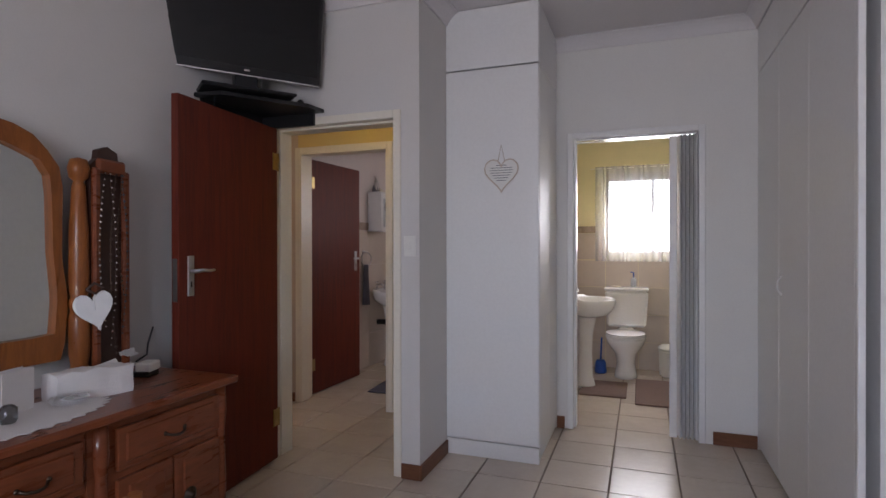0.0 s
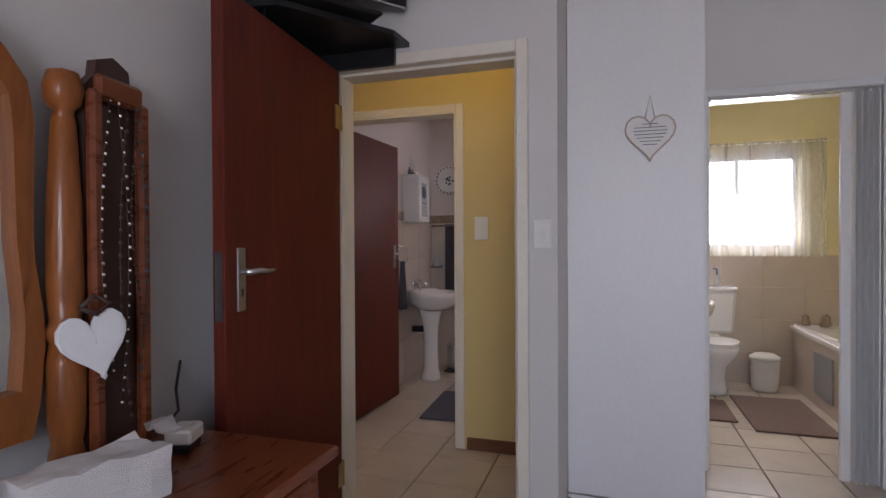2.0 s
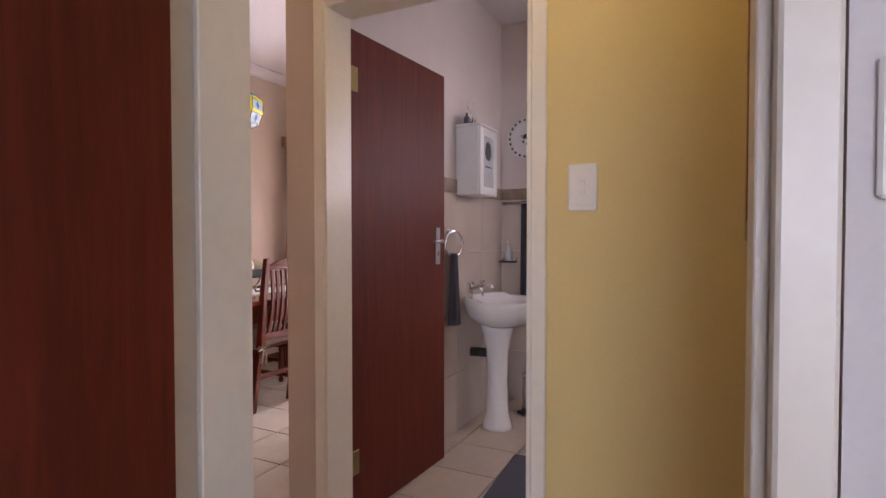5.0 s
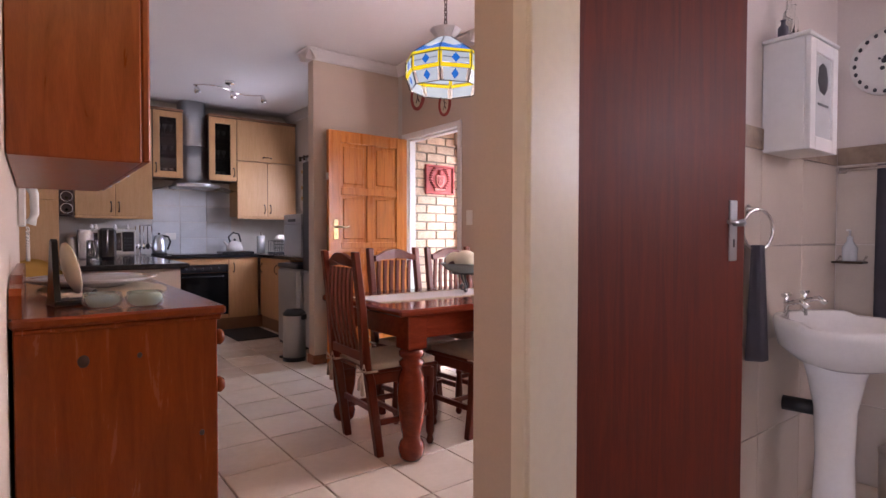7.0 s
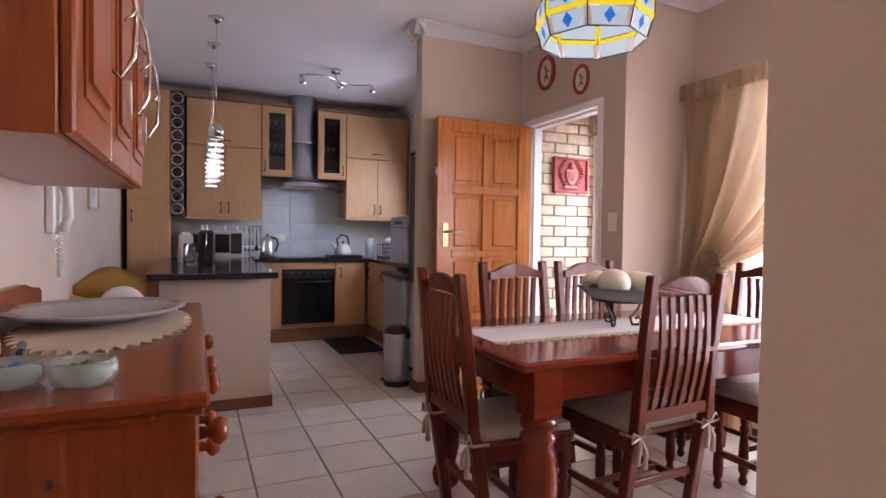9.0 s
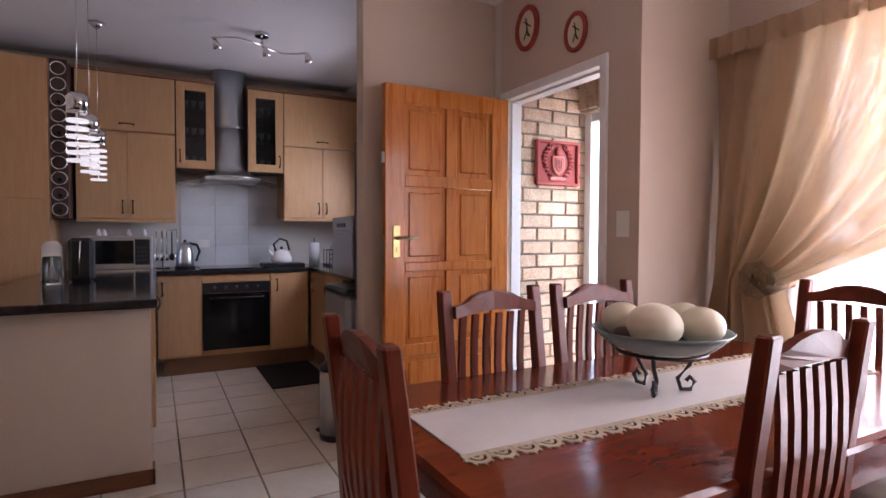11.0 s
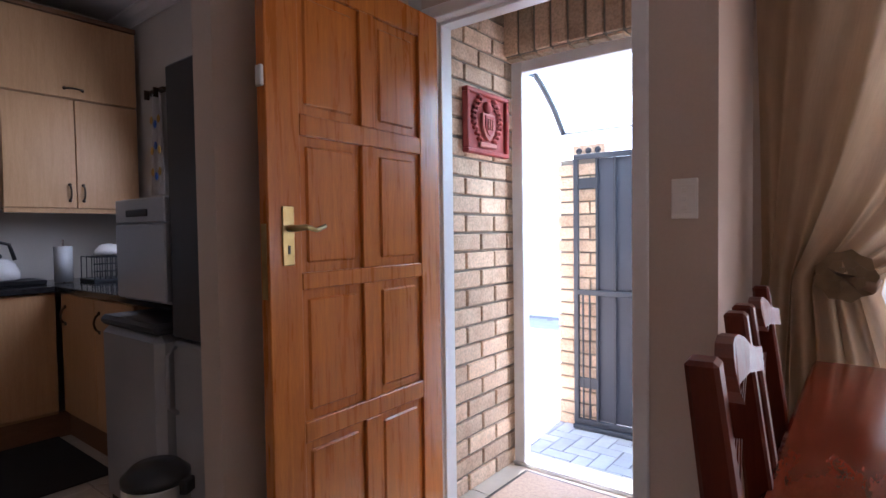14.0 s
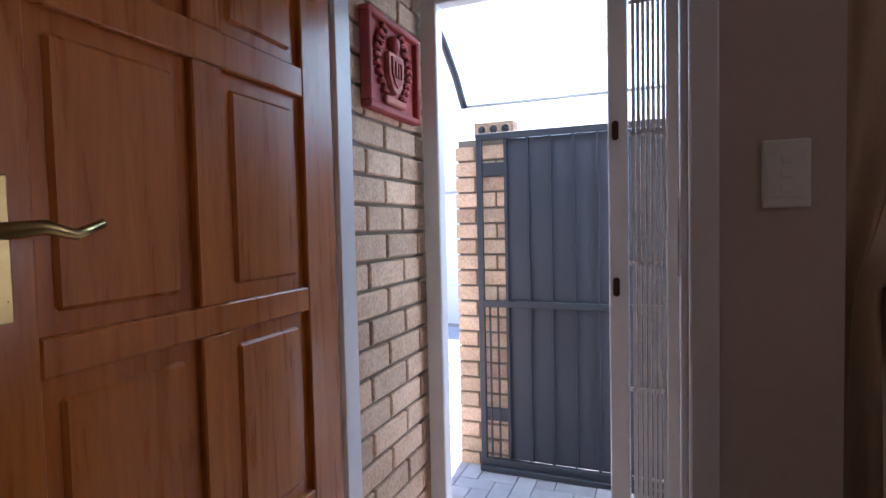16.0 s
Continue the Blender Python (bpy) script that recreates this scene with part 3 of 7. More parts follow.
# ---- bedroom ----
def handle_bow(bm, p, axis, length, out, r=0.005):
    """A bowed pull; p its middle; axis 'y' or 'z'; out: the way it stands off, along x or y."""
    o = Vector(out)
    a = Vector((0, 1, 0)) if axis == 'y' else (Vector((0, 0, 1)) if axis == 'z' else Vector((1, 0, 0)))
    p = Vector(p)
    pts = [p + a * (length * (k / 6 - 0.5)) + o * math.sin(math.pi * k / 6) ** 0.6 for k in range(7)]
    tube(pts, r, 6, bm)
    for e in (0, -1):
        q = pts[e]
        ball(bm, q, r * 1.8, seg=8)
    return bm


def panel_set(parent, name, x, y0, y1, z0, z1, mat, d=0.02, edge=0.05, side=1):
    """A framed and raised panel front in a plane of x."""
    bm = boxes((x, x + side * d, y0, y1, z0, z1), bevel=0.003)
    box(bm, x + side * d * 0.8, x + side * (d + 0.006), y0 + edge, y1 - edge, z0 + edge * 0.7, z1 - edge * 0.7, 0.005)
    return part(name, bm, mat, parent)


dresser = thing("dresser", "brown wooden dressing table with drawers and a lace runner", "dresser", -0.985, 1.6, 0)
part("top", boxes((-0.285, 0.29, -0.78, 0.83, 0.715, 0.745), bevel=0.006), DRESSER_WOOD, dresser)
part("body", boxes((-0.27, 0.225, 0.20, 0.80, 0.09, 0.715), (-0.27, 0.225, -0.75, -0.15, 0.09, 0.715), (-0.27, 0.225, -0.15, 0.20, 0.50, 0.715), bevel=0.004), DRESSER_WOOD, dresser)
for y0, y1 in ((0.30, 0.765), (-0.13, 0.18), (-0.72, -0.18)):
    d = panel_set(dresser, "drawer", 0.225, y0, y1, 0.53, 0.675, DRESSER_WOOD, 0.018, 0.03)
    part("pull", handle_bow(bmesh.new(), (0.247, (y0 + y1) / 2, 0.60), 'y', 0.09, (0.026, 0, -0.012)), BRONZE, d, "dark bronze bow pull")
for y0, y1 in ((0.30, 0.53), (0.535, 0.765)):
    d = panel_set(dresser, "cupboard_door", 0.225, y0, y1, 0.13, 0.50, DRESSER_WOOD, 0.018, 0.04)
    part("knob", lathe([(0, 0), (0.03, 0.002), (0.03, 0.006), (0.012, 0.01), (0.014, 0.02), (0, 0.024)], 12, (0, 0, 0)), BRONZE, d, "dark bronze drop handle")
    d.children[0].matrix_basis = pose(0.25, (y0 + y1) / 2 + (0.05 if y0 < 0.4 else -0.05), 0.33, 0, 90, 0)
for y in (-0.74, 0.25, 0.79):
    part("corner_post", lathe([(0.022, 0), (0.028, 0.03), (0.02, 0.08), (0.026, 0.3), (0.02, 0.52), (0.028, 0.6), (0.024, 0.715)], 12, (0.222, y, 0)), DRESSER_WOOD, dresser)
part("plinth", boxes((-0.27, 0.20, -0.75, 0.80, 0.0, 0.09)), DRESSER_WOOD, dresser)

mirror = thing("dresser_mirror", "dressing mirror in a shaped honey pine frame between turned posts", "mirror", -1.19, 1.62, 0.745)
prof = [(-0.34, 0.10), (-0.37, 0.30), (-0.345, 0.42), (-0.36, 0.75), (-0.33, 0.80), (-0.25, 0.83), (-0.1, 0.885), (0.1, 0.90), (0.22, 0.885), (0.33, 0.845), (0.35, 0.80), (0.385, 0.77), (0.40, 0.70), (0.395, 0.45), (0.42, 0.30), (0.40, 0.10)]
inner = [(-0.29, 0.17), (-0.30, 0.72), (-0.22, 0.78), (0.0, 0.82), (0.2, 0.80), (0.31, 0.755), (0.335, 0.70), (0.34, 0.45), (0.355, 0.30), (0.345, 0.17)]
prof, inner = [(a, b * 1.11) for a, b in prof], [(0.02 + (a - 0.02) * 1.07, 0.02 + b * 1.11) for a, b in inner]
bm = bmesh.new()


def ring_slab(outer, inn, x0, x1, bm):
    """A flat frame between two outlines with the same middle, in planes of x."""
    n = 48
    c = Vector((0.02, 0.48))

    def hit(poly, ang):
        d = Vector((math.cos(ang), math.sin(ang)))
        best = None
        for k in range(len(poly)):
            a, b = Vector(poly[k]) - c, Vector(poly[(k + 1) % len(poly)]) - c
            e = b - a
            den = d.x * e.y - d.y * e.x
            if abs(den) < 1e-9:
                continue
            t = (a.x * e.y - a.y * e.x) / den
            u = (a.x * d.y - a.y * d.x) / den
            if t > 0 and -1e-6 <= u <= 1 + 1e-6:
                best = t if best is None else max(best, t)
        return c + d * best
    rows = []
    for k in range(n):
        an = 2 * math.pi * k / n
        o, i = hit(outer, an), hit(inn, an)
        rows.append([bm.verts.new((x, p.x, p.y)) for x, p in ((x0, o), (x1, o), (x1, i), (x0, i))])
    for k in range(n):
        a, b = rows[k], rows[(k + 1) % n]
        for j in range(4):
            bm.faces.new((a[j], a[(j + 1) % 4], b[(j + 1) % 4], b[j]))
    bmesh.ops.recalc_face_normals(bm, faces=bm.faces)
    return bm


part("frame", ring_slab(prof, inner, -0.02, 0.018, bm), MIRROR_WOOD, mirror)
part("glass", slab([(0.02 + (a - 0.02) * 1.015, 0.48 + (b - 0.48) * 1.015) for a, b in inner], -0.012, -0.004, 'x'), MIRROR, mirror, "clear silvered mirror glass")
for y in (-0.45, 0.46):
    part("post", lathe([(0.034, 0), (0.036, 0.05), (0.030, 0.08), (0.036, 0.12), (0.040, 0.26), (0.032, 0.30), (0.040, 0.31), (0.040, 0.33), (0.030, 0.345), (0.036, 0.40), (0.034, 0.6), (0.024, 0.78), (0.018, 0.80), (0.034, 0.815), (0.040, 0.85), (0.030, 0.885), (0, 0.895)], 16, (0.02, y, 0)), MIRROR_WOOD, mirror)

stand = thing("jewellery_stand", "dark wooden necklace board hung with strings of beads", "jewellery stand", -1.17, 2.20, 0.745, 8)
part("backboard", slab([(-0.09, 0), (0.10, 0), (0.095, 0.3), (0.085, 0.42), (0.095, 0.55), (0.085, 0.88), (0.055, 0.90), (0.05, 0.935), (0, 0.955), (-0.05, 0.935), (-0.055, 0.90), (-0.085, 0.87), (-0.09, 0.5)], -0.02, 0.005, 'x'), WOOD_DARK, stand)
for y0, y1 in ((-0.09, -0.055), (0.06, 0.095)):
    part("side_rail", boxes((0.005, 0.03, y0, y1, 0.0, 0.86), bevel=0.008), DRESSER_WOOD, stand)
part("crest", boxes((0.005, 0.03, -0.07, 0.075, 0.84, 0.90), bevel=0.01), DRESSER_WOOD, stand)
random.seed(4)
for k, (y, l) in enumerate(((-0.045, 0.62), (-0.02, 0.70), (0.012, 0.74), (0.04, 0.66), (0.05, 0.5))):
    string = part("necklace", tube([(0.034, y + 0.03 * math.sin(q / 10 * math.pi) * (1 if k % 2 else -1), 0.84 - l * q / 10) for q in range(11)], 0.0012, 5), BRONZE, stand, "string of small beads")
    bead = None
    for j in range(26):
        u = j / 25
        yy = y + 0.03 * math.sin(u * math.pi) * (1 if k % 2 else -1)
        if bead is None:
            bead = part("bead", ball(bmesh.new(), (0, 0, 0), 0.0042, seg=8), (CHROME, CHROME, WOOD_DARK, DARK_GREY, BRONZE)[k], string)
            ob = bead
        else:
            ob = new("bead", bead.data)
            ob.parent = string
        ob.matrix_basis = pose(0.036, yy, 0.84 - l * u) @ Matrix.Diagonal((*([random.uniform(0.8, 1.3)] * 3), 1))

heart = thing("heart_ornament", "white painted wooden heart hanging from the mirror post", "ornament", -1.112, 2.10, 1.045, -20)


def heart_outline(w, h, n=28):
    out = []
    for k in range(n):
        a = 2 * math.pi * k / n
        x = 16 * math.sin(a) ** 3 / 16
        y = (13 * math.cos(a) - 5 * math.cos(2 * a) - 2 * math.cos(3 * a) - math.cos(4 * a)) / 15
        out.append((x * w / 2, y * h / 2))
    return out


bm = slab(heart_outline(0.14, 0.16), -0.009, 0.009, 'x')
bm.transform(pose(0, 0, 0, 13, 0, 0))
bmesh.ops.bevel(bm, geom=[e for e in bm.edges if abs(e.verts[0].co.x - e.verts[1].co.x) < 1e-6], offset=0.005, segments=2, affect='EDGES')
part("heart", bm, WHITE_GLOSS, heart)
part("bow", tube([(0.01, -0.03, 0.075), (0.015, 0, 0.06), (0.01, 0.03, 0.08), (0, 0, 0.1), (0.01, -0.03, 0.075)], 0.006, 6), WOOD_DARK, heart, "dried twig bow")


def rumpled_box(name, label, x, y, z, rz, sx, sy, sz, mat):
    t = thing(name, label, "tissue box", x, y, z, rz)
    bm = boxes((-sx / 2, sx / 2, -sy / 2, sy / 2, 0, sz))
    bmesh.ops.subdivide_edges(bm, edges=bm.edges, cuts=5, use_grid_fill=True)
    for v in bm.verts:
        n = noise.noise(v.co * 14)
        v.co += Vector((0.008 * n, 0.008 * noise.noise(v.co * 17 + Vector((3, 0, 0))), (0.018 * n + 0.007 * noise.noise(v.co * 45)) * (v.co.z / sz)))
    part("cover", bm, mat, t)
    part("tissue", sheet(lambda u, v: ((v - 0.5) * 0.03 + 0.012 * math.sin(9 * u), (u - 0.5) * 0.11, sz + 0.005 + 0.032 * v + 0.008 * math.sin(13 * u)), 10, 3, 0.002), CLOTH_WHITE, t, "crumpled white tissue")
    for k in range(5):
        part("leaf_print", slab([(0, 0), (0.006, 0.014), (0, 0.03), (-0.006, 0.014)], 0.0, 0.002, 'y'), DARK_GREY, t, "grey printed leaf")
        t.children[-1].matrix_basis = pose(sx / 2 + 0.008, -0.03 + 0.016 * k, sz * 0.55, 0, (k - 2) * 20, 90)
    return t


rumpled_box("tissue_box_cover", "white cloth tissue box cover with a grey leaf print", -0.985, 1.98, 0.745, -14, 0.13, 0.25, 0.10, CLOTH_WHITE)
plug = thing("charger", "white charger block with a black plug and cable on the dresser", "charger", -1.05, 2.28, 0.745, 20)
part("block", boxes((-0.03, 0.035, -0.03, 0.055, 0.02, 0.058), bevel=0.006), PLASTIC, plug)
part("base", boxes((-0.05, 0.03, -0.035, 0.05, 0.0, 0.022), bevel=0.004), BLACK, plug, "black plug base")
part("cable", tube([(-0.04, 0.0, 0.06), (-0.05, 0.10, 0.07), (-0.10, 0.2, 0.10), (-0.13, 0.30, 0.16)], 0.004, 6), BLACK, plug, "black power cable")
card = thing("greeting_card", "white folded card standing on the dresser", "card", -1.01, 1.74, 0.747, 15)
part("front_leaf", boxes((0.018, 0.021, -0.06, 0.06, 0, 0.14)), CLOTH_WHITE, card)
part("back_leaf", boxes((-0.021, -0.018, -0.06, 0.06, 0, 0.14)), CLOTH_WHITE, card)
dish = thing("glass_dish", "clear cut glass trinket dish on the lace runner", "dish", -0.93, 1.87, 0.752)
part("bowl", lathe([(0.03, 0), (0.055, 0.006), (0.062, 0.018), (0.05, 0.03), (0.02, 0.036), (0, 0.037)], 20), GLASS, dish)
jar = thing("perfume_jar", "small dark glass jar on the dresser", "jar", -0.9, 1.66, 0.752)
part("jar", lathe([(0.02, 0), (0.024, 0.01), (0.024, 0.045), (0.012, 0.055), (0, 0.056)], 12), GLASS_DARK, jar)


def lace(name, label, cx, cy, z, a, b, mat, round_=True, teeth=34, rz=0, depth=0.016):
    """A flat cloth with a scalloped edge and small holes along it."""
    t = thing(name, label, "doily", cx, cy, z, rz)
    bm = bmesh.new()
    pts = []
    n = teeth * 4
    if round_:
        for k in range(n):
            an = 2 * math.pi * k / n
            s = 1 - depth / min(a, b) * (0.5 + 0.5 * math.cos(an * teeth))
            pts.append((a * s * math.cos(an), b * s * math.sin(an)))
    slab(pts, 0, 0.003, 'z', bm)
    part("cloth", bm, mat, t)
    return t


lace("lace_runner", "white crocheted lace runner on the dresser top", -0.92, 1.66, 0.7465, 0.17, 0.33, CLOTH_WHITE)

tv = thing("television", "black flat television tilted down on a corner wall shelf", "television", -1.10, 2.96, 2.205, 52)
tilt = Matrix.Rotation(radians(8), 4, 'X')
bm = boxes((-0.405, 0.405, -0.035, 0.0, 0.0, 0.51), bevel=0.008)
box(bm, -0.3, 0.3, 0.0, 0.05, 0.08, 0.45, 0.01)
bm.transform(tilt)
part("case", bm, BLACK, tv)
bm = boxes((-0.38, 0.38, -0.037, -0.034, 0.05, 0.485))
bm.transform(tilt)
part("screen", bm, BLACK_GLASS, tv, "black glossy screen")
bm = boxes((-0.395, 0.395, -0.038, -0.03, 0.0, 0.006))
bm.transform(tilt)
part("trim_strip", bm, CHROME, tv, "thin silver strip")
bm = boxes((-0.016, 0.012, -0.039, -0.035, 0.024, 0.034))
bm.transform(tilt)
part("badge", bm, CHROME, tv, "small silver badge")
part("foot", boxes((-0.06, 0.06, -0.02, 0.05, -0.09, 0.03), (-0.24, 0.24, -0.14, 0.12, -0.105, -0.088), bevel=0.006), BLACK, tv)
shelf = thing("corner_shelf", "black corner shelf under the television", "shelf", -1.277, 3.317, 2.05)
part("board", slab([(0.0, 0.0), (0.44, 0.0), (0.43, -0.14), (0.16, -0.52), (0.0, -0.54)], 0.02, 0.04, 'z'), BLACK, shelf)
part("bracket", boxes((0.0, 0.02, -0.5, -0.02, -0.05, 0.02), (0.02, 0.38, -0.02, 0.0, -0.05, 0.02)), BLACK, shelf)
part("cable", tube([(0.2, -0.35, 0.04), (0.16, -0.42, 0.06), (0.10, -0.5, 0.03), (0.05, -0.45, -0.02)], 0.005, 6), DARK_GREY, shelf, "grey cable")
hook = thing("wall_hook", "small black wall hook above the door frame", "hook", -0.99, 3.318, 2.14)
part("knob", lathe([(0, 0), (0.018, 0.004), (0.020, 0.02), (0.012, 0.03), (0, 0.032)], 12), BLACK, hook)
hook.children[0].matrix_basis = pose(0, 0, 0, 90, 0, 0)

robe = thing("blue_towel", "blue cloth hanging on the wall behind the door", "towel", -1.262, 2.67, 0.92)
part("cloth", sheet(lambda u, v: (0.01 + 0.012 * math.sin(14 * u + 2 * v), (u - 0.5) * 0.075 * (0.5 + 0.5 * v), 0.30 * (1 - v)), 14, 8, 0.004), material("dull blue cloth", (0.09, 0.12, 0.21), None, 6, 0.8, bump=0.3, bump_scale=300), robe)

# built-in cupboard beside the bedroom door
cup = thing("built_in_cupboard", "tall white built-in cupboard up to the ceiling", "cupboard", 0.055, 3.752, 0)
part("body", boxes((-0.287, 0.28, 0.06, 0.716, 0.0, CEIL - 0.004)), CUPBOARD, cup)
part("door", boxes((-0.288, 0.288, 0.0, 0.02, 0.103, 2.363), bevel=0.002), CUPBOARD, cup)
part("bulkhead", boxes((-0.288, 0.288, 0.0, 0.02, 2.372, CEIL - 0.003), bevel=0.002), CUPBOARD, cup)
part("kickboard", boxes((-0.288, 0.288, 0.004, 0.02, 0.0, 0.095)), CUPBOARD, cup)
part("side_door", boxes((0.281, 0.29, 0.03, 0.36, 0.06, 2.36), bevel=0.002), CUPBOARD, cup)
part("side_door", boxes((0.281, 0.29, 0.365, 0.70, 0.06, 2.36), bevel=0.002), CUPBOARD, cup)
part("side_panel", boxes((0.281, 0.29, 0.03, 0.70, 2.37, CEIL - 0.003), bevel=0.002), CUPBOARD, cup)

plaque = thing("heart_plaque", "white wooden heart plaque with lines of writing on a string", "plaque", 0.122, 3.74, 1.725)
part("heart", slab(heart_outline(0.205, 0.205), -0.005, 0.005, 'y'), WALL_WHITE, plaque)
bm = bmesh.new()
o = heart_outline(0.205, 0.205)
tube([(a, -0.004, b) for a, b in o], 0.004, 6, bm, True)
part("rim", bm, WALL_DINING, plaque, "grey worn rim")
for k in range(8):
    w = (0.065, 0.13, 0.14, 0.13, 0.11, 0.085, 0.06, 0.035)[k]
    part("writing_line", boxes((-w / 2, w / 2, -0.0065, -0.0048, 0.045 - 0.015 * k, 0.048 - 0.015 * k)), DARK_GREY, plaque, "thin grey line of writing")
for x, z in ((-0.06, 0.085), (-0.04, 0.08), (0.06, 0.082), (0.075, 0.065), (-0.01, -0.085), (0.01, -0.08)):
    part("flower", lathe([(0, 0), (0.010, 0.001), (0.006, 0.005), (0, 0.006)], 8, (0, 0, 0)), TERRACOTTA if z < 0 else WALL_DINING, plaque, "small painted flower")
    plaque.children[-1].matrix_basis = pose(x, -0.005, z, 90, 0, 0)
part("string", tube([(-0.02, -0.003, 0.075), (0, -0.003, 0.17), (0.02, -0.003, 0.075)], 0.0025, 6), SEAT_CLOTH, plaque, "natural string loop")


# wardrobe
ward = thing("wardrobe", "white built-in wardrobe with plain doors and top cupboards", "wardrobe", 1.60, 2.80, 0)
part("body", boxes((0.07, 0.64, 0.0, 1.665, 0.0, CEIL - 0.004)), CUPBOARD, ward)
for k in range(3):
    y0 = 0.012 + 0.552 * k
    part("door", boxes((0.0, 0.018, y0, y0 + 0.546, 0.03, 2.365), bevel=0.002), CUPBOARD, ward)
    part("top_door", boxes((0.0, 0.018, y0, y0 + 0.546, 2.376, CEIL - 0.006), bevel=0.002), CUPBOARD, ward)
part("end_strip", boxes((-0.004, 0.02, -0.03, 0.0, 0.0, CEIL - 0.004), bevel=0.003), WHITE_GLOSS, ward)
part("handle", handle_bow(bmesh.new(), (-0.001, 1.05, 1.08), 'z', 0.09, (-0.02, 0, 0)), WHITE_GLOSS, ward)


def switch(name, label, x, y, z, face, w=0.072, h=0.115, rockers=2):
    """A light switch on a wall; face: the degrees by which its front turns from -y."""
    t = thing(name, label, "light switch", x, y, z, face)
    part("plate", boxes((-w / 2, w / 2, -0.009, 0.0, -h / 2, h / 2), bevel=0.003), PLASTIC, t)
    part("panel", boxes((-w / 2 + 0.006, w / 2 - 0.006, -0.0115, -0.009, -h / 2 + 0.018, h / 2 - 0.018), bevel=0.001), PLASTIC, t)
    for k in range(rockers):
        zz = (k - (rockers - 1) / 2) * 0.026
        part("rocker", boxes((-0.009, 0.009, -0.0145, -0.011, zz - 0.008, zz + 0.008), bevel=0.002), PLASTIC, t)
    return t


switch("light_switch", "white double light switch on the bedroom wall", -0.29, 3.319, 1.29, 0)
switch("light_switch", "cream double light switch on the yellow hall wall", -0.79, 4.389, 1.345, 0, 0.084, 0.138)
switch("light_switch", "white triple light switch beside the front door", -4.30, 6.359, 1.28, 0, 0.075, 0.12, 3)

bench = thing("ottoman", "upholstered ottoman under a white ribbed throw", "ottoman", 0.45, 1.86, 0)
part("base", boxes((-0.36, 0.36, -0.24, 0.26, 0.06, 0.40), bevel=0.02), SEAT_CLOTH, bench)
for x in (-0.31, 0.31):
    for y in (-0.19, 0.21):
        part("leg", lathe([(0.02, 0), (0.026, 0.06)], 10, (x, y, 0)), DRESSER_WOOD, bench)


def throw(u, v):
    x, y = (u - 0.5) * 0.80, (v - 0.5) * 0.58 + 0.01
    ex, ey = max(0, abs(x) - 0.33), max(0, abs(y - 0.01) - 0.24)
    return (x - math.copysign(ex * 0.6, x), y, 0.425 + 0.012 * math.sin(x * 60) * 0.4 - 1.4 * (ex ** 2 + ey ** 2) / 0.05)


part("throw", sheet(throw, 80, 20, 0.012), CLOTH_WHITE, bench, "white ribbed woven throw")
# dresser stool, with its back to the room
stool = thing("dressing_chair", "pine dressing chair with a cushioned seat pushed to the dresser", "chair", -0.50, 1.42, 0, 90)
for x in (-0.17, 0.17):
    part("back_leg", tube([(x, -0.18, 0), (x, -0.18, 0.4), (x, -0.20, 0.66)], 0.018, 8), MIRROR_WOOD, stool)
    part("front_leg", lathe([(0.015, 0), (0.02, 0.2), (0.018, 0.40)], 10, (x, 0.15, 0)), MIRROR_WOOD, stool)
part("seat", boxes((-0.20, 0.20, -0.18, 0.18, 0.40, 0.43), bevel=0.008), MIRROR_WOOD, stool)
part("cushion", boxes((-0.18, 0.18, -0.16, 0.16, 0.43, 0.47), bevel=0.018), SEAT_CLOTH, stool, "cream seat cushion")
part("back_rail", slab([(-0.19, 0.53), (0.19, 0.53), (0.19, 0.62), (0.15, 0.66), (0, 0.645), (-0.15, 0.66), (-0.19, 0.62)], -0.212, -0.19, 'y'), MIRROR_WOOD, stool)

# ensuite folding door
fold = thing("folding_door", "white concertina door folded against the frame", "folding door", 1.25, 4.50, 0.012)
for k in range(9):
    x = -0.115 + 0.0125 * k
    d = 0.035 if k % 2 else -0.035
    bm = slab([(x, -d + 0.012), (x + 0.006, -d + 0.008), (x + 0.0185, d + 0.008), (x + 0.0125, d + 0.012)], 0, 2.01, 'z')
    part("slat", bm, WHITE_GLOSS, fold)
part("lead_stile", boxes((-0.165, -0.118, -0.012, 0.012, 0, 2.01), bevel=0.004), WHITE_GLOSS, fold)
part("track", boxes((-0.77, -0.004, -0.02, 0.02, 2.013, 2.026)), CHROME, fold, "metal ceiling track")


# ---- dining room ----
def turned(h, r, seg=12):
    """A turned leg's outline."""
    p = [(0.55, 0), (0.75, 0.02), (0.9, 0.05), (0.65, 0.09), (0.6, 0.11), (0.95, 0.16), (1.0, 0.26), (0.92, 0.42), (0.7, 0.56), (0.62, 0.60), (0.9, 0.63), (0.9, 0.66), (0.6, 0.69), (0.85, 0.72), (0.85, 0.75), (0.95, 0.76), (0.95, 1.0)]
    return [(r * a, h * b) for a, b in p]


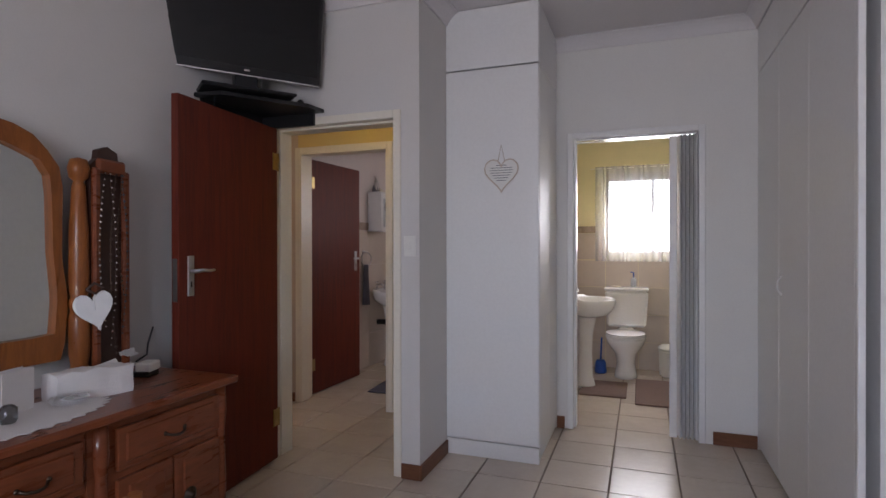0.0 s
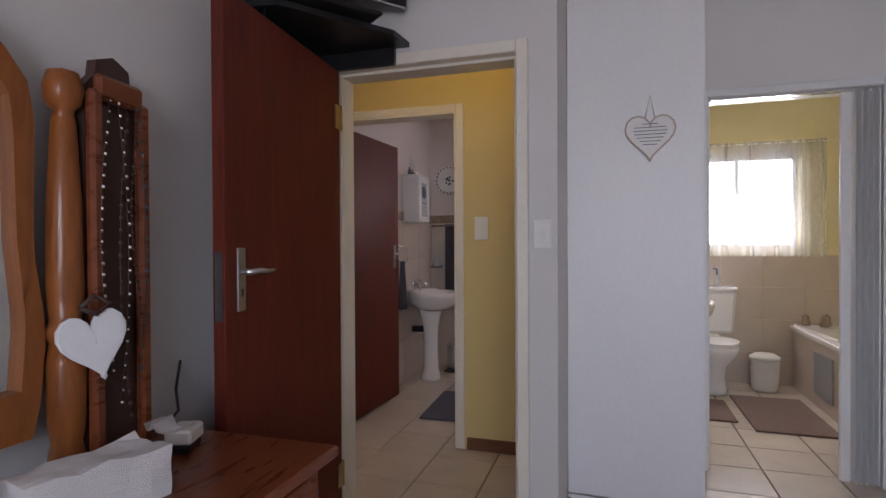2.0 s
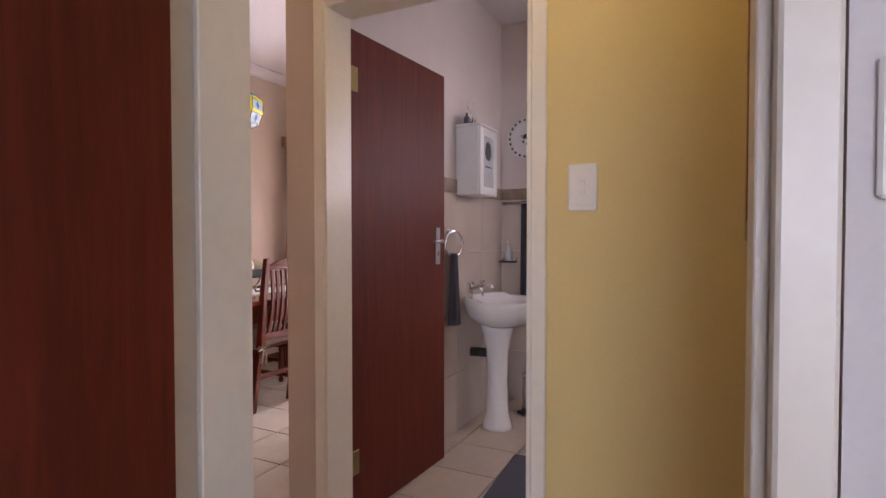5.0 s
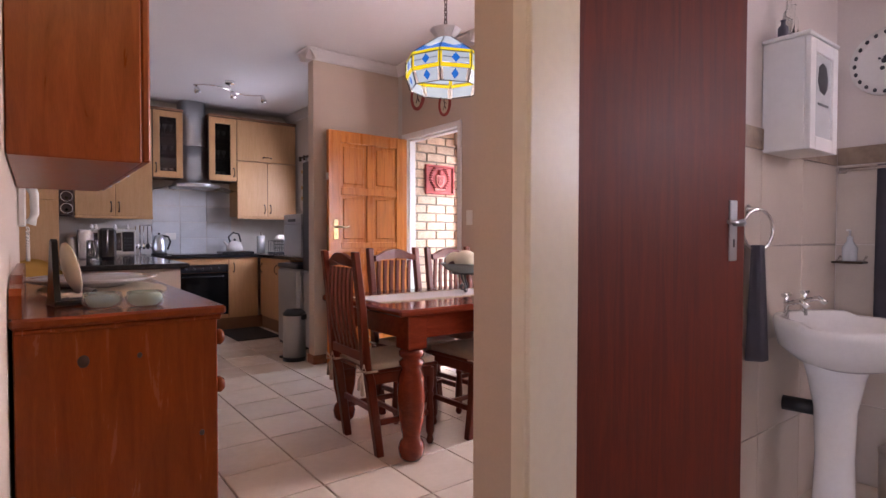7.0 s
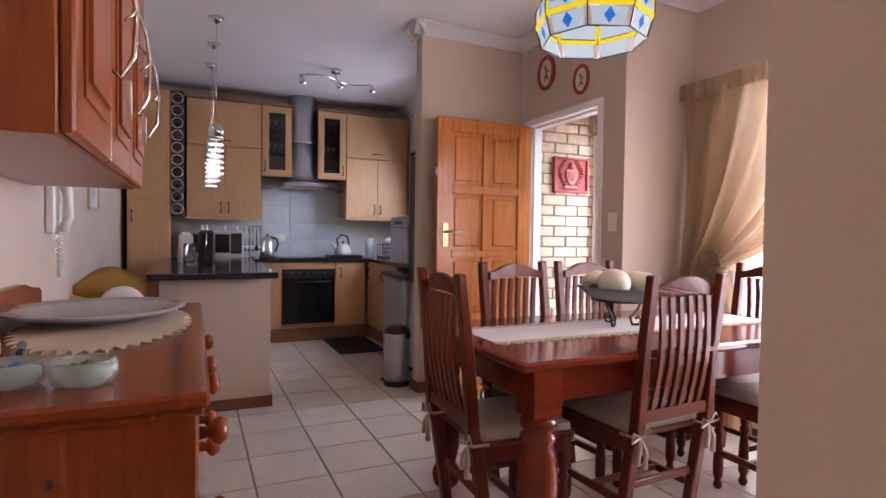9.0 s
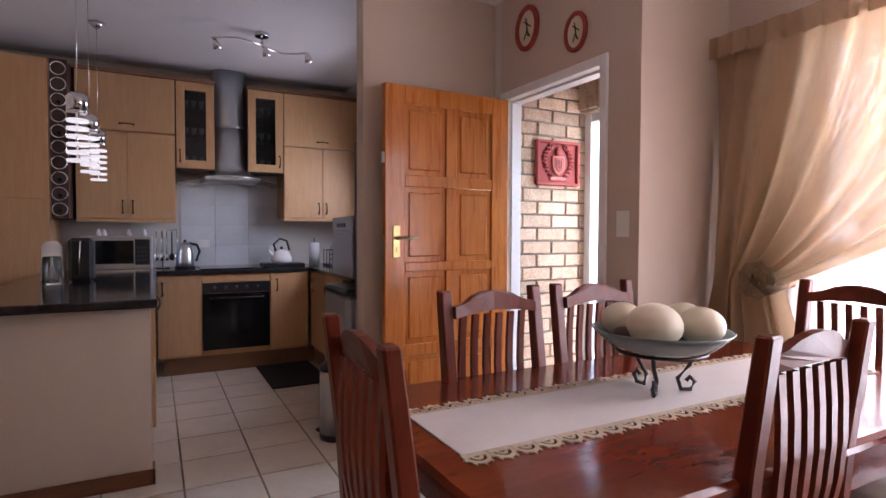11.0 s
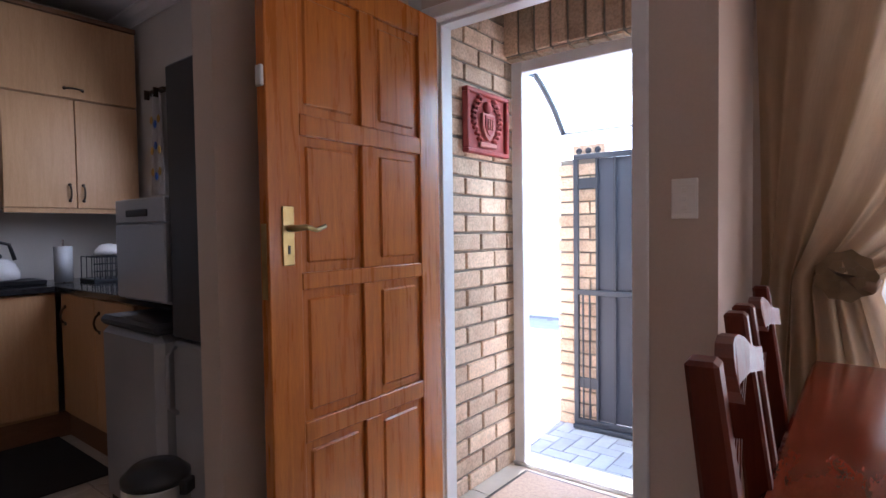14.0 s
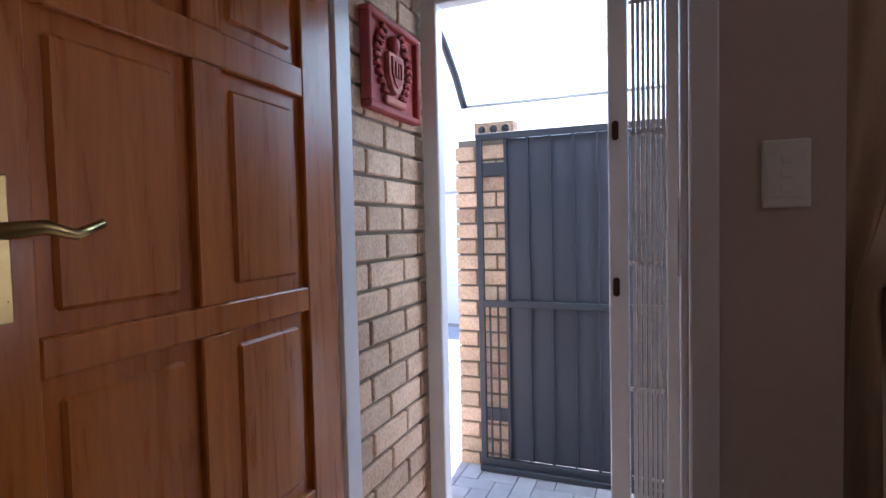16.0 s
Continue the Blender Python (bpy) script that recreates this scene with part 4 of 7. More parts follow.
table = thing("dining_table", "red varnished pine dining table on thick turned legs", "dining table", -3.56, 5.82, 0)
bm = boxes((-0.445, 0.445, -0.885, 0.885, 0.735, 0.77), bevel=0.010)
part("tabletop", bm, TABLE_WOOD, table)
for s in (-1, 1):
    part("apron", boxes((s * 0.375 - 0.012, s * 0.375 + 0.012, -0.76, 0.76, 0.61, 0.735)), TABLE_WOOD, table)
    part("apron", boxes((-0.33, 0.33, s * 0.79 - 0.012, s * 0.79 + 0.012, 0.61, 0.735)), TABLE_WOOD, table)
    for q in (-1, 1):
        bm = lathe([(0.045, 0), (0.062, 0.02), (0.068, 0.06), (0.06, 0.09), (0.045, 0.11), (0.048, 0.13), (0.068, 0.22), (0.074, 0.32), (0.066, 0.42), (0.05, 0.47), (0.064, 0.485), (0.064, 0.50), (0.046, 0.515), (0.064, 0.53), (0.064, 0.55), (0.05, 0.57)], 18, (s * 0.372, q * 0.772, 0))
        box(bm, s * 0.372 - 0.058, s * 0.372 + 0.058, q * 0.772 - 0.058, q * 0.772 + 0.058, 0.565, 0.735, 0.004)
        part("leg", bm, TABLE_WOOD, table)


def dining_chair():
    """A slat-back chair; the seat faces local +y, its back posts stand at y = 0."""
    t = thing("dining_chair", "red stained pine slat-back dining chair with a tied cream cushion", "chair", group="chairs round the dining table")
    for x in (-0.19, 0.19):
        prof = [(0.045, 0), (-0.01, 0.40), (-0.03, 0.46), (-0.055, 0.77), (-0.09, 1.052)]
        bm = bmesh.new()
        w = 0.021
        rings = []
        for (y, z), d in zip(prof, (0.02, 0.024, 0.024, 0.02, 0.017)):
            rings.append([bm.verts.new((x + a, y + b, z)) for a, b in ((-w, -d), (w, -d), (w, d), (-w, d))])
        for a, b in zip(rings, rings[1:]):
            for k in range(4):
                bm.faces.new((a[k], a[(k + 1) % 4], b[(k + 1) % 4], b[k]))
        bm.faces.new(list(reversed(rings[0])))
        bm.faces.new(rings[-1])
        bmesh.ops.bevel(bm, geom=bm.edges[:], offset=0.005, segments=1, affect='EDGES')
        part("back_post", bm, CHAIR_WOOD, t)
        bm = lathe(turned(0.42, 0.024), 10, (x * 0.97, 0.36, 0))
        part("front_leg", bm, CHAIR_WOOD, t)
        part("side_stretcher", boxes((x - 0.010, x + 0.010, 0.05, 0.34, 0.16, 0.19), bevel=0.003), CHAIR_WOOD, t)
        part("seat_rail", boxes((x - 0.012, x + 0.012, 0.0, 0.36, 0.375, 0.43), bevel=0.003), CHAIR_WOOD, t)
    part("stretcher", boxes((-0.18, 0.18, 0.19, 0.21, 0.165, 0.19), bevel=0.003), CHAIR_WOOD, t)
    part("back_stretcher", boxes((-0.18, 0.18, 0.015, 0.035, 0.22, 0.25), bevel=0.003), CHAIR_WOOD, t)
    part("front_rail", boxes((-0.18, 0.18, 0.35, 0.375, 0.375, 0.43), bevel=0.003), CHAIR_WOOD, t)
    part("seat", boxes((-0.205, 0.205, -0.01, 0.40, 0.43, 0.448), bevel=0.006), CHAIR_WOOD, t)
    bm = boxes((-0.19, 0.19, 0.01, 0.385, 0.448, 0.475))
    bmesh.ops.subdivide_edges(bm, edges=bm.edges, cuts=4, use_grid_fill=True)
    for v in bm.verts:
        if v.co.z > 0.46:
            v.co.z += 0.014 * math.cos(v.co.x * 7) * math.cos((v.co.y - 0.2) * 7)
    for f in bm.faces:
        f.smooth = True
    cushion = part("cushion", bm, SEAT_CLOTH, t, "cream cushion")
    lower = [(-0.17, 0.50), (0.17, 0.50), (0.17, 0.545), (-0.17, 0.545)]
    bm = slab(lower, -0.011, 0.011, 'y')
    bm.transform(Matrix.Translation((0, -0.04, 0)))
    part("lower_rail", bm, CHAIR_WOOD, t)
    top = [(-0.17, 0.93), (-0.09, 0.942), (0.0, 0.946), (0.09, 0.942), (0.17, 0.93), (0.17, 0.968), (0.14, 0.972), (0.11, 0.982), (0.08, 0.997), (0.04, 1.007), (0.0, 1.01), (-0.04, 1.007), (-0.08, 0.997), (-0.11, 0.982), (-0.14, 0.972), (-0.17, 0.968)]
    bm = slab(top, -0.011, 0.011, 'y')
    for v in bm.verts:
        v.co.y += -0.075 - 0.1 * (v.co.z - 0.9) + 0.02 * (v.co.x / 0.17) ** 2
        v.co.z += 0.034
    part("crest_rail", bm, CHAIR_WOOD, t)
    for k in range(6):
        x = -0.125 + 0.05 * k
        bm = bmesh.new()
        rings = []
        for j in range(6):
            u = j / 5
            y = -0.04 - 0.035 * u - 0.022 * math.sin(math.pi * u)
            rings.append([bm.verts.new((x + a, y + b, 0.54 + 0.428 * u)) for a, b in ((-0.012, -0.006), (0.012, -0.006), (0.012, 0.006), (-0.012, 0.006))])
        for a, b in zip(rings, rings[1:]):
            for q in range(4):
                bm.faces.new((a[q], a[(q + 1) % 4], b[(q + 1) % 4], b[q]))
        part("slat", bm, CHAIR_WOOD, t)
    for x in (-0.19, 0.19):
        tie = part("tie", tube([(x - 0.03, 0.02, 0.45), (x - 0.028, -0.045, 0.452), (x + 0.028, -0.045, 0.45), (x + 0.03, 0.02, 0.45)], 0.006, 6), SEAT_CLOTH, cushion, "cream tie")
        bm = tube([(x, -0.05, 0.45), (x + 0.03, -0.058, 0.49), (x + 0.055, -0.058, 0.46), (x, -0.05, 0.45), (x - 0.045, -0.06, 0.475), (x - 0.05, -0.058, 0.44), (x, -0.05, 0.45)], 0.005, 6)
        tube([(x, -0.05, 0.45), (x + 0.02, -0.06, 0.40), (x + 0.015, -0.058, 0.335)], [0.004, 0.007, 0.012], 6, bm)
        tube([(x, -0.05, 0.45), (x - 0.015, -0.062, 0.41), (x - 0.025, -0.058, 0.355)], [0.004, 0.007, 0.011], 6, bm)
        part("bow", bm, SEAT_CLOTH, cushion, "cream cloth bow")
    return t


first = dining_chair()
first.matrix_basis = pose(-3.50, 4.893, 0, 0, 0, -2)
for x, y, a in ((-3.938, 5.469, -85), (-3.972, 5.953, -86.5), (-3.18, 5.64, 93), (-3.04, 6.41, 90), (-3.56, 6.73, 180)):
    copy_thing(first, pose(x, y, 0, 0, 0, a))

# runner with a scalloped lace edge
runner = thing("table_runner", "white linen table runner with a scalloped lace edge", "table runner", -3.59, 5.82, 0.7705)
part("cloth", boxes((-0.135, 0.135, -0.80, 0.80, 0.0, 0.003)), CLOTH_WHITE, runner)
for s in (-1, 1):
    bm = bmesh.new()
    for k in range(26):
        y = -0.775 + 0.062 * k
        for r0, r1 in ((0.031, 0.022), (0.015, 0.008)):
            for q in range(7):
                a0, a1 = math.pi * q / 7, math.pi * (q + 1) / 7
                slab([(s * (0.150 + r * 1.25 * math.sin(a)), y + r * math.cos(a)) for r, a in ((r0, a0), (r0, a1), (r1, a1), (r1, a0))], 0.0, 0.0025, 'z', bm)
        for q in range(5):
            a = math.pi * (q + 0.5) / 5
            cx, cy = 0.150 + 0.042 * math.sin(a), y + 0.033 * math.cos(a)
            slab([(s * (cx - 0.005), cy - 0.005), (s * (cx + 0.007), cy), (s * (cx - 0.005), cy + 0.005)], 0.0, 0.0025, 'z', bm)
        slab([(s * 0.134, y - 0.030), (s * 0.152, y - 0.030), (s * 0.152, y + 0.030), (s * 0.134, y + 0.030)], 0.0, 0.0025, 'z', bm)
    part("lace_edge", bm, CLOTH_CREAM, runner, "cream crocheted lace edge")

bowl = thing("fruit_bowl", "blue grey ceramic bowl on a scrolled black iron stand", "bowl", -3.583, 5.765, 0.774)
part("dish", lathe([(0.02, 0.115), (0.09, 0.12), (0.15, 0.14), (0.185, 0.172), (0.197, 0.185), (0.188, 0.185), (0.14, 0.152), (0.08, 0.133), (0, 0.13)], 32), BOWL, bowl)
for k in range(3):
    a = 2 * math.pi * k / 3 - 1.06
    pts = [(0.10, 0.125), (0.085, 0.08), (0.05, 0.04), (0.06, 0.008), (0.088, 0.008), (0.10, 0.03), (0.085, 0.045), (0.075, 0.032)]
    part("stand_leg", tube([(r * math.cos(a), r * math.sin(a), z) for r, z in pts], 0.0065, 8), BLACK, bowl, "scrolled black iron leg")
part("stand_ring", tube([(0.125 * math.cos(2 * math.pi * k / 24), 0.125 * math.sin(2 * math.pi * k / 24), 0.122) for k in range(24)], 0.006, 6, None, True), BLACK, bowl)
for x, y, r, m in ((-0.109, -0.041, 0.066, CANDLE), (0.034, -0.067, 0.080, CANDLE), (0.080, 0.071, 0.068, CANDLE), (-0.020, 0.125, 0.064, CANDLE), (-0.090, 0.064, 0.052, WOOD_DARK), (-0.030, -0.122, 0.030, WOOD_DARK), (-0.015, 0.038, 0.050, WOOD_DARK)):
    b = thing("decorative_ball", "smooth ivory decorative ball in the bowl" if m is CANDLE else "dark woven decorative ball in the bowl", "ornament", -3.583 + x, 5.765 + y, 0.774 + 0.135 + r * 0.80 + 0.9 * (x * x + y * y), group="balls in the bowl")
    part("ball", ball(bmesh.new(), (0, 0, 0), r * 0.98, r * 0.92, r * 0.80, 20), m, b)


# stained glass lamp
lampt = thing("pendant_lamp", "lit leaded glass pendant lamp on a bronze chain", "pendant lamp", -3.37, 5.40, 1.955)


def lamp_panel(parent, k, r0, z0, r1, z1, u0, u1, v0, v1, mat, name, lift=0.0, label=""):
    """A quad piece of side k of eight, between heights v0..v1 and widths u0..u1 (0..1)."""
    def at(u, v):
        r, z = r0 + (r1 - r0) * v + lift, z0 + (z1 - z0) * v
        a0, a1 = 2 * math.pi * k / 8, 2 * math.pi * (k + 1) / 8
        p0, p1 = Vector((r * math.cos(a0), r * math.sin(a0), z)), Vector((r * math.cos(a1), r * math.sin(a1), z))
        return p0.lerp(p1, u)
    bm = bmesh.new()
    vs = [bm.verts.new(at(u, v)) for u, v in ((u0, v0), (u1, v0), (u1, v1), (u0, v1))]
    f = bm.faces.new(vs)
    bmesh.ops.solidify(bm, geom=[f], thickness=0.003)
    return part(name, bm, mat, parent, label)


def lamp_piece(parent, k, r0, z0, r1, z1, outline, mat, name, label=""):
    """A glass piece of side k with a free outline of (u, v)."""
    bm = bmesh.new()
    vs = []
    for u, v in outline:
        r, z = r0 + (r1 - r0) * v, z0 + (z1 - z0) * v
        c0, c1 = 2 * math.pi * k / 8, 2 * math.pi * (k + 1) / 8
        vs.append(bm.verts.new(Vector((r * math.cos(c0), r * math.sin(c0), z)).lerp(Vector((r * math.cos(c1), r * math.sin(c1), z)), u)))
    f = bm.faces.new(vs)
    bmesh.ops.solidify(bm, geom=[f], thickness=0.003)
    return part(name, bm, mat, parent, label)


def lamp_diamond(parent, k, r0, z0, r1, z1, cu, cv, du, dv):
    def at(u, v):
        r, z = r0 + (r1 - r0) * v + 0.003, z0 + (z1 - z0) * v
        a0, a1 = 2 * math.pi * k / 8, 2 * math.pi * (k + 1) / 8
        return Vector((r * math.cos(a0), r * math.sin(a0), z)).lerp(Vector((r * math.cos(a1), r * math.sin(a1), z)), u)
    bm = bmesh.new()
    f = bm.faces.new([bm.verts.new(at(u, v)) for u, v in ((cu - du, cv), (cu, cv - dv), (cu + du, cv), (cu, cv + dv))])
    bmesh.ops.solidify(bm, geom=[f], thickness=0.002)
    return part("blue_diamond", bm, LAMP_BLUE, parent, "blue glass diamond")


R = [(0.200, 0.0), (0.222, 0.072), (0.226, 0.085), (0.226, 0.150), (0.222, 0.168), (0.11, 0.245), (0.05, 0.285)]
for k in range(8):
    lamp_panel(lampt, k, *R[0], *R[1], 0.1, 0.9, 0.06, 0.92, LAMP_WHITE, "glass_panel")
    lamp_diamond(lampt, k, *R[0], *R[1], 0.5, 0.5, 0.13, 0.38)
    for u0, u1 in ((0.0, 0.1), (0.9, 1.0)):
        lamp_panel(lampt, k, *R[0], *R[1], u0, u1, 0, 0.92, CLOTH_WHITE, "corner_panel", label="milky corner glass")
    lamp_panel(lampt, k, *R[1], *R[2], 0, 1, -0.4, 1.2, LAMP_YELLOW, "yellow_band", 0.004, "yellow glass band")
    lamp_panel(lampt, k, *R[2], *R[3], 0.07, 0.93, 0.1, 1, LAMP_WHITE, "glass_panel")
    lamp_diamond(lampt, k, *R[2], *R[3], 0.5, 0.52, 0.14, 0.40)
    for u0, u1 in ((0.0, 0.07), (0.93, 1.0)):
        lamp_panel(lampt, k, *R[2], *R[3], u0, u1, 0, 1, LAMP_YELLOW, "yellow_edge", 0.001)
    lamp_panel(lampt, k, *R[3], *R[4], 0, 1, 0, 1, LAMP_YELLOW, "yellow_band", 0.003, "yellow glass band")
    lamp_piece(lampt, k, *R[4], *R[5], ((0, 0), (1, 0), (1, 0.66), (0.5, 0.34), (0, 0.66)), LAMP_BLUE, "blue_band", "blue zigzag glass band")
    lamp_piece(lampt, k, *R[4], *R[5], ((0, 0.66), (0.5, 0.34), (1, 0.66), (1, 1), (0, 1)), LAMP_WHITE, "glass_panel")
    for v in (0.52,):
        for u0, u1 in ((0.09, 0.36), (0.64, 0.91)):
            lamp_panel(lampt, k, *R[2], *R[3], u0, u1, v - 0.03, v + 0.03, DARK_GREY, "lead_line", 0.003)
    lamp_panel(lampt, k, *R[5], *R[6], 0, 1, 0.0, 1.0, LAMP_WHITE, "glass_panel")
    a = 2 * math.pi * k / 8
    part("lead_strip", tube([((r + 0.003) * math.cos(a), (r + 0.003) * math.sin(a), z) for r, z in R], 0.003, 5), DARK_GREY, lampt)
    b0, b1 = 2 * math.pi * k / 8, 2 * math.pi * (k + 1) / 8
    for r, z in ((0.200, 0), (0.226, 0.150)):
        tb = tube([((r + 0.003) * math.cos(b0), (r + 0.003) * math.sin(b0), z), ((r + 0.003) * math.cos(b1), (r + 0.003) * math.sin(b1), z)], 0.0028, 5)
        part("lead_strip", tb, DARK_GREY, lampt)
    bm = bmesh.new()
    f = bm.faces.new([bm.verts.new((r * math.cos(c), r * math.sin(c), z)) for r, z, c in ((0.048, 0.285, b0), (0.048, 0.285, b1), (0.09, 0.335, b1), (0.09, 0.335, b0))])
    bmesh.ops.solidify(bm, geom=[f], thickness=0.003)
    part("crown_panel", bm, CLOTH_WHITE, lampt, "milky glass crown")
part("bulb", ball(bmesh.new(), (0, 0, 0.13), 0.032, 0.032, 0.045), LAMP_RING, lampt, "glowing bulb")
part("socket", lathe([(0.018, 0.17), (0.02, 0.28), (0.008, 0.31), (0, 0.312)], 12), BRASS, lampt)
zc = 0.31
k = 0
while zc < CEIL - 1.955 - 0.02:
    pts = []
    for j in range(10):
        a = 2 * math.pi * j / 10
        c, s = 0.009 * math.cos(a), 0.019 * math.sin(a)
        pts.append((c, 0, zc + 0.014 + s) if k % 2 else (0, c, zc + 0.014 + s))
    part("chain_link", tube(pts, 0.0028, 5, None, True), BRONZE, lampt)
    zc += 0.028
    k += 1
part("ceiling_rose", lathe([(0.05, 0), (0.045, 0.02), (0, 0.022)], 16, (0, 0, CEIL - 1.955 - 0.023)), BRONZE, lampt)
lamp("pendant_bulb", 'POINT', pose(-3.37, 5.40, 2.0), 0.15, (1.0, 0.85, 0.62), 0.04)

# oval wall plaques above the front door
for x, z, rx, rz in ((-5.035, 2.405, 0.105, 0.13), (-4.628, 2.255, 0.083, 0.103)):
    p = thing("wall_plaque", "oval terracotta wall plaque with a dark stick figure", "plaque", x, 6.358, z, group="oval plaques")
    o = [(rx * math.cos(2 * math.pi * k / 28), rz * math.sin(2 * math.pi * k / 28)) for k in range(28)]
    part("rim", tube([(a * 0.87, -0.008, b * 0.88) for a, b in o], rx * 0.15, 8, None, True), TERRACOTTA, p, "carved terracotta rim")
    part("field", slab([(a * 0.85, b * 0.85) for a, b in o], -0.007, 0.0, 'y'), CANDLE, p)
    s = rz / 0.13
    for pts in ([(0, 0.03), (0.0, -0.01)], [(-0.03, 0.045), (0, 0.025), (0.035, 0.0)], [(-0.025, -0.06), (0, -0.01), (0.028, -0.055)], [(-0.01, 0.06), (0.01, -0.045)]):
        part("figure_stroke", tube([(a * s, -0.009, b * s) for a, b in pts], 0.004 * s, 5), WOOD_DARK, p, "dark painted stroke")

# curtain tied back, pelmet heading, sheer and window
win = thing("window_2", "tall white framed dining room window", "window", -3.025, 7.06, 0.2, kind="structure")
for x0, x1 in ((-0.825, -0.775), (-0.025, 0.025), (0.775, 0.825)):
    part("window_frame", boxes((x0, x1, -0.03, 0.03, 0, 1.92), bevel=0.004), WHITE_METAL, win)
for z0, z1 in ((0, 0.05), (0.95, 0.99), (1.87, 1.92)):
    part("window_frame", boxes((-0.775, 0.775, -0.028, 0.028, z0, z1), bevel=0.004), WHITE_METAL, win)
pn = part("pane", boxes((-0.79, 0.79, -0.004, 0.004, 0.04, 1.88)), GLASS, win)
pn.visible_shadow = False
tagged(finish("backdrop_1", boxes((-4.15, -1.6, 7.6, 7.62, -0.2, 2.6)), DAYLIGHT), "bright daylight beyond the dining room window", "backdrop", "", "backdrop")["kind"] = "structure"


def curtain_fn(u, v):
    """u across, v down: the far side sweeps into the tie, the near side hangs straight."""
    tie_z, top_z = 1.02, 2.10
    z = top_z - v * (top_z - 0.06)
    top_x, tie_x = -4.19 + 1.25 * u, -4.16 + 0.30 * u
    if z > tie_z:
        q = ((top_z - z) / (top_z - tie_z)) ** (1.0 + 2.0 * u)
        x = top_x * (1 - q) + tie_x * q
    else:
        q = min(1, (tie_z - z) / tie_z * 2)
        x = tie_x + (u - 0.35) * 0.24 * q
    fold = 0.034 * math.sin(u * 46 + 0.6 * math.sin(v * 7)) + 0.014 * math.sin(u * 21 + v * 5)
    return (x + 0.012 * math.sin(u * 33), 6.84 + fold - 0.05 * (v * (1 - v)) * 2, z)


cur = thing("curtain", "gold beige lined curtain tied back with a cloth rosette", "curtain", 0, 0, 0)
part("cloth", sheet(curtain_fn, 150, 40), SHEER_GOLD, cur)
part("heading", sheet(lambda u, v: (-4.20 + 1.6 * u, 6.80 + 0.016 * math.sin(u * 130) + 0.006 * math.sin(u * 57), 2.16 - 0.10 * v + 0.008 * math.sin(u * 130)), 190, 5), SHEER_GOLD, cur, "pencil pleat heading")
part("rail", boxes((-4.2, -2.0, 6.83, 6.86, 2.13, 2.15)), WHITE_METAL, cur)
tieback = part("tieback", tube([(-4.05, 6.93, 1.09), (-3.98, 6.80, 1.03), (-3.86, 6.77, 1.0), (-3.84, 6.90, 1.03)], 0.022, 8), CURTAIN, cur, "cloth tieback")
random.seed(9)
for ring, (n, r, l) in enumerate(((9, 0.075, 0.055), (7, 0.05, 0.045), (5, 0.028, 0.035))):
    for k in range(n):
        a = 2 * math.pi * k / n + ring * 0.4
        pts = [(r * 0.3 * math.cos(a), r * 0.3 * math.sin(a)), (r * math.cos(a - 0.45), r * math.sin(a - 0.45)), (r * 1.15 * math.cos(a), r * 1.15 * math.sin(a)), (r * math.cos(a + 0.45), r * math.sin(a + 0.45))]
        bm = slab(pts, -0.014 * ring - 0.012 - 0.006 * (k % 2), -0.014 * ring - 0.004 - 0.006 * (k % 2), 'y')
        bm.transform(Matrix.Translation((-3.925, 6.775, 1.035)))
        part("rosette_petal", bm, ROSETTE, tieback, "folded cloth petal")
net = thing("net_curtain", "white net curtain over the dining room window", "net curtain", 0, 0, 0)
part("cloth", sheet(lambda u, v: (-4.05 + 1.95 * u, 6.90 + 0.02 * math.sin(u * 90), 2.10 - 1.95 * v), 140, 4), SHEER, net)

# sideboard
side = thing("sideboard", "knotty orange pine sideboard with turned knobs", "sideboard", -3.202, 3.74, 0)
part("top", boxes((-0.616, 0.616, -0.262, 0.245, 0.898, 0.925), bevel=0.007), SIDEBOARD_TOP, side)
part("side_panel", boxes((0.565, 0.59, -0.255, 0.225, 0.0, 0.898), bevel=0.003), SIDEBOARD_WOOD, side)
part("side_panel", boxes((-0.59, -0.565, -0.255, 0.225, 0.0, 0.898), bevel=0.003), SIDEBOARD_WOOD, side)
part("body", boxes((-0.564, 0.564, -0.25, 0.205, 0.08, 0.897)), SIDEBOARD_WOOD, side)
part("top_moulding", boxes((-0.60, 0.60, -0.255, 0.236, 0.882, 0.898), bevel=0.005), SIDEBOARD_WOOD, side)
part("gallery_board", slab([(-0.60, 0.925), (0.60, 0.925), (0.60, 0.982), (0.57, 0.998), (0.50, 1.004), (0.40, 1.022), (-0.40, 1.022), (-0.50, 1.004), (-0.57, 0.998), (-0.60, 0.982)], -0.262, -0.236, 'y'), SIDEBOARD_WOOD, side)
for k in range(2):
    for z0, z1 in ((0.735, 0.875), (0.575, 0.725), (0.10, 0.565)):
        x0 = -0.555 + 0.560 * k
        d = part("drawer" if z0 > 0.5 else "door", boxes((x0, x0 + 0.55, 0.205, 0.228, z0, z1), bevel=0.007), SIDEBOARD_WOOD, side)
        for kx in ((0.10, 0.45) if z0 > 0.5 else (0.49 - 0.43 * k,)):
            kb = lathe([(0.013, 0), (0.011, 0.020), (0.024, 0.030), (0.027, 0.040), (0.018, 0.052), (0, 0.055)], 14)
            kb.transform(pose(x0 + kx, 0.226, (z0 + z1) / 2, -90, 0, 0))
            part("knob", kb, SIDEBOARD_WOOD, d, "turned wooden knob")
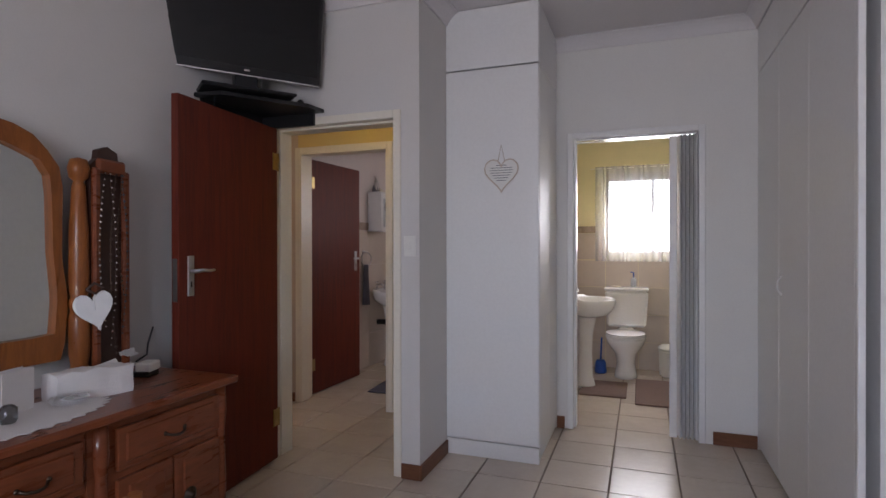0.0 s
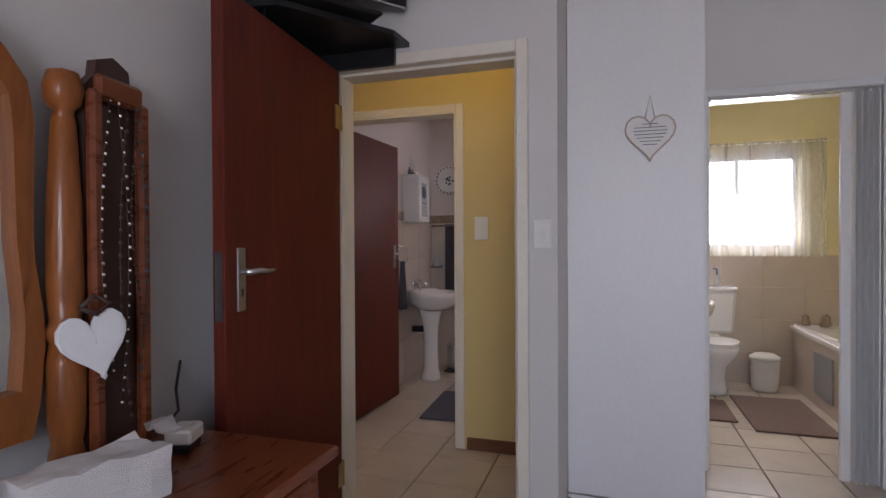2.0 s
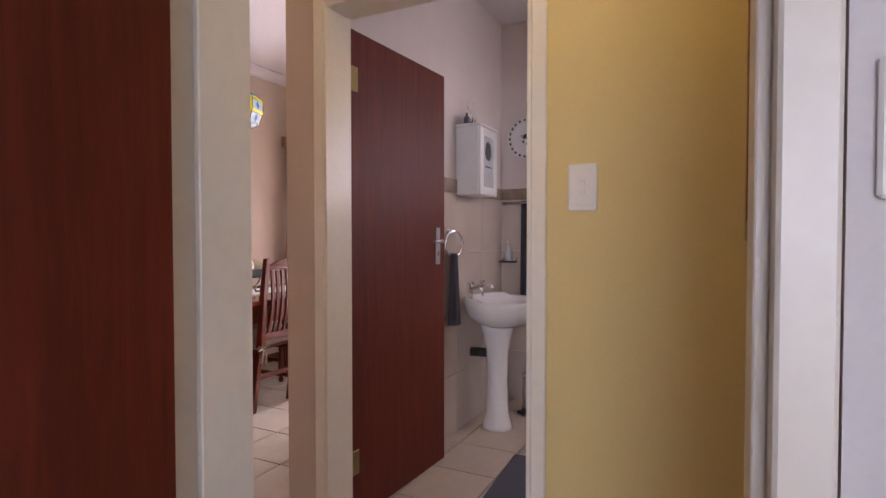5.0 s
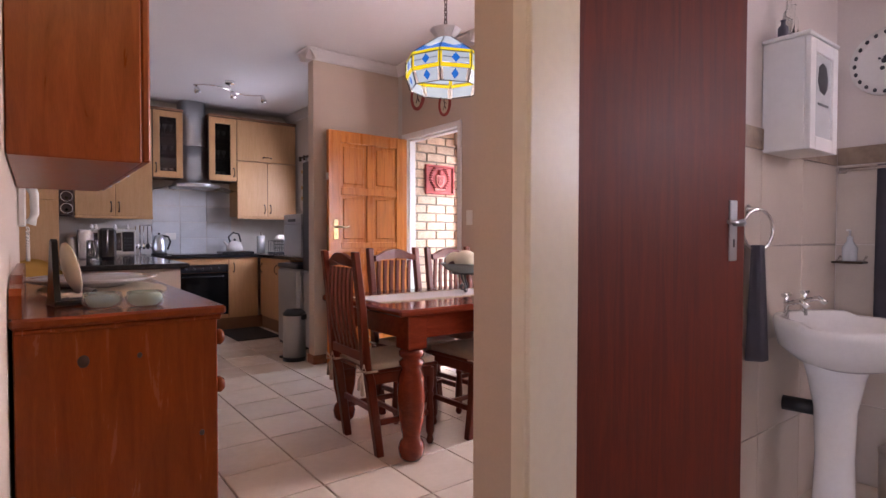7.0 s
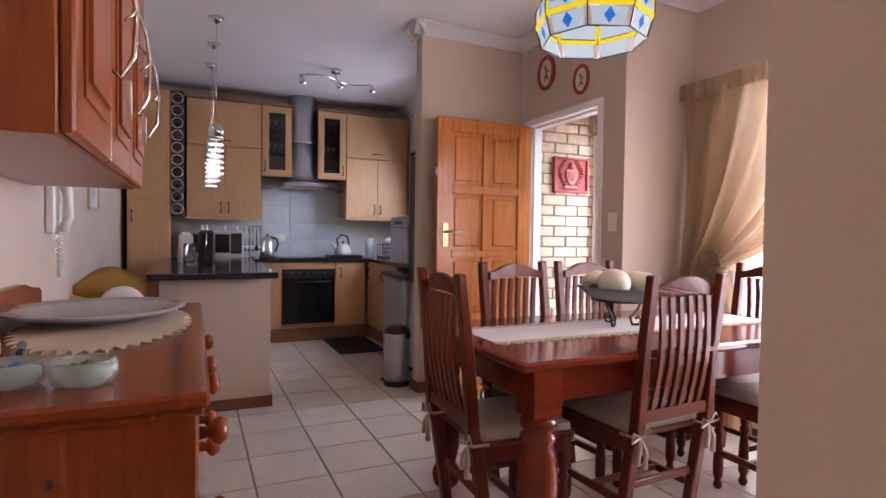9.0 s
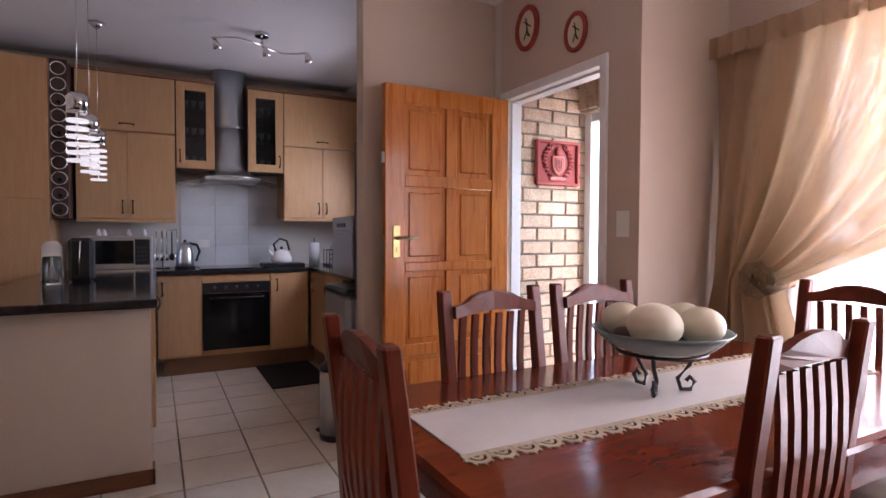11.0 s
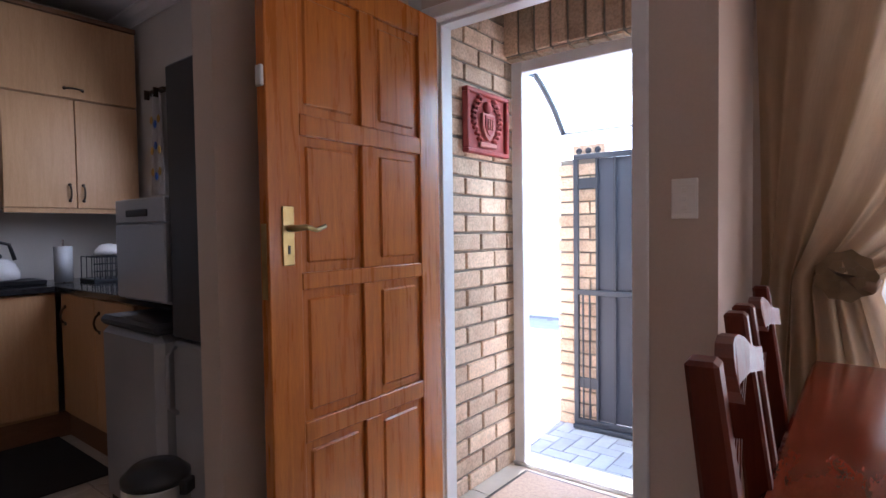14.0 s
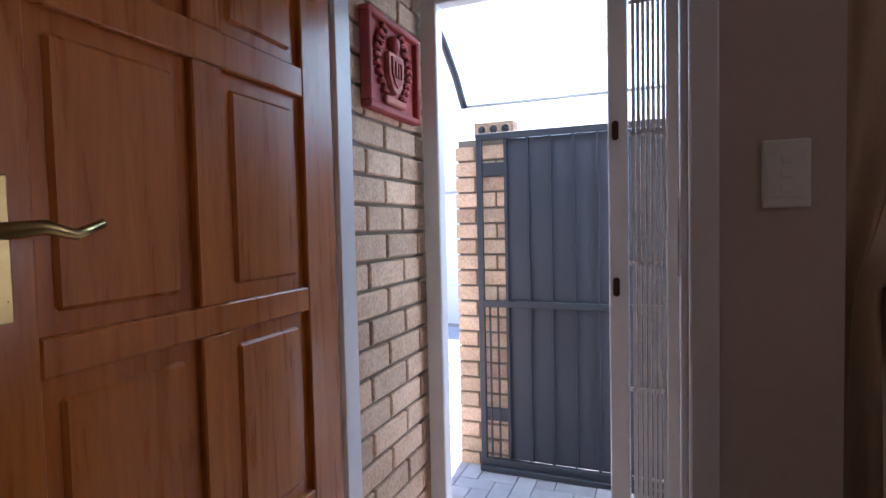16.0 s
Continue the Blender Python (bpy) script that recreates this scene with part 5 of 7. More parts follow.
for y, z, r in ((-0.14, 0.43, 0.019), (0.02, 0.80, 0.008), (-0.11, 0.80, 0.017), (-0.235, 0.36, 0.012), (0.18, 0.55, 0.009), (-0.19, 0.14, 0.010)):
    bm = lathe([(r, 0), (r * 0.9, 0.0015), (0, 0.0016)], 12)
    bm.transform(pose(0.59, y, z, 0, 90, 0) @ Matrix.Diagonal((1.0, 0.8, 1, 1)))
    part("knot", bm, WOOD_DARK, side, "dark pine knot")

SB = 0.925
lace("lace_cloth", "cream crocheted lace cloth on the sideboard", -3.38, 3.745, SB + 0.0005, 0.41, 0.21, CLOTH_CREAM, True, 44, 0, 0.022)
plate = thing("glass_platter", "large pale frosted glass platter on the lace cloth", "platter", -3.44, 3.71, SB + 0.004)
part("platter", lathe([(0.09, 0), (0.12, 0.006), (0.20, 0.026), (0.228, 0.036), (0.225, 0.041), (0.19, 0.033), (0.11, 0.014), (0, 0.012)], 40), FROSTED, plate)
for x, y, m in ((-2.735, 3.685, TURQUOISE), (-2.715, 3.79, GREEN_BEAD)):
    t = thing("glass_candle_holder", "round clear glass tealight holder with " + ("blue" if m is TURQUOISE else "green") + " beads", "candle holder", x, y, SB, group="tealight holders")
    part("glass", lathe([(0.036, 0), (0.046, 0.006), (0.052, 0.022), (0.048, 0.040), (0.044, 0.041), (0.047, 0.022), (0.041, 0.010), (0, 0.007)], 24), TINT_GLASS, t)
    part("rim", tube([(0.046 * math.cos(2 * math.pi * k / 24), 0.046 * math.sin(2 * math.pi * k / 24), 0.041) for k in range(24)], 0.0022, 6, None, True), TINT_GLASS, t, "thick glass rim")
    random.seed(3)
    bm = bmesh.new()
    for k in range(12):
        a, r = random.uniform(0, 6.28), random.uniform(0.004, 0.028)
        ball(bm, (r * math.cos(a), r * math.sin(a), 0.016 + 0.016 * random.random()), 0.0075, seg=6)
    part("beads", bm, m, t, "coloured glass beads")
easel = thing("plate_easel", "black wooden easel holding a cream plate", "easel", -2.86, 3.575, SB, -78)
part("upright", slab([(-0.045, 0), (0.045, 0), (0.03, 0.06), (0.014, 0.188), (0.004, 0.195), (-0.006, 0.188), (-0.03, 0.06)], -0.008, 0.008, 'x'), BLACK, easel)
part("foot", boxes((-0.095, 0.01, -0.05, 0.05, 0.0, 0.016), (-0.10, -0.085, -0.05, 0.05, 0.016, 0.045), bevel=0.005), BLACK, easel)
bm = lathe([(0.0, 0), (0.05, 0.004), (0.078, 0.014), (0.078, 0.019), (0.05, 0.012), (0, 0.009)], 28)
bm.transform(pose(-0.028, 0, 0.105, 0, -78, 0))
part("plate", bm, CANDLE, easel, "cream ceramic plate")

cab = thing("wall_cabinet", "orange pine wall cabinet with arched panel doors and curled handles", "wall cabinet", -3.218, 3.475, 1.33)
part("body", boxes((-0.598, 0.598, 0.002, 0.298, 0.0, 0.95), bevel=0.004), SIDE_WOOD, cab)
part("cornice", boxes((-0.62, 0.62, 0.002, 0.345, 0.95, 0.985), bevel=0.008), SIDE_WOOD, cab)
for k in range(3):
    x0 = -0.596 + 0.3985 * k
    bm = boxes((x0, x0 + 0.394, 0.299, 0.320, 0.004, 0.944), bevel=0.005)
    pan = [(x0 + 0.065, 0.075), (x0 + 0.329, 0.075), (x0 + 0.329, 0.76), (x0 + 0.29, 0.80), (x0 + 0.197, 0.86), (x0 + 0.104, 0.80), (x0 + 0.065, 0.76)]
    slab(pan, 0.320, 0.324, 'y', bm)
    cx, cz = x0 + 0.197, 0.44
    slab([(cx + (a - cx) * 0.82, cz + (b - cz) * 0.92) for a, b in pan], 0.324, 0.331, 'y', bm)
    d = part("door", bm, SIDE_WOOD, cab)
    hx = x0 + 0.035
    hd = part("handle", tube([(hx, 0.321, 0.20), (hx, 0.345, 0.18), (hx, 0.366, 0.23), (hx, 0.372, 0.32), (hx, 0.362, 0.41), (hx, 0.342, 0.46), (hx, 0.321, 0.47)], 0.006, 6), CHROME, d, "curled metal handle")
    part("handle_curl", tube([(hx + 0.012 * math.cos(a), 0.350 + 0.022 * math.sin(a), 0.30 + 0.022 * a) for a in (0.6 * q for q in range(11))], 0.0035, 6), CHROME, hd)
    if k:
        part("hanging_tag", slab([(hx - 0.022, 0.13), (hx, 0.095), (hx + 0.022, 0.13), (hx + 0.016, 0.175), (hx - 0.016, 0.175)], 0.352, 0.362, 'y'), CLOTH_CREAM, hd, "small cloth heart tag on a ribbon")
phone = thing("intercom_phone", "white wall intercom handset with a coiled cord", "telephone", -4.03, 3.476, 1.20)
part("base", boxes((-0.05, 0.05, 0, 0.03, -0.03, 0.17), bevel=0.006), PLASTIC, phone)
bm = tube([(0, 0.045, 0.16), (0, 0.06, 0.12), (0, 0.062, 0.03), (0, 0.045, -0.02)], [0.022, 0.018, 0.018, 0.024], 10)
part("handset", bm, PLASTIC, phone)
cord = []
for k in range(200):
    u = k / 199
    a = math.pi * u
    cord.append((0.022 * math.cos(a) + 0.006 * math.cos(k * 1.1), 0.035 + 0.006 * math.sin(k * 1.1), -0.03 - 0.155 * math.sin(a) ** 0.7))
part("cord", tube(cord, 0.0026, 5), PLASTIC, phone, "white coiled cord")
pic = thing("small_picture", "small pale framed picture on the taupe wall", "picture", -6.05, 3.324, 1.45)
part("frame", boxes((-0.20, -0.18, 0, 0.015, -0.13, 0.13), (0.18, 0.20, 0, 0.015, -0.13, 0.13), (-0.18, 0.18, 0, 0.015, 0.11, 0.13), (-0.18, 0.18, 0, 0.015, -0.13, -0.11)), CLOTH_CREAM, pic)
part("print", boxes((-0.18, 0.18, 0, 0.006, -0.11, 0.11)), CLOTH_WHITE, pic)
part("motif", slab([(0.07 * math.cos(k * 0.39), 0.05 * math.sin(k * 0.39)) for k in range(16)], 0.006, 0.008, 'y'), WALL_DINING, pic, "grey printed motif")

arm = thing("armchair", "mustard yellow upholstered armchair with rounded back", "armchair", -5.02, 3.56, 0)
part("seat", boxes((-0.30, 0.27, -0.22, 0.13, 0.18, 0.50), bevel=0.05), YELLOW_CLOTH, arm)
part("backrest", sheet(lambda u, v: (-0.30 + 0.06 * v + 0.05 * math.sin(math.pi * v) * math.sin(math.pi * u), -0.22 + 0.37 * u, 0.42 + 0.56 * v * (0.80 + 0.20 * math.sin(math.pi * u))), 14, 12, 0.10), YELLOW_CLOTH, arm)
part("armrest", boxes((-0.30, 0.27, -0.23, -0.09, 0.50, 0.70), bevel=0.05), YELLOW_CLOTH, arm)
for x in (-0.25, 0.22):
    for y in (-0.18, 0.09):
        part("leg", lathe([(0.02, 0), (0.028, 0.18)], 10, (x, y, 0)), SIDE_WOOD, arm)
cush = thing("cushion", "white patterned cushion on the armchair", "cushion", -5.10, 3.60, 0.50)
part("cover", ball(bmesh.new(), (0, 0, 0.19), 0.07, 0.14, 0.19, 16), CLOTH_WHITE, cush)
drum = thing("bolster_cushion", "round brown bolster with a white end on the armchair arm", "cushion", -4.90, 3.415, 0.70)
bm = lathe([(0.0, 0), (0.07, 0.0), (0.078, 0.015), (0.078, 0.20), (0.07, 0.215), (0, 0.217)], 22)
bm.transform(pose(0.10, 0.02, 0.078, 0, -90, 25))
part("roll", bm, BEECH, drum)
bm = lathe([(0.0, 0), (0.070, 0.001), (0.066, 0.010), (0, 0.014)], 20)
bm.transform(pose(0.10, 0.02, 0.078, 0, 90, 25))
part("end_cap", bm, CLOTH_WHITE, drum, "white cloth end")

# small server table by the bathroom wall
server = thing("side_table", "small polished wooden side table with a lace doily", "side table", -2.28, 5.78, 0)
part("top", boxes((-0.31, 0.31, -0.34, 0.34, 0.695, 0.72), bevel=0.006), TABLE_WOOD, server)
part("body", boxes((-0.27, 0.29, -0.30, 0.30, 0.12, 0.695), bevel=0.004), TABLE_WOOD, server)
for x in (-0.24, 0.26):
    for y in (-0.27, 0.27):
        part("foot", lathe([(0.025, 0), (0.032, 0.06), (0.025, 0.12)], 12, (x, y, 0)), TABLE_WOOD, server)
lace("lace_doily", "white crocheted doily on the side table", -2.26, 5.78, 0.7205, 0.22, 0.24, CLOTH_CREAM, True, 30)
hp = thing("hall_picture", "picture in a yellow wooden frame at the end of the hall", "picture", -0.353, 4.02, 1.55)
part("frame", boxes((-0.02, 0, -0.30, -0.25, -0.36, 0.55), (-0.02, 0, 0.25, 0.30, -0.36, 0.55), (-0.02, 0, -0.25, 0.25, -0.36, -0.31), (-0.02, 0, -0.25, 0.25, 0.50, 0.55), bevel=0.003), MIRROR_WOOD, hp)
part("print", boxes((-0.01, 0, -0.25, 0.25, -0.31, 0.50)), CLOTH_CREAM, hp)


# ---- kitchen ----
def pull(parent, x, y, z, axis='z', out=(0.028, 0, 0)):
    return part("handle", handle_bow(bmesh.new(), (x, y, z), axis, 0.10, out, 0.006), BRONZE, parent, "dark bronze bow handle")


KX = -7.85


def wall_unit(name, label, y0, y1, z0, z1, doors, glassy=False, grip=None):
    t = thing(name, label, "kitchen cabinet", KX, y0, z0)
    w, h = y1 - y0, z1 - z0
    part("body", boxes((-0.345, -0.02, 0.002, w - 0.002, 0, h)) if not glassy else boxes((-0.345, -0.335, 0.002, w - 0.002, 0, h), (-0.335, -0.02, 0.002, 0.018, 0, h), (-0.335, -0.02, w - 0.018, w - 0.002, 0, h), (-0.335, -0.02, 0.018, w - 0.018, 0, 0.018), (-0.335, -0.02, 0.018, w - 0.018, h - 0.018, h), (-0.33, -0.04, 0.018, w - 0.018, h * 0.35, h * 0.35 + 0.012), (-0.33, -0.04, 0.018, w - 0.018, h * 0.67, h * 0.67 + 0.012)), BEECH if not glassy else WOOD_DARK, t)
    for k in range(doors):
        a, b = w * k / doors + 0.003, w * (k + 1) / doors - 0.003
        if glassy:
            bm = boxes((-0.02, 0, a, a + 0.07, 0.003, h - 0.003), (-0.02, 0, b - 0.07, b, 0.003, h - 0.003), (-0.02, 0, a + 0.07, b - 0.07, 0.003, 0.075), (-0.02, 0, a + 0.07, b - 0.07, h - 0.075, h - 0.003), bevel=0.002)
            d = part("door", bm, BEECH, t)
            part("pane", boxes((-0.013, -0.008, a + 0.065, b - 0.065, 0.07, h - 0.07)), GLASS_DARK, d, "dark glass pane")
            random.seed(int(y0 * 100))
            for j in range(3):
                for i in range(3):
                    part("glassware", lathe([(0.022, 0), (0.004, 0.01), (0.004, 0.05), (0.024, 0.07), (0.026, 0.11), (0, 0.112)], 10, (-0.18, 0.09 + 0.065 * i, (0.02, h * 0.35 + 0.013, h * 0.67 + 0.013)[j])), PORCELAIN, t, "drinking glass")
        else:
            d = part("door", boxes((-0.02, 0, a, b, 0.003, h - 0.003), bevel=0.002), BEECH, t)
        if grip == 'flap':
            pull(d, 0.0, (a + b) / 2, 0.06, 'y')
        elif glassy:
            pull(d, 0.0, a + 0.03 if y0 < 5 else b - 0.03, 0.11)
        else:
            pull(d, 0.0, b - 0.035 if k == 0 else a + 0.035, 0.10)
    return t


wall_unit("wall_cupboard", "pale beech wall cupboard with two doors", 3.888, 4.628, 1.345, 2.085, 2)
wall_unit("flap_cupboard", "pale beech top cupboard with one lift-up door", 3.888, 4.628, 2.09, 2.57, 1, grip='flap')
wall_unit("glass_cupboard", "beech wall cupboard with a glazed door full of glasses", 4.632, 4.952, 1.80, 2.57, 1, True)
wall_unit("glass_cupboard", "beech wall cupboard with a glazed door full of glasses", 5.236, 5.562, 1.80, 2.57, 1, True)
wall_unit("wall_cupboard", "pale beech wall cupboard with two doors", 5.566, 6.325, 1.37, 2.06, 2)
wall_unit("flap_cupboard", "pale beech top cupboard with one lift-up door", 5.566, 6.325, 2.065, 2.57, 1, grip='flap')
pel = thing("cupboard_pelmet", "beech light pelmet and dark top strip of the wall cupboards", "pelmet", KX, 0, 0)
part("light_rail", boxes((-0.02, 0.006, 3.888, 4.628, 1.315, 1.343), bevel=0.002), BEECH, pel)
part("light_rail", boxes((-0.02, 0.006, 5.566, 6.325, 1.34, 1.368), bevel=0.002), BEECH, pel)
for y0, y1 in ((3.48, 4.952), (5.236, 6.325)):
    part("top_strip", boxes((-0.345, 0.012, y0, y1, 2.572, 2.60)), BEECH_DARK, pel, "dark brown top strip")

pantry = thing("pantry_cupboard", "tall pale beech pantry cupboard", "kitchen cabinet", -7.62, 3.375, 0)
part("body", boxes((-0.56, -0.02, 0, 0.37, 0.0, 2.57)), BEECH, pantry)
d = part("door", boxes((-0.02, 0, 0.003, 0.367, 0.10, 1.48), bevel=0.002), BEECH, pantry)
pull(d, 0, 0.04, 1.33)
part("top_door", boxes((-0.02, 0, 0.003, 0.367, 1.486, 2.565), bevel=0.002), BEECH, pantry)
rack = thing("wine_rack", "tall narrow wine rack of chromed rings", "wine rack", -7.62, 3.752, 0.92)
part("back", boxes((-0.5, -0.02, 0.0, 0.115, 0.42, 1.65)), WOOD_DARK, rack)
for k in range(10):
    z = 0.485 + 0.121 * k
    part("ring", tube([(0.0, 0.058 + 0.05 * math.cos(2 * math.pi * j / 18), z + 0.05 * math.sin(2 * math.pi * j / 18)) for j in range(18)], 0.006, 6, None, True), CHROME, rack)
    if k in (0, 1, 2, 5, 7):
        bm = lathe([(0.014, 0), (0.015, 0.08), (0.036, 0.14), (0.037, 0.28), (0, 0.285)], 12)
        bm.transform(pose(-0.01, 0.058, z - 0.012, 0, -90, 0))
        part("bottle", bm, BLACK_GLASS, rack, "dark wine bottle")

hood = thing("extractor_hood", "stainless steel chimney hood with a curved glass canopy", "extractor hood", -8.2, 5.095, 1.68)


def chimney(w, d, z0, z1, flare=0.0):
    """A round-fronted steel duct; flare widens its foot."""
    bm = bmesh.new()
    rings = []
    n = 14
    for v in (0, 0.05, 0.12, 0.22, 0.36, 1.0):
        k = 1 + flare * (1 - min(1, v / 0.36)) ** 2.2
        row = [(0.0, -w * k)] + [(d * 0.72 * k + d * 0.28 * k * math.sin(math.pi * q / n), -w * k * math.cos(math.pi * q / n)) for q in range(n + 1)] + [(0.0, w * k)]
        rings.append([bm.verts.new((a, b, z0 + (z1 - z0) * v)) for a, b in row])
    for a, b in zip(rings, rings[1:]):
        for q in range(len(a)):
            f = bm.faces.new((a[q], a[(q + 1) % len(a)], b[(q + 1) % len(a)], b[q]))
            f.smooth = 0 < q < len(a) - 2
    bm.faces.new(list(reversed(rings[0])))
    bm.faces.new(rings[-1])
    return bm


part("lower_chimney", chimney(0.150, 0.30, 0.055, 0.52, 0.42), STEEL, hood)
part("upper_chimney", chimney(0.139, 0.285, 0.52, CEIL - 1.68 - 0.003), STEEL, hood)
part("base", boxes((0.0, 0.44, -0.24, 0.24, 0.018, 0.055), bevel=0.008), STEEL, hood)
part("canopy", sheet(lambda u, v: (0.02 + 0.48 * v * (0.8 + 0.2 * math.sin(math.pi * u)), (u - 0.5) * 0.89, 0.050 - 0.060 * (2 * u - 1) ** 2), 24, 6, 0.008), GLASS_DARK, hood, "curved smoked glass")

# counters
ct = thing("worktop", "black granite worktop round the kitchen", "worktop", 0, 0, 0)
part("back_run", boxes((-8.2, -7.58, 3.80, 5.732, 0.87, 0.905), (-8.2, -7.58, 5.732, 6.355, 0.87, 0.905), bevel=0.004), GRANITE, ct)
part("side_run", boxes((-7.578, -5.99, 5.735, 6.355, 0.87, 0.905), bevel=0.004), GRANITE, ct)
part("peninsula", boxes((-7.578, -5.31, 3.70, 4.465, 0.885, 0.925), bevel=0.006), GRANITE, ct)
base = thing("kitchen_peninsula", "beige plastered peninsula end with a wooden skirting", "kitchen island", -5.47, 4.095, 0)
part("wall", boxes((-1.9, 0.0, -0.335, 0.34, 0.0, 0.884)), WALL_DINING, base)
part("skirting", boxes((0.0, 0.012, -0.335, 0.352, 0.001, 0.075), (-0.1, 0.012, 0.341, 0.353, 0.001, 0.075)), BASEBOARD, base)
isl = thing("peninsula_cupboard", "pale beech cupboard unit on the inner side of the peninsula", "kitchen cabinet", -6.7, 4.437, 0)
for k in range(2):
    d = part("door", boxes((-0.45 + 0.6 * k, 0.14 + 0.6 * k, 0.0, 0.018, 0.12, 0.87), bevel=0.002), BEECH, isl)
    pull(d, 0.09 + 0.6 * k if k == 0 else -0.40 + 0.6 * k, 0.018, 0.76, 'z', (0, 0.028, 0))


def base_unit(name, label, y0, y1, z0, z1, hy):
    t = thing(name, label, "kitchen cabinet", -7.6, y0, 0)
    w = y1 - y0
    part("body", boxes((-0.58, -0.02, 0.001, w - 0.001, 0.15, 0.868)), BEECH, t)
    d = part("door", boxes((-0.02, 0, 0.003, w - 0.003, z0, z1), bevel=0.002), BEECH, t)
    if hy is not None:
        pull(d, 0, hy, 0.75)
    return t


base_unit("base_cupboard", "pale beech base cupboard", 4.47, 4.813, 0.17, 0.86, 0.04)
base_unit("base_cupboard", "pale beech base cupboard beside the oven", 5.388, 5.735, 0.17, 0.86, 0.06)
oven = thing("oven", "black built-in oven with a glass door", "oven", -7.6, 4.815, 0)
part("housing", boxes((-0.58, -0.02, 0.0, 0.57, 0.15, 0.868)), BEECH, oven)
part("top_rail", boxes((-0.02, 0, 0.002, 0.568, 0.795, 0.862)), BEECH, oven)
part("control_panel", boxes((-0.02, 0.006, 0.004, 0.566, 0.70, 0.79), bevel=0.003), BLACK, oven)
od = part("oven_door", boxes((-0.02, 0.008, 0.004, 0.566, 0.20, 0.695), bevel=0.004), BLACK_GLASS, oven)
part("handle", tube([(0.008, 0.06, 0.655), (0.035, 0.08, 0.655), (0.035, 0.49, 0.655), (0.008, 0.51, 0.655)], 0.007, 8), BLACK, od)
for k in range(5):
    bm = lathe([(0.014, 0), (0.012, 0.014), (0, 0.015)], 12)
    bm.transform(pose(0.006, 0.10 + 0.09 * k, 0.745, 0, 90, 0))
    part("dial", bm, DARK_GREY, oven)
side_u = thing("base_cupboard", "pale beech base cupboard on the side run", "kitchen cabinet", -7.58, 5.755, 0)
part("body", boxes((0.0, 0.98, 0.02, 0.58, 0.15, 0.868)), BEECH, side_u)
for k in range(2):
    d = part("door", boxes((0.003 + 0.49 * k, 0.487 + 0.49 * k, 0.0, 0.02, 0.17, 0.86), bevel=0.002), BEECH, side_u)
    pull(d, 0.07 + 0.49 * k, 0.0, 0.74, 'z', (0, -0.028, 0))
pl = thing("plinth", "brown wooden kitchen plinth", "plinth", 0, 0, 0)
part("back_plinth", boxes((-7.66, -7.645, 4.515, 5.80, 0.001, 0.15)), BEECH_DARK, pl)
part("side_plinth", boxes((-7.645, -6.58, 5.80, 5.815, 0.001, 0.15)), BEECH_DARK, pl)
hob = thing("hob", "black glass hob set on the worktop", "hob", -7.88, 5.10, 0.9055)
part("glass", boxes((-0.25, 0.25, -0.29, 0.29, 0, 0.008), bevel=0.003), BLACK_GLASS, hob)

micro = thing("microwave_oven", "silver microwave oven with a dark window", "microwave", -7.93, 4.18, 0.905)
part("case", boxes((-0.20, 0.19, -0.26, 0.26, 0.01, 0.29), bevel=0.01), STEEL, micro)
part("window", boxes((0.19, 0.197, -0.235, 0.12, 0.06, 0.255), bevel=0.003), BLACK_GLASS, micro, "dark glass window")
part("control_panel", boxes((0.19, 0.196, 0.13, 0.24, 0.05, 0.265), bevel=0.003), BLACK, micro)
for k in range(12):
    part("button", boxes((0.196, 0.199, 0.145 + 0.028 * (k % 3), 0.165 + 0.028 * (k % 3), 0.08 + 0.035 * (k // 3), 0.10 + 0.035 * (k // 3))), DARK_GREY, micro)
for y, z in ((-0.1, 0.0), (0.08, 0.0), (-0.14, 0), (0.2, 0)):
    o = thing("china_figurine", "small white china figurine on the microwave", "ornament", -7.9, 4.18 + y, 1.195, group="china figurines")
    part("figurine", lathe([(0.016, 0), (0.022, 0.015), (0.018, 0.03), (0.012, 0.038), (0.015, 0.05), (0, 0.06)], 12), PORCELAIN, o)


def kettle(x, y, z, steel):
    t = thing("electric_kettle" if steel else "stove_kettle", "brushed steel electric kettle" if steel else "white enamel kettle with a black handle", "kettle", x, y, z)
    if steel:
        part("base", lathe([(0.085, 0), (0.085, 0.02), (0, 0.021)], 20), BLACK, t)
        part("body", lathe([(0.08, 0.021), (0.078, 0.06), (0.066, 0.15), (0.052, 0.21), (0.03, 0.23), (0, 0.235)], 24), STEEL, t)
        part("handle", tube([(-0.01, 0.03, 0.225), (-0.01, 0.10, 0.21), (-0.01, 0.12, 0.15), (-0.01, 0.09, 0.06)], 0.012, 8), BLACK, t)
        part("knob", ball(bmesh.new(), (0, 0, 0.245), 0.014), BLACK, t)
    else:
        part("body", lathe([(0.085, 0), (0.10, 0.01), (0.098, 0.05), (0.075, 0.10), (0.045, 0.125), (0, 0.13)], 24), PORCELAIN, t)
        part("spout", tube([(0.0, -0.08, 0.07), (0.0, -0.12, 0.11), (0.0, -0.13, 0.125)], [0.02, 0.014, 0.012], 8), PORCELAIN, t)
        part("handle", tube([(0, -0.055, 0.11), (0, -0.075, 0.18), (0, -0.02, 0.235), (0, 0.05, 0.215), (0, 0.075, 0.12)], 0.011, 8), BLACK, t)
        part("knob", ball(bmesh.new(), (0, 0, 0.145), 0.015), BLACK, t)
    return t


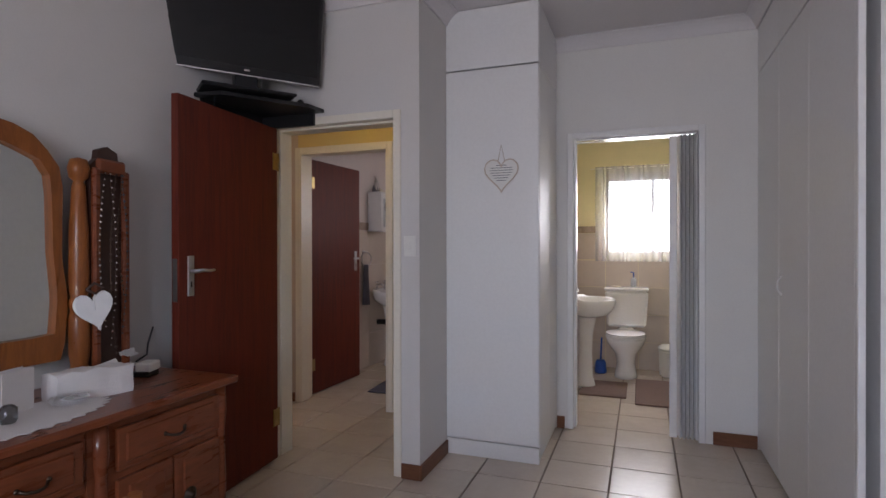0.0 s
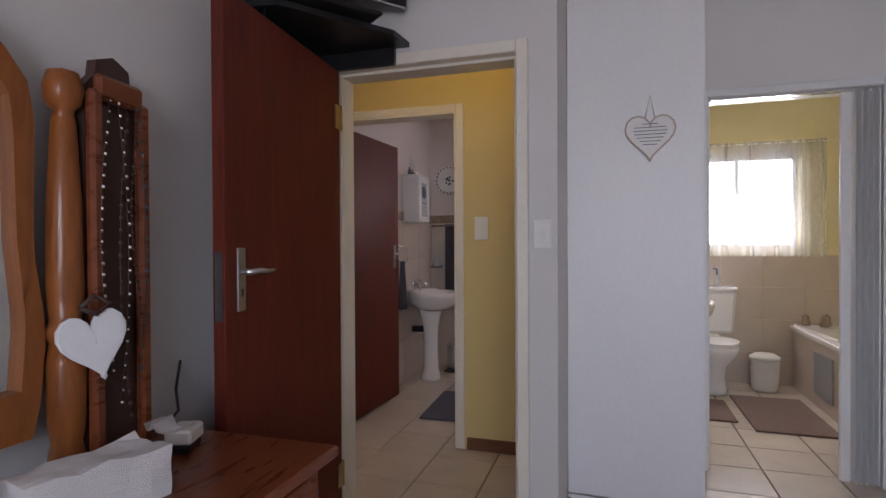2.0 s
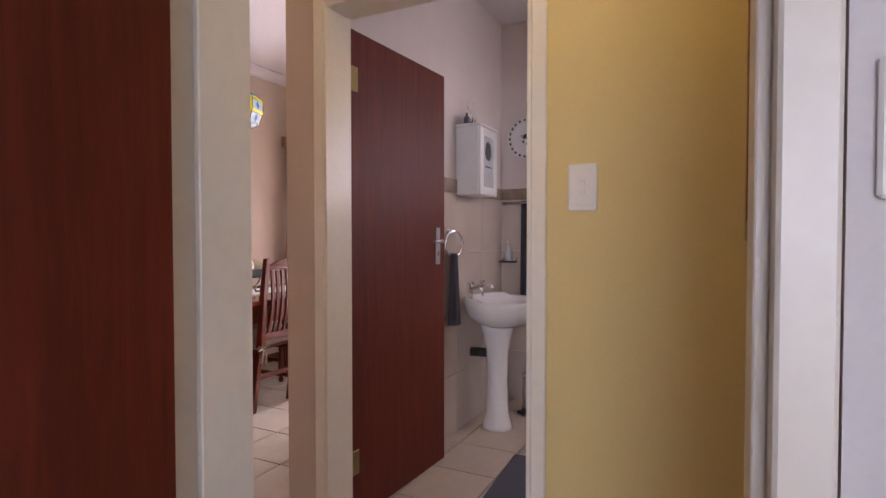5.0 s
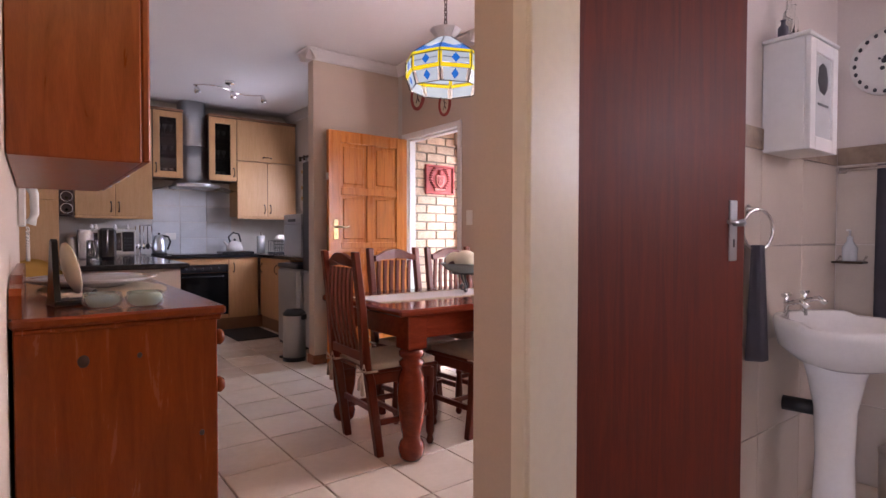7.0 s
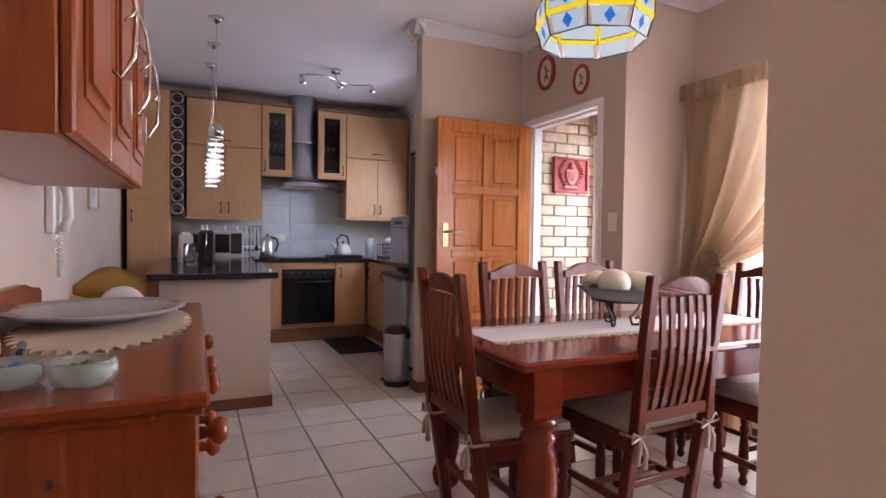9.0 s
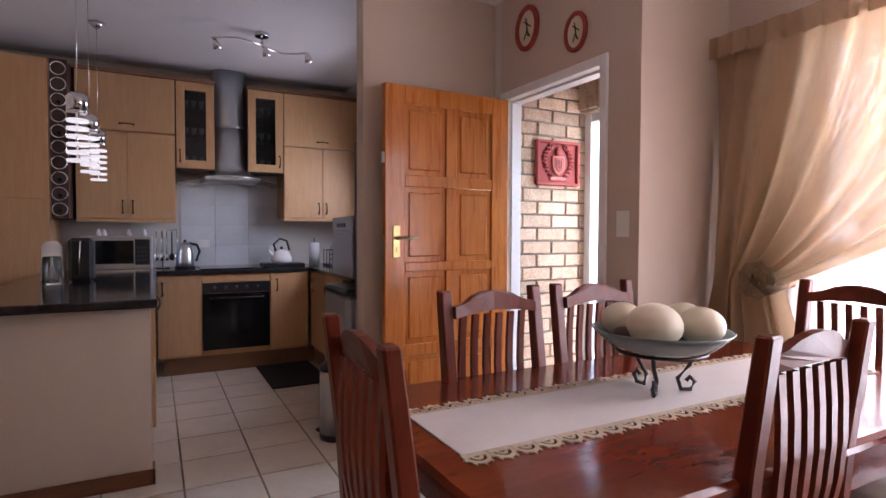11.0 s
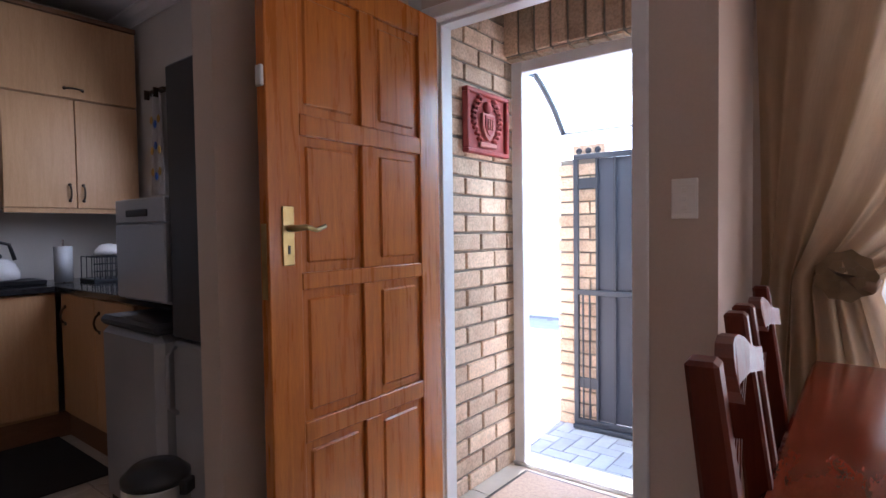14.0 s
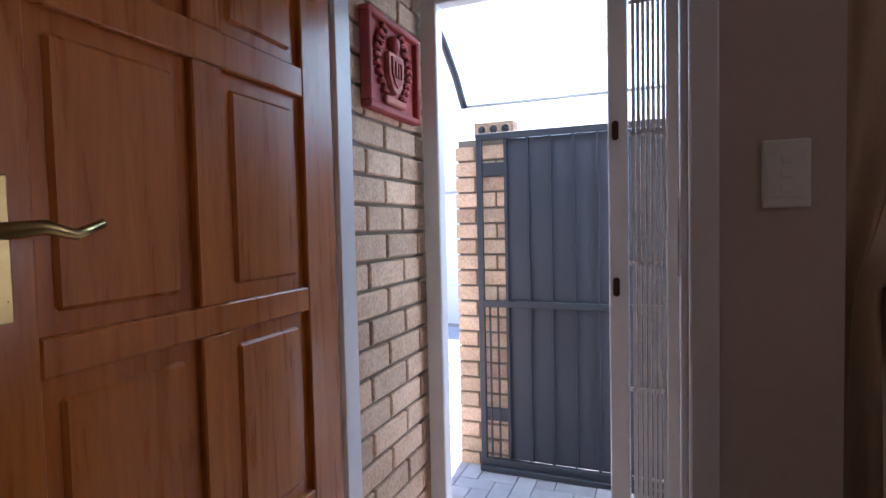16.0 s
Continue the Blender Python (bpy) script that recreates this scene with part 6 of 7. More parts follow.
kettle(-7.92, 4.70, 0.906, True)
kettle(-7.95, 5.56, 0.935, False)
tray = thing("drip_tray", "black tray with a cast grid under the kettle", "tray", -7.92, 5.56, 0.906)
part("tray", boxes((-0.14, 0.14, -0.19, 0.19, 0, 0.028), bevel=0.006), BLACK, tray)
ut = thing("utensil_stand", "steel kitchen utensils hanging on a stand", "utensils", -8.02, 4.52, 0.906)
part("stand", tube([(0, 0, 0), (0, 0, 0.34), (0, 0.12, 0.345)], 0.006, 6), CHROME, ut)
part("foot", lathe([(0.06, 0), (0.055, 0.012), (0, 0.014)], 16), CHROME, ut)
for k in range(5):
    y = -0.05 + 0.042 * k
    bm = tube([(0.02, y, 0.33), (0.022, y, 0.13)], 0.005, 6)
    ball(bm, (0.024, y, 0.10), 0.008, 0.022, 0.035, 10)
    part("utensil", bm, BLACK if k == 3 else CHROME, ut)
roll = thing("paper_towel_roll", "white patterned paper towel roll on a stand", "paper towel", -7.86, 5.86, 0.906)
part("roll", lathe([(0.05, 0.005), (0.05, 0.225), (0.012, 0.226), (0, 0.226)], 20), SPLASH_TILE, roll)
part("rod", tube([(0, 0, 0), (0, 0, 0.27)], 0.006, 6), CHROME, roll)
ao = thing("dish_rack", "dark wire dish rack holding a white bowl", "dish rack", -7.72, 6.07, 0.906)
part("tray", boxes((-0.12, 0.12, -0.13, 0.12, 0.0, 0.02), bevel=0.003), DARK_GREY, ao)
for q in range(9):
    y = -0.125 + 0.03 * q
    part("wire", tube([(0.112, y, 0.02), (0.112, y, 0.155), (-0.10, y, 0.16), (-0.105, y, 0.02)], 0.0032, 6), DARK_GREY, ao)
for z in (0.07, 0.115, 0.157):
    part("rail", tube([(0.112, -0.13, z), (0.112, 0.12, z)], 0.004, 6), DARK_GREY, ao)
part("bowl", lathe([(0.0, 0.0), (0.085, 0.005), (0.08, 0.03), (0.05, 0.065), (0, 0.075)], 20, (0, 0, 0.166)), PORCELAIN, ao, "white upturned bowl")
dw = thing("countertop_dishwasher", "silver countertop dishwasher standing on the worktop", "dishwasher", -6.16, 5.86, 0.906)
part("case", boxes((-0.31, 0.14, -0.20, 0.27, 0.01, 0.445), bevel=0.008), SILVER, dw)
part("door", boxes((-0.31, 0.14, -0.225, -0.20, 0.02, 0.335), bevel=0.006), SILVER, dw)
part("panel", boxes((-0.31, 0.14, -0.223, -0.20, 0.34, 0.44), bevel=0.005), SILVER, dw)
part("grip", boxes((-0.20, 0.00, -0.228, -0.222, 0.365, 0.395), bevel=0.004), DARK_GREY, dw)
wm = thing("washing_machine", "silver top-loading washing machine with a dark lid", "washing machine", -6.302, 5.895, 0)
part("case", boxes((-0.272, 0.272, -0.295, 0.29, 0.02, 0.80), bevel=0.03), SILVER, wm)
part("lid", boxes((-0.268, 0.268, -0.30, 0.285, 0.80, 0.845), bevel=0.016), DARK_GREY, wm, "dark grey lid")
part("foot", boxes((-0.27, 0.27, -0.27, 0.27, 0.0, 0.02)), BLACK, wm)
fr = thing("refrigerator", "tall graphite grey refrigerator", "refrigerator", -5.72, 5.95, 0)
part("case", boxes((-0.295, 0.215, -0.25, 0.36, 0.03, 1.85), bevel=0.012), DARK_GREY, fr)
part("lower_door", boxes((-0.295, 0.215, -0.30, -0.252, 0.04, 0.78), bevel=0.012), SILVER, fr)
part("upper_door", boxes((-0.295, 0.215, -0.30, -0.252, 0.79, 1.85), bevel=0.012), DARK_GREY, fr)
part("handle", tube([(-0.26, -0.30, 0.5), (-0.26, -0.335, 0.53), (-0.26, -0.335, 0.73), (-0.26, -0.30, 0.76)], 0.009, 8), SILVER, fr)
part("foot", boxes((-0.2, 0.2, -0.24, 0.34, 0.0, 0.03)), BLACK, fr)


def pedal_bin(x, y, r, h, rz, label):
    t = thing("pedal_bin", label, "pedal bin", x, y, 0, rz)
    part("body", lathe([(r, 0.02), (r, h * 0.86), (r * 0.98, h * 0.87), (0, h * 0.87)], 24), STEEL, t)
    part("base_ring", lathe([(r * 1.03, 0.0), (r * 1.03, 0.035), (r, 0.037), (0, 0.037)], 24), BLACK, t)
    part("lid", lathe([(r * 1.02, h * 0.875), (r * 1.02, h * 0.92), (r * 0.7, h * 0.985), (0, h)], 24), BLACK if h > 0.4 else STEEL, t)
    part("pedal", boxes((-0.03, 0.03, -r - 0.05, -r + 0.01, 0.01, 0.03), bevel=0.004), BLACK, t)
    part("hinge", boxes((-0.025, 0.025, r - 0.01, r + 0.02, h * 0.8, h * 0.9), bevel=0.004), BLACK, t)
    return t


pedal_bin(-5.66, 5.42, 0.10, 0.47, -60, "tall steel pedal bin with a black lid")
towel = thing("tea_towel", "white tea towel with yellow and blue fruit prints on hooks", "tea towel", -7.55, 6.335, 0)
part("cloth", sheet(lambda u, v: ((u - 0.5) * 0.22 * (0.55 + 0.45 * v), -0.015 + 0.012 * math.sin(u * 18), 2.12 - 0.66 * v), 20, 12, 0.003), CLOTH_WHITE, towel)
part("hook_bar", boxes((-0.14, 0.10, -0.02, 0.02, 2.13, 2.15), (-0.10, -0.085, -0.05, -0.02, 2.09, 2.15), (0.03, 0.045, -0.05, -0.02, 2.09, 2.15)), BRONZE, towel)
for k in range(9):
    x, z = -0.05 + 0.05 * (k % 3), 1.95 - 0.17 * (k // 3) - 0.03 * (k % 2)
    bm = ball(bmesh.new(), (x, -0.03, z), 0.022, 0.004, 0.028, 10)
    part("fruit_print", bm, BLUE if k % 3 == 1 else YELLOW_CLOTH, towel, "printed fruit")
mat = thing("kitchen_mat", "black rectangular kitchen floor mat", "mat", -7.275, 5.50, 0.001)
part("mat_surface", boxes((-0.435, 0.435, -0.238, 0.238, 0, 0.009), bevel=0.003), RUG_BLACK, mat)
cm = thing("coffee_machine", "black and clear coffee maker on the peninsula", "coffee machine", -6.55, 3.99, 0.925)
part("body", boxes((-0.08, 0.09, 0.0, 0.13, 0, 0.27), bevel=0.02), BLACK, cm)
part("tank", lathe([(0.055, 0), (0.06, 0.02), (0.055, 0.22), (0.03, 0.25), (0, 0.252)], 18, (0.0, -0.09, 0)), PORCELAIN, cm, "pale water jug")
part("strip", tube([(0.091, 0.05, 0.05), (0.098, 0.06, 0.15), (0.091, 0.065, 0.25)], 0.005, 6), CHROME, cm)
cj = thing("glass_jug", "clear glass jug beside the coffee maker", "jug", -6.32, 3.93, 0.925)
part("jug", lathe([(0.045, 0), (0.05, 0.01), (0.045, 0.16), (0.04, 0.165), (0.045, 0.02), (0, 0.012)], 18), GLASS, cj)
tm = thing("steel_flask", "steel flask beside the microwave", "flask", -7.9, 3.86, 0.906)
part("body", lathe([(0.06, 0), (0.065, 0.02), (0.05, 0.17), (0.045, 0.2), (0, 0.21)], 18), STEEL, tm)
sp = thing("splashback", "white tiled splashback behind the hob", "splashback", -8.2, 4.67, 0.905, kind="structure")
for j in range(4):
    for k in range(3):
        part("tile", boxes((0.0, 0.008, 0.003 + 0.307 * k, 0.304 + 0.307 * k, 0.003 + 0.195 * j, 0.193 + 0.195 * j), bevel=0.0015), SPLASH_TILE, sp)
so = thing("wall_socket", "white wall socket above the worktop", "socket", -8.198, 4.87, 1.12)
part("plate", boxes((0.010, 0.018, -0.06, 0.06, -0.04, 0.04), bevel=0.003), PLASTIC, so)

# track of spots
spots = thing("spot_light_bar", "chromed ceiling bar with three spot lights", "spot light", -6.80, 5.19, CEIL)
part("rose", lathe([(0.05, -0.03), (0.05, -0.002), (0, -0.001)], 16), CHROME, spots)
part("bar", tube([(0.10 * math.sin(k / 8 * 6.28), -0.35 + 0.70 * k / 8, -0.095) for k in range(9)], 0.008, 8), CHROME, spots)
part("stem", tube([(0, 0, -0.03), (0, 0, -0.095)], 0.01, 8), CHROME, spots)
for y in (-0.33, 0.02, 0.34):
    s = part("spot", lathe([(0.012, 0), (0.028, -0.04), (0.032, -0.075), (0.026, -0.075), (0, -0.06)], 14), CHROME, spots)
    s.matrix_basis = pose(0, y, -0.095, 18, 14, 0)
    part("bulb", lathe([(0.022, -0.068), (0, -0.066)], 12), PORCELAIN, s)

# three ring pendants over the peninsula
for k, x in enumerate((-5.94, -6.55, -7.15)):
    p = thing("ring_pendant", "lit pendant of stacked glass rings over the peninsula", "pendant lamp", x, 4.105, 0, group="ring pendants")
    part("canopy", lathe([(0.012, -0.045), (0.03, -0.03), (0.055, -0.004), (0, -0.002)], 16, (0, 0, CEIL)), CHROME, p)
    part("cord", tube([(0, 0, 1.95), (0, 0, CEIL - 0.04)], 0.0022, 5), CHROME, p)
    part("cup", lathe([(0.05, 1.87), (0.052, 1.945), (0.03, 1.965), (0, 1.966)], 18), CHROME, p, "chromed cup")
    for j in range(7):
        z = 1.855 - 0.042 * j
        r = 0.052
        part("glass_ring", lathe([(r * 0.75, 0), (r, 0.0), (r, 0.014), (r * 0.75, 0.014)], 20, (0.0, 0, z)), LAMP_RING if j > 0 else CHROME, p)
    part("rod", tube([(0.02, 0, 1.61), (0.02, 0, 1.88)], 0.004, 6), CHROME, p)


# ---- guest bathroom ----
def pedestal_basin(name, label, x, y, rz):
    """The basin's back lies on local x = 0 and it reaches along +x."""
    t = thing(name, label, "washbasin", x, y, 0, rz)
    bm = lathe([(0.115, 0), (0.105, 0.03), (0.082, 0.10), (0.074, 0.30), (0.082, 0.48), (0.11, 0.60), (0.13, 0.66)], 24)
    for v in bm.verts:
        v.co.x = v.co.x * 0.85 + 0.20
        v.co.y *= 0.85
    part("pedestal", bm, PORCELAIN, t)
    bm = bmesh.new()
    rows = []
    for s, z in ((0.45, 0.645), (0.75, 0.67), (0.93, 0.72), (1.0, 0.775), (1.0, 0.80), (0.97, 0.81), (0.90, 0.805), (0.82, 0.775), (0.6, 0.715), (0.2, 0.695)):
        ring = []
        for k in range(32):
            a = 2 * math.pi * k / 32
            px = 0.235 + 0.235 * s * max(-0.98, math.cos(a)) if s > 0.9 else 0.245 + 0.22 * s * math.cos(a)
            py = 0.275 * s * math.sin(a) * (1.0 if math.cos(a) < 0.2 else 1 - 0.12 * (math.cos(a) - 0.2))
            ring.append(bm.verts.new((px, py, z + (0.018 if s > 0.85 and math.cos(a) < -0.3 and z > 0.77 else 0))))
        rows.append(ring)
    for a, b in zip(rows, rows[1:]):
        for k in range(32):
            f = bm.faces.new((a[k], a[(k + 1) % 32], b[(k + 1) % 32], b[k]))
            f.smooth = True
    bm.faces.new(list(reversed(rows[0])))
    bm.faces.new(rows[-1])
    part("basin", bm, PORCELAIN, t)
    for q in (-0.09, 0.09):
        tap = part("tap", tube([(0.06, q, 0.81), (0.06, q, 0.87), (0.11, q, 0.885), (0.135, q, 0.865)], 0.011, 8), CHROME, t)
        part("tap_head", tube([(0.06, q - 0.03, 0.905), (0.06, q + 0.03, 0.905)], 0.008, 8), CHROME, tap)
        part("tap_spindle", tube([(0.06, q, 0.87), (0.06, q, 0.905)], 0.009, 8), CHROME, tap)
    part("waste_pipe", tube([(0.02, 0.0, 0.46), (0.15, 0.02, 0.46)], 0.03, 10), BLACK, t, "black waste trap")
    return t


pedestal_basin("washbasin", "white porcelain washbasin on a pedestal with chrome taps", -1.848, 5.95, 0)
med = thing("medicine_cabinet", "small white wall cabinet with a glazed door", "cabinet", -1.848, 5.765, 1.45)
part("body", boxes((0, 0.145, 0, 0.27, 0, 0.41), bevel=0.004), WHITE_GLOSS, med)
part("top", boxes((0, 0.165, -0.012, 0.282, 0.41, 0.425), bevel=0.004), WHITE_GLOSS, med)
d = part("door", boxes((0.146, 0.163, 0.0, 0.05, 0.0, 0.405), (0.146, 0.163, 0.22, 0.27, 0.0, 0.405), (0.146, 0.163, 0.05, 0.22, 0.0, 0.05), (0.146, 0.163, 0.05, 0.22, 0.355, 0.405), bevel=0.002), WHITE_GLOSS, med)
part("pane", boxes((0.150, 0.156, 0.045, 0.225, 0.045, 0.36)), SPLASH_TILE, d, "frosted glass pane")
part("etched_motif", slab([(0.135 + 0.05 * math.cos(k), 0.27 + 0.06 * math.sin(k)) for k in (0, 0.9, 1.7, 2.4, 3.4, 4.1, 5.0, 5.7)], 0.156, 0.158, 'x'), DARK_GREY, d, "dark etched motif")
part("etched_line", boxes((0.156, 0.158, 0.09, 0.19, 0.17, 0.178)), DARK_GREY, d)
for y, r, h, m in ((0.03, 0.018, 0.07, 2), (0.08, 0.02, 0.17, 0), (0.12, 0.018, 0.15, 0), (0.17, 0.025, 0.06, 1), (0.22, 0.02, 0.05, 1)):
    b = thing("toiletry_bottle", ("clear glass bottle", "cream ceramic jar", "lilac plastic tub")[m] + " on the bathroom cabinet", "bottle", -1.79, 5.765 + y, 1.875, group="bottles on the cabinet")
    part("bottle", lathe([(r, 0), (r, h * 0.6), (r * 0.45, h * 0.75), (r * 0.4, h * 0.93), (r * 0.55, h), (0, h)], 12), (GLASS, CANDLE, TOWEL)[m], b)
ringt = thing("towel_ring", "chrome towel ring holding a small grey lilac towel", "towel ring", -1.848, 5.52, 1.20)
part("mount", lathe([(0.022, 0), (0.02, 0.015), (0.009, 0.02), (0.009, 0.045), (0, 0.046)], 12), CHROME, ringt)
ringt.children[0].matrix_basis = pose(0, 0.12, 0.03, 0, 90, 0)
part("ring", tube([(0.045 + 0.02 * math.sin(a), 0.12 + 0.075 * math.sin(a), -0.045 + 0.075 * math.cos(a)) for a in (2 * math.pi * k / 24 for k in range(24))], 0.006, 8, None, True), CHROME, ringt)
part("towel", sheet(lambda u, v: (0.045 + 0.035 * math.cos(u * 6.3) * (0.5 + 0.5 * v), 0.12 + 0.05 * (0.6 + 0.4 * v) * math.sin(u * 6.3) + 0.008 * math.sin(u * 25), -0.10 - 0.42 * v), 24, 10, 0.006), TOWEL, ringt, "grey lilac hand towel")
rail = thing("towel_rail", "chrome towel rail with a large grey lilac towel", "towel rail", -1.48, 6.54, 1.435)
part("bar", tube([(-0.33, -0.06, 0), (0.40, -0.06, 0)], 0.009, 8), CHROME, rail)
for x in (-0.33, 0.40):
    part("bracket", tube([(x, 0, 0), (x, -0.065, 0)], 0.014, 8), CHROME, rail)
part("towel", sheet(lambda u, v: (-0.19 + 0.50 * u, -0.06 - 0.016 * math.cos(v * math.pi) * (1 if v < 0.5 else 1) + 0.006 * math.sin(u * 17), 0.014 - abs(v - 0.5) * -0.0 - (0.80 * (0.5 - v) * 2 if v < 0.5 else 0.62 * (v - 0.5) * 2)), 20, 30, 0.006), TOWEL, rail, "grey lilac bath towel")
for x, z, r in ((-1.64, 1.90, 0.15), (-1.33, 1.775, 0.15)):
    p = thing("wall_plate", "white china plate with a dark floral print on the wall", "plate", x, 6.545, z, group="wall plates")
    bm = lathe([(0.0, 0.004), (r * 0.6, 0.006), (r * 0.7, 0.014), (r, 0.026), (r, 0.03), (r * 0.68, 0.02), (0, 0.01)], 32)
    bm.transform(pose(0, 0, 0, 90, 0, 0))
    part("plate", bm, PORCELAIN, p)
    leaf = None
    for k in range(22):
        c = 2 * math.pi * k / 22
        if leaf is None:
            leaf = part("rim_leaf", ball(bmesh.new(), (0, 0, 0), r * 0.06, 0.003, r * 0.07, 6), DARK_GREY, p, "dark printed leaf")
            ob = leaf
        else:
            ob = new("rim_leaf", leaf.data)
            ob.parent = p
        ob.matrix_basis = pose(r * 0.88 * math.cos(c), -0.026, r * 0.88 * math.sin(c))
    random.seed(int(r * 1000))
    for k in range(16):
        ob = new("printed_flower", leaf.data)
        ob.parent = p
        ob.matrix_basis = pose(random.uniform(-0.38, 0.38) * r, -0.0125, random.uniform(-0.38, 0.33) * r) @ Matrix.Diagonal((1.5, 1, 1.2, 1))
soap = thing("soap_dispenser", "clear soap dispenser in a wall holder", "soap dispenser", -1.765, 6.53, 1.02)
part("holder", tube([(-0.05, 0, 0.02), (-0.05, -0.05, 0.0), (0.05, -0.05, 0.0), (0.05, 0, 0.02)], 0.006, 6), CHROME, soap)
part("dish", boxes((-0.06, 0.06, -0.09, -0.01, -0.01, 0.0), bevel=0.004), BRONZE, soap)
part("bottle", lathe([(0.028, 0), (0.03, 0.06), (0.012, 0.09), (0.012, 0.11), (0, 0.112)], 14, (0, -0.05, 0.001)), SPLASH_TILE, soap)
part("pump", tube([(0, -0.05, 0.11), (0, -0.05, 0.14), (0, -0.085, 0.14)], 0.005, 6), WHITE_GLOSS, soap)
pedal_bin(-1.52, 6.33, 0.085, 0.28, -30, "small polished steel pedal bin beside the basin")
bmat = thing("bath_mat", "blue grey bath mat on the bathroom floor", "mat", -1.08, 5.18, 0.001, 3)
part("mat_surface", boxes((-0.30, 0.32, -0.33, 0.40, 0, 0.014), bevel=0.005), RUG_GREY, bmat)


def window_unit(name, label, x0, x1, y, z0, z1, mullions=1, mat=None):
    t = thing(name, label, "window", (x0 + x1) / 2, y, z0, kind="structure")
    w, h = (x1 - x0) / 2, z1 - z0
    mat = mat or WHITE_METAL
    for a, b in ((-w, -w + 0.035), (w - 0.035, w), *(((2 * w * (k + 1) / (mullions + 1)) - w - 0.015, (2 * w * (k + 1) / (mullions + 1)) - w + 0.015) for k in range(mullions))):
        part("window_frame", boxes((a, b, -0.02, 0.02, 0, h), bevel=0.003), mat, t)
    for a, b in ((0, 0.035), (h - 0.09, h)):
        part("window_frame", boxes((-w + 0.035, w - 0.035, -0.018, 0.018, a, b), bevel=0.003), mat, t)
    p = part("pane", boxes((-w + 0.02, w - 0.02, -0.003, 0.003, 0.02, h - 0.02)), GLASS, t)
    p.visible_shadow = False
    part("window_sill", boxes((-w - 0.0, w + 0.0, -0.075, 0.0, -0.02, -0.002), bevel=0.003), WHITE_GLOSS, t)
    return t


# unseen window, added round the guest bathroom's fill light
window_unit("window_3", "unseen guest bathroom window added for the fill light", -0.6, 0.05, 6.63, 1.35, 2.1)
# added kitchen window, hidden from the camera, only there for the fill lamp
window_unit("window_4", "unseen kitchen window added to hold the fill light", -7.3, -6.5, 6.48, 1.4, 2.1)
window_unit("window_1", "ensuite window with a dark wooden frame behind a net curtain", 0.55, 1.5, 6.68, 1.2, 2.07, 1, WOOD_DARK)
bw = window_unit("window_5", "bedroom window", -0.8, 0.8, 0, 0.85, 2.15)
bw.matrix_basis = pose(0.6, -1.38, 0.85)
back = tagged(finish("backdrop_2", boxes((0.0, 2.2, 7.4, 7.42, 0.6, 2.7)), DAYLIGHT), "bright daylight beyond the ensuite window", "backdrop", "", "structure")

# ---- ensuite ----
pedestal_basin("washbasin", "white porcelain washbasin on a pedestal", 0.222, 5.72, 0)
wc = thing("toilet", "white porcelain toilet with a closed lid and cistern", "toilet", 0.765, 6.598, 0)
bm = boxes((-0.21, 0.21, -0.19, -0.01, 0.46, 0.83), bevel=0.025)
for v in bm.verts:
    v.co.x *= 0.90 + 0.12 * (v.co.z - 0.46) / 0.37
part("cistern", bm, PORCELAIN, wc)
part("cistern_lid", boxes((-0.218, 0.218, -0.20, -0.005, 0.83, 0.865), bevel=0.012), PORCELAIN, wc)
bm = bmesh.new()
rows = []
for cy, rx, ry, z in ((-0.36, 0.11, 0.15, 0), (-0.37, 0.10, 0.145, 0.05), (-0.38, 0.085, 0.13, 0.14), (-0.40, 0.10, 0.16, 0.24), (-0.42, 0.165, 0.215, 0.33), (-0.42, 0.185, 0.235, 0.385), (-0.42, 0.18, 0.23, 0.40)):
    rows.append([bm.verts.new((rx * math.cos(2 * math.pi * k / 28), cy + ry * math.sin(2 * math.pi * k / 28), z)) for k in range(28)])
for a, b in zip(rows, rows[1:]):
    for k in range(28):
        f = bm.faces.new((a[k], a[(k + 1) % 28], b[(k + 1) % 28], b[k]))
        f.smooth = True
bm.faces.new(list(reversed(rows[0])))
bm.faces.new(rows[-1])
part("bowl", bm, PORCELAIN, wc)
for nm, z0, z1, s in (("seat", 0.402, 0.42, 1.0), ("lid", 0.422, 0.442, 0.97)):
    part(nm, slab([(0.19 * s * math.cos(2 * math.pi * k / 28), -0.425 + 0.235 * s * math.sin(2 * math.pi * k / 28)) for k in range(28)], z0, z1, 'z'), PORCELAIN, wc)
part("neck", boxes((-0.09, 0.09, -0.24, -0.02, 0.2, 0.46), bevel=0.03), PORCELAIN, wc)
part("flush_button", lathe([(0.018, 0), (0.016, 0.006), (0, 0.007)], 14, (0, -0.1, 0.865)), CHROME, wc)
for x, r, h, m in ((0.07, 0.028, 0.10, SPLASH_TILE), (-0.1, 0.05, 0.012, CANDLE)):
    b = thing("soap_bottle", "pale hand soap bottle with a blue pump on the cistern" if h > 0.05 else "small dish on the cistern", "bottle", 0.765 + x, 6.50, 0.866)
    part("bottle", lathe([(r, 0), (r, h * 0.8), (r * 0.4, h), (0, h)], 14), m, b)
    if h > 0.05:
        part("pump", tube([(0, 0, h), (0, 0, h + 0.05), (-0.03, 0, h + 0.055)], 0.007, 6), BLUE, b, "blue pump")
brush = thing("toilet_brush", "blue toilet brush in a holder", "toilet brush", 0.52, 6.32, 0)
part("holder", lathe([(0.055, 0), (0.06, 0.02), (0.05, 0.11), (0.04, 0.13), (0, 0.131)], 16), BLUE, brush)
part("handle", tube([(0, 0, 0.13), (0.01, 0, 0.36)], 0.009, 6), BLUE, brush)
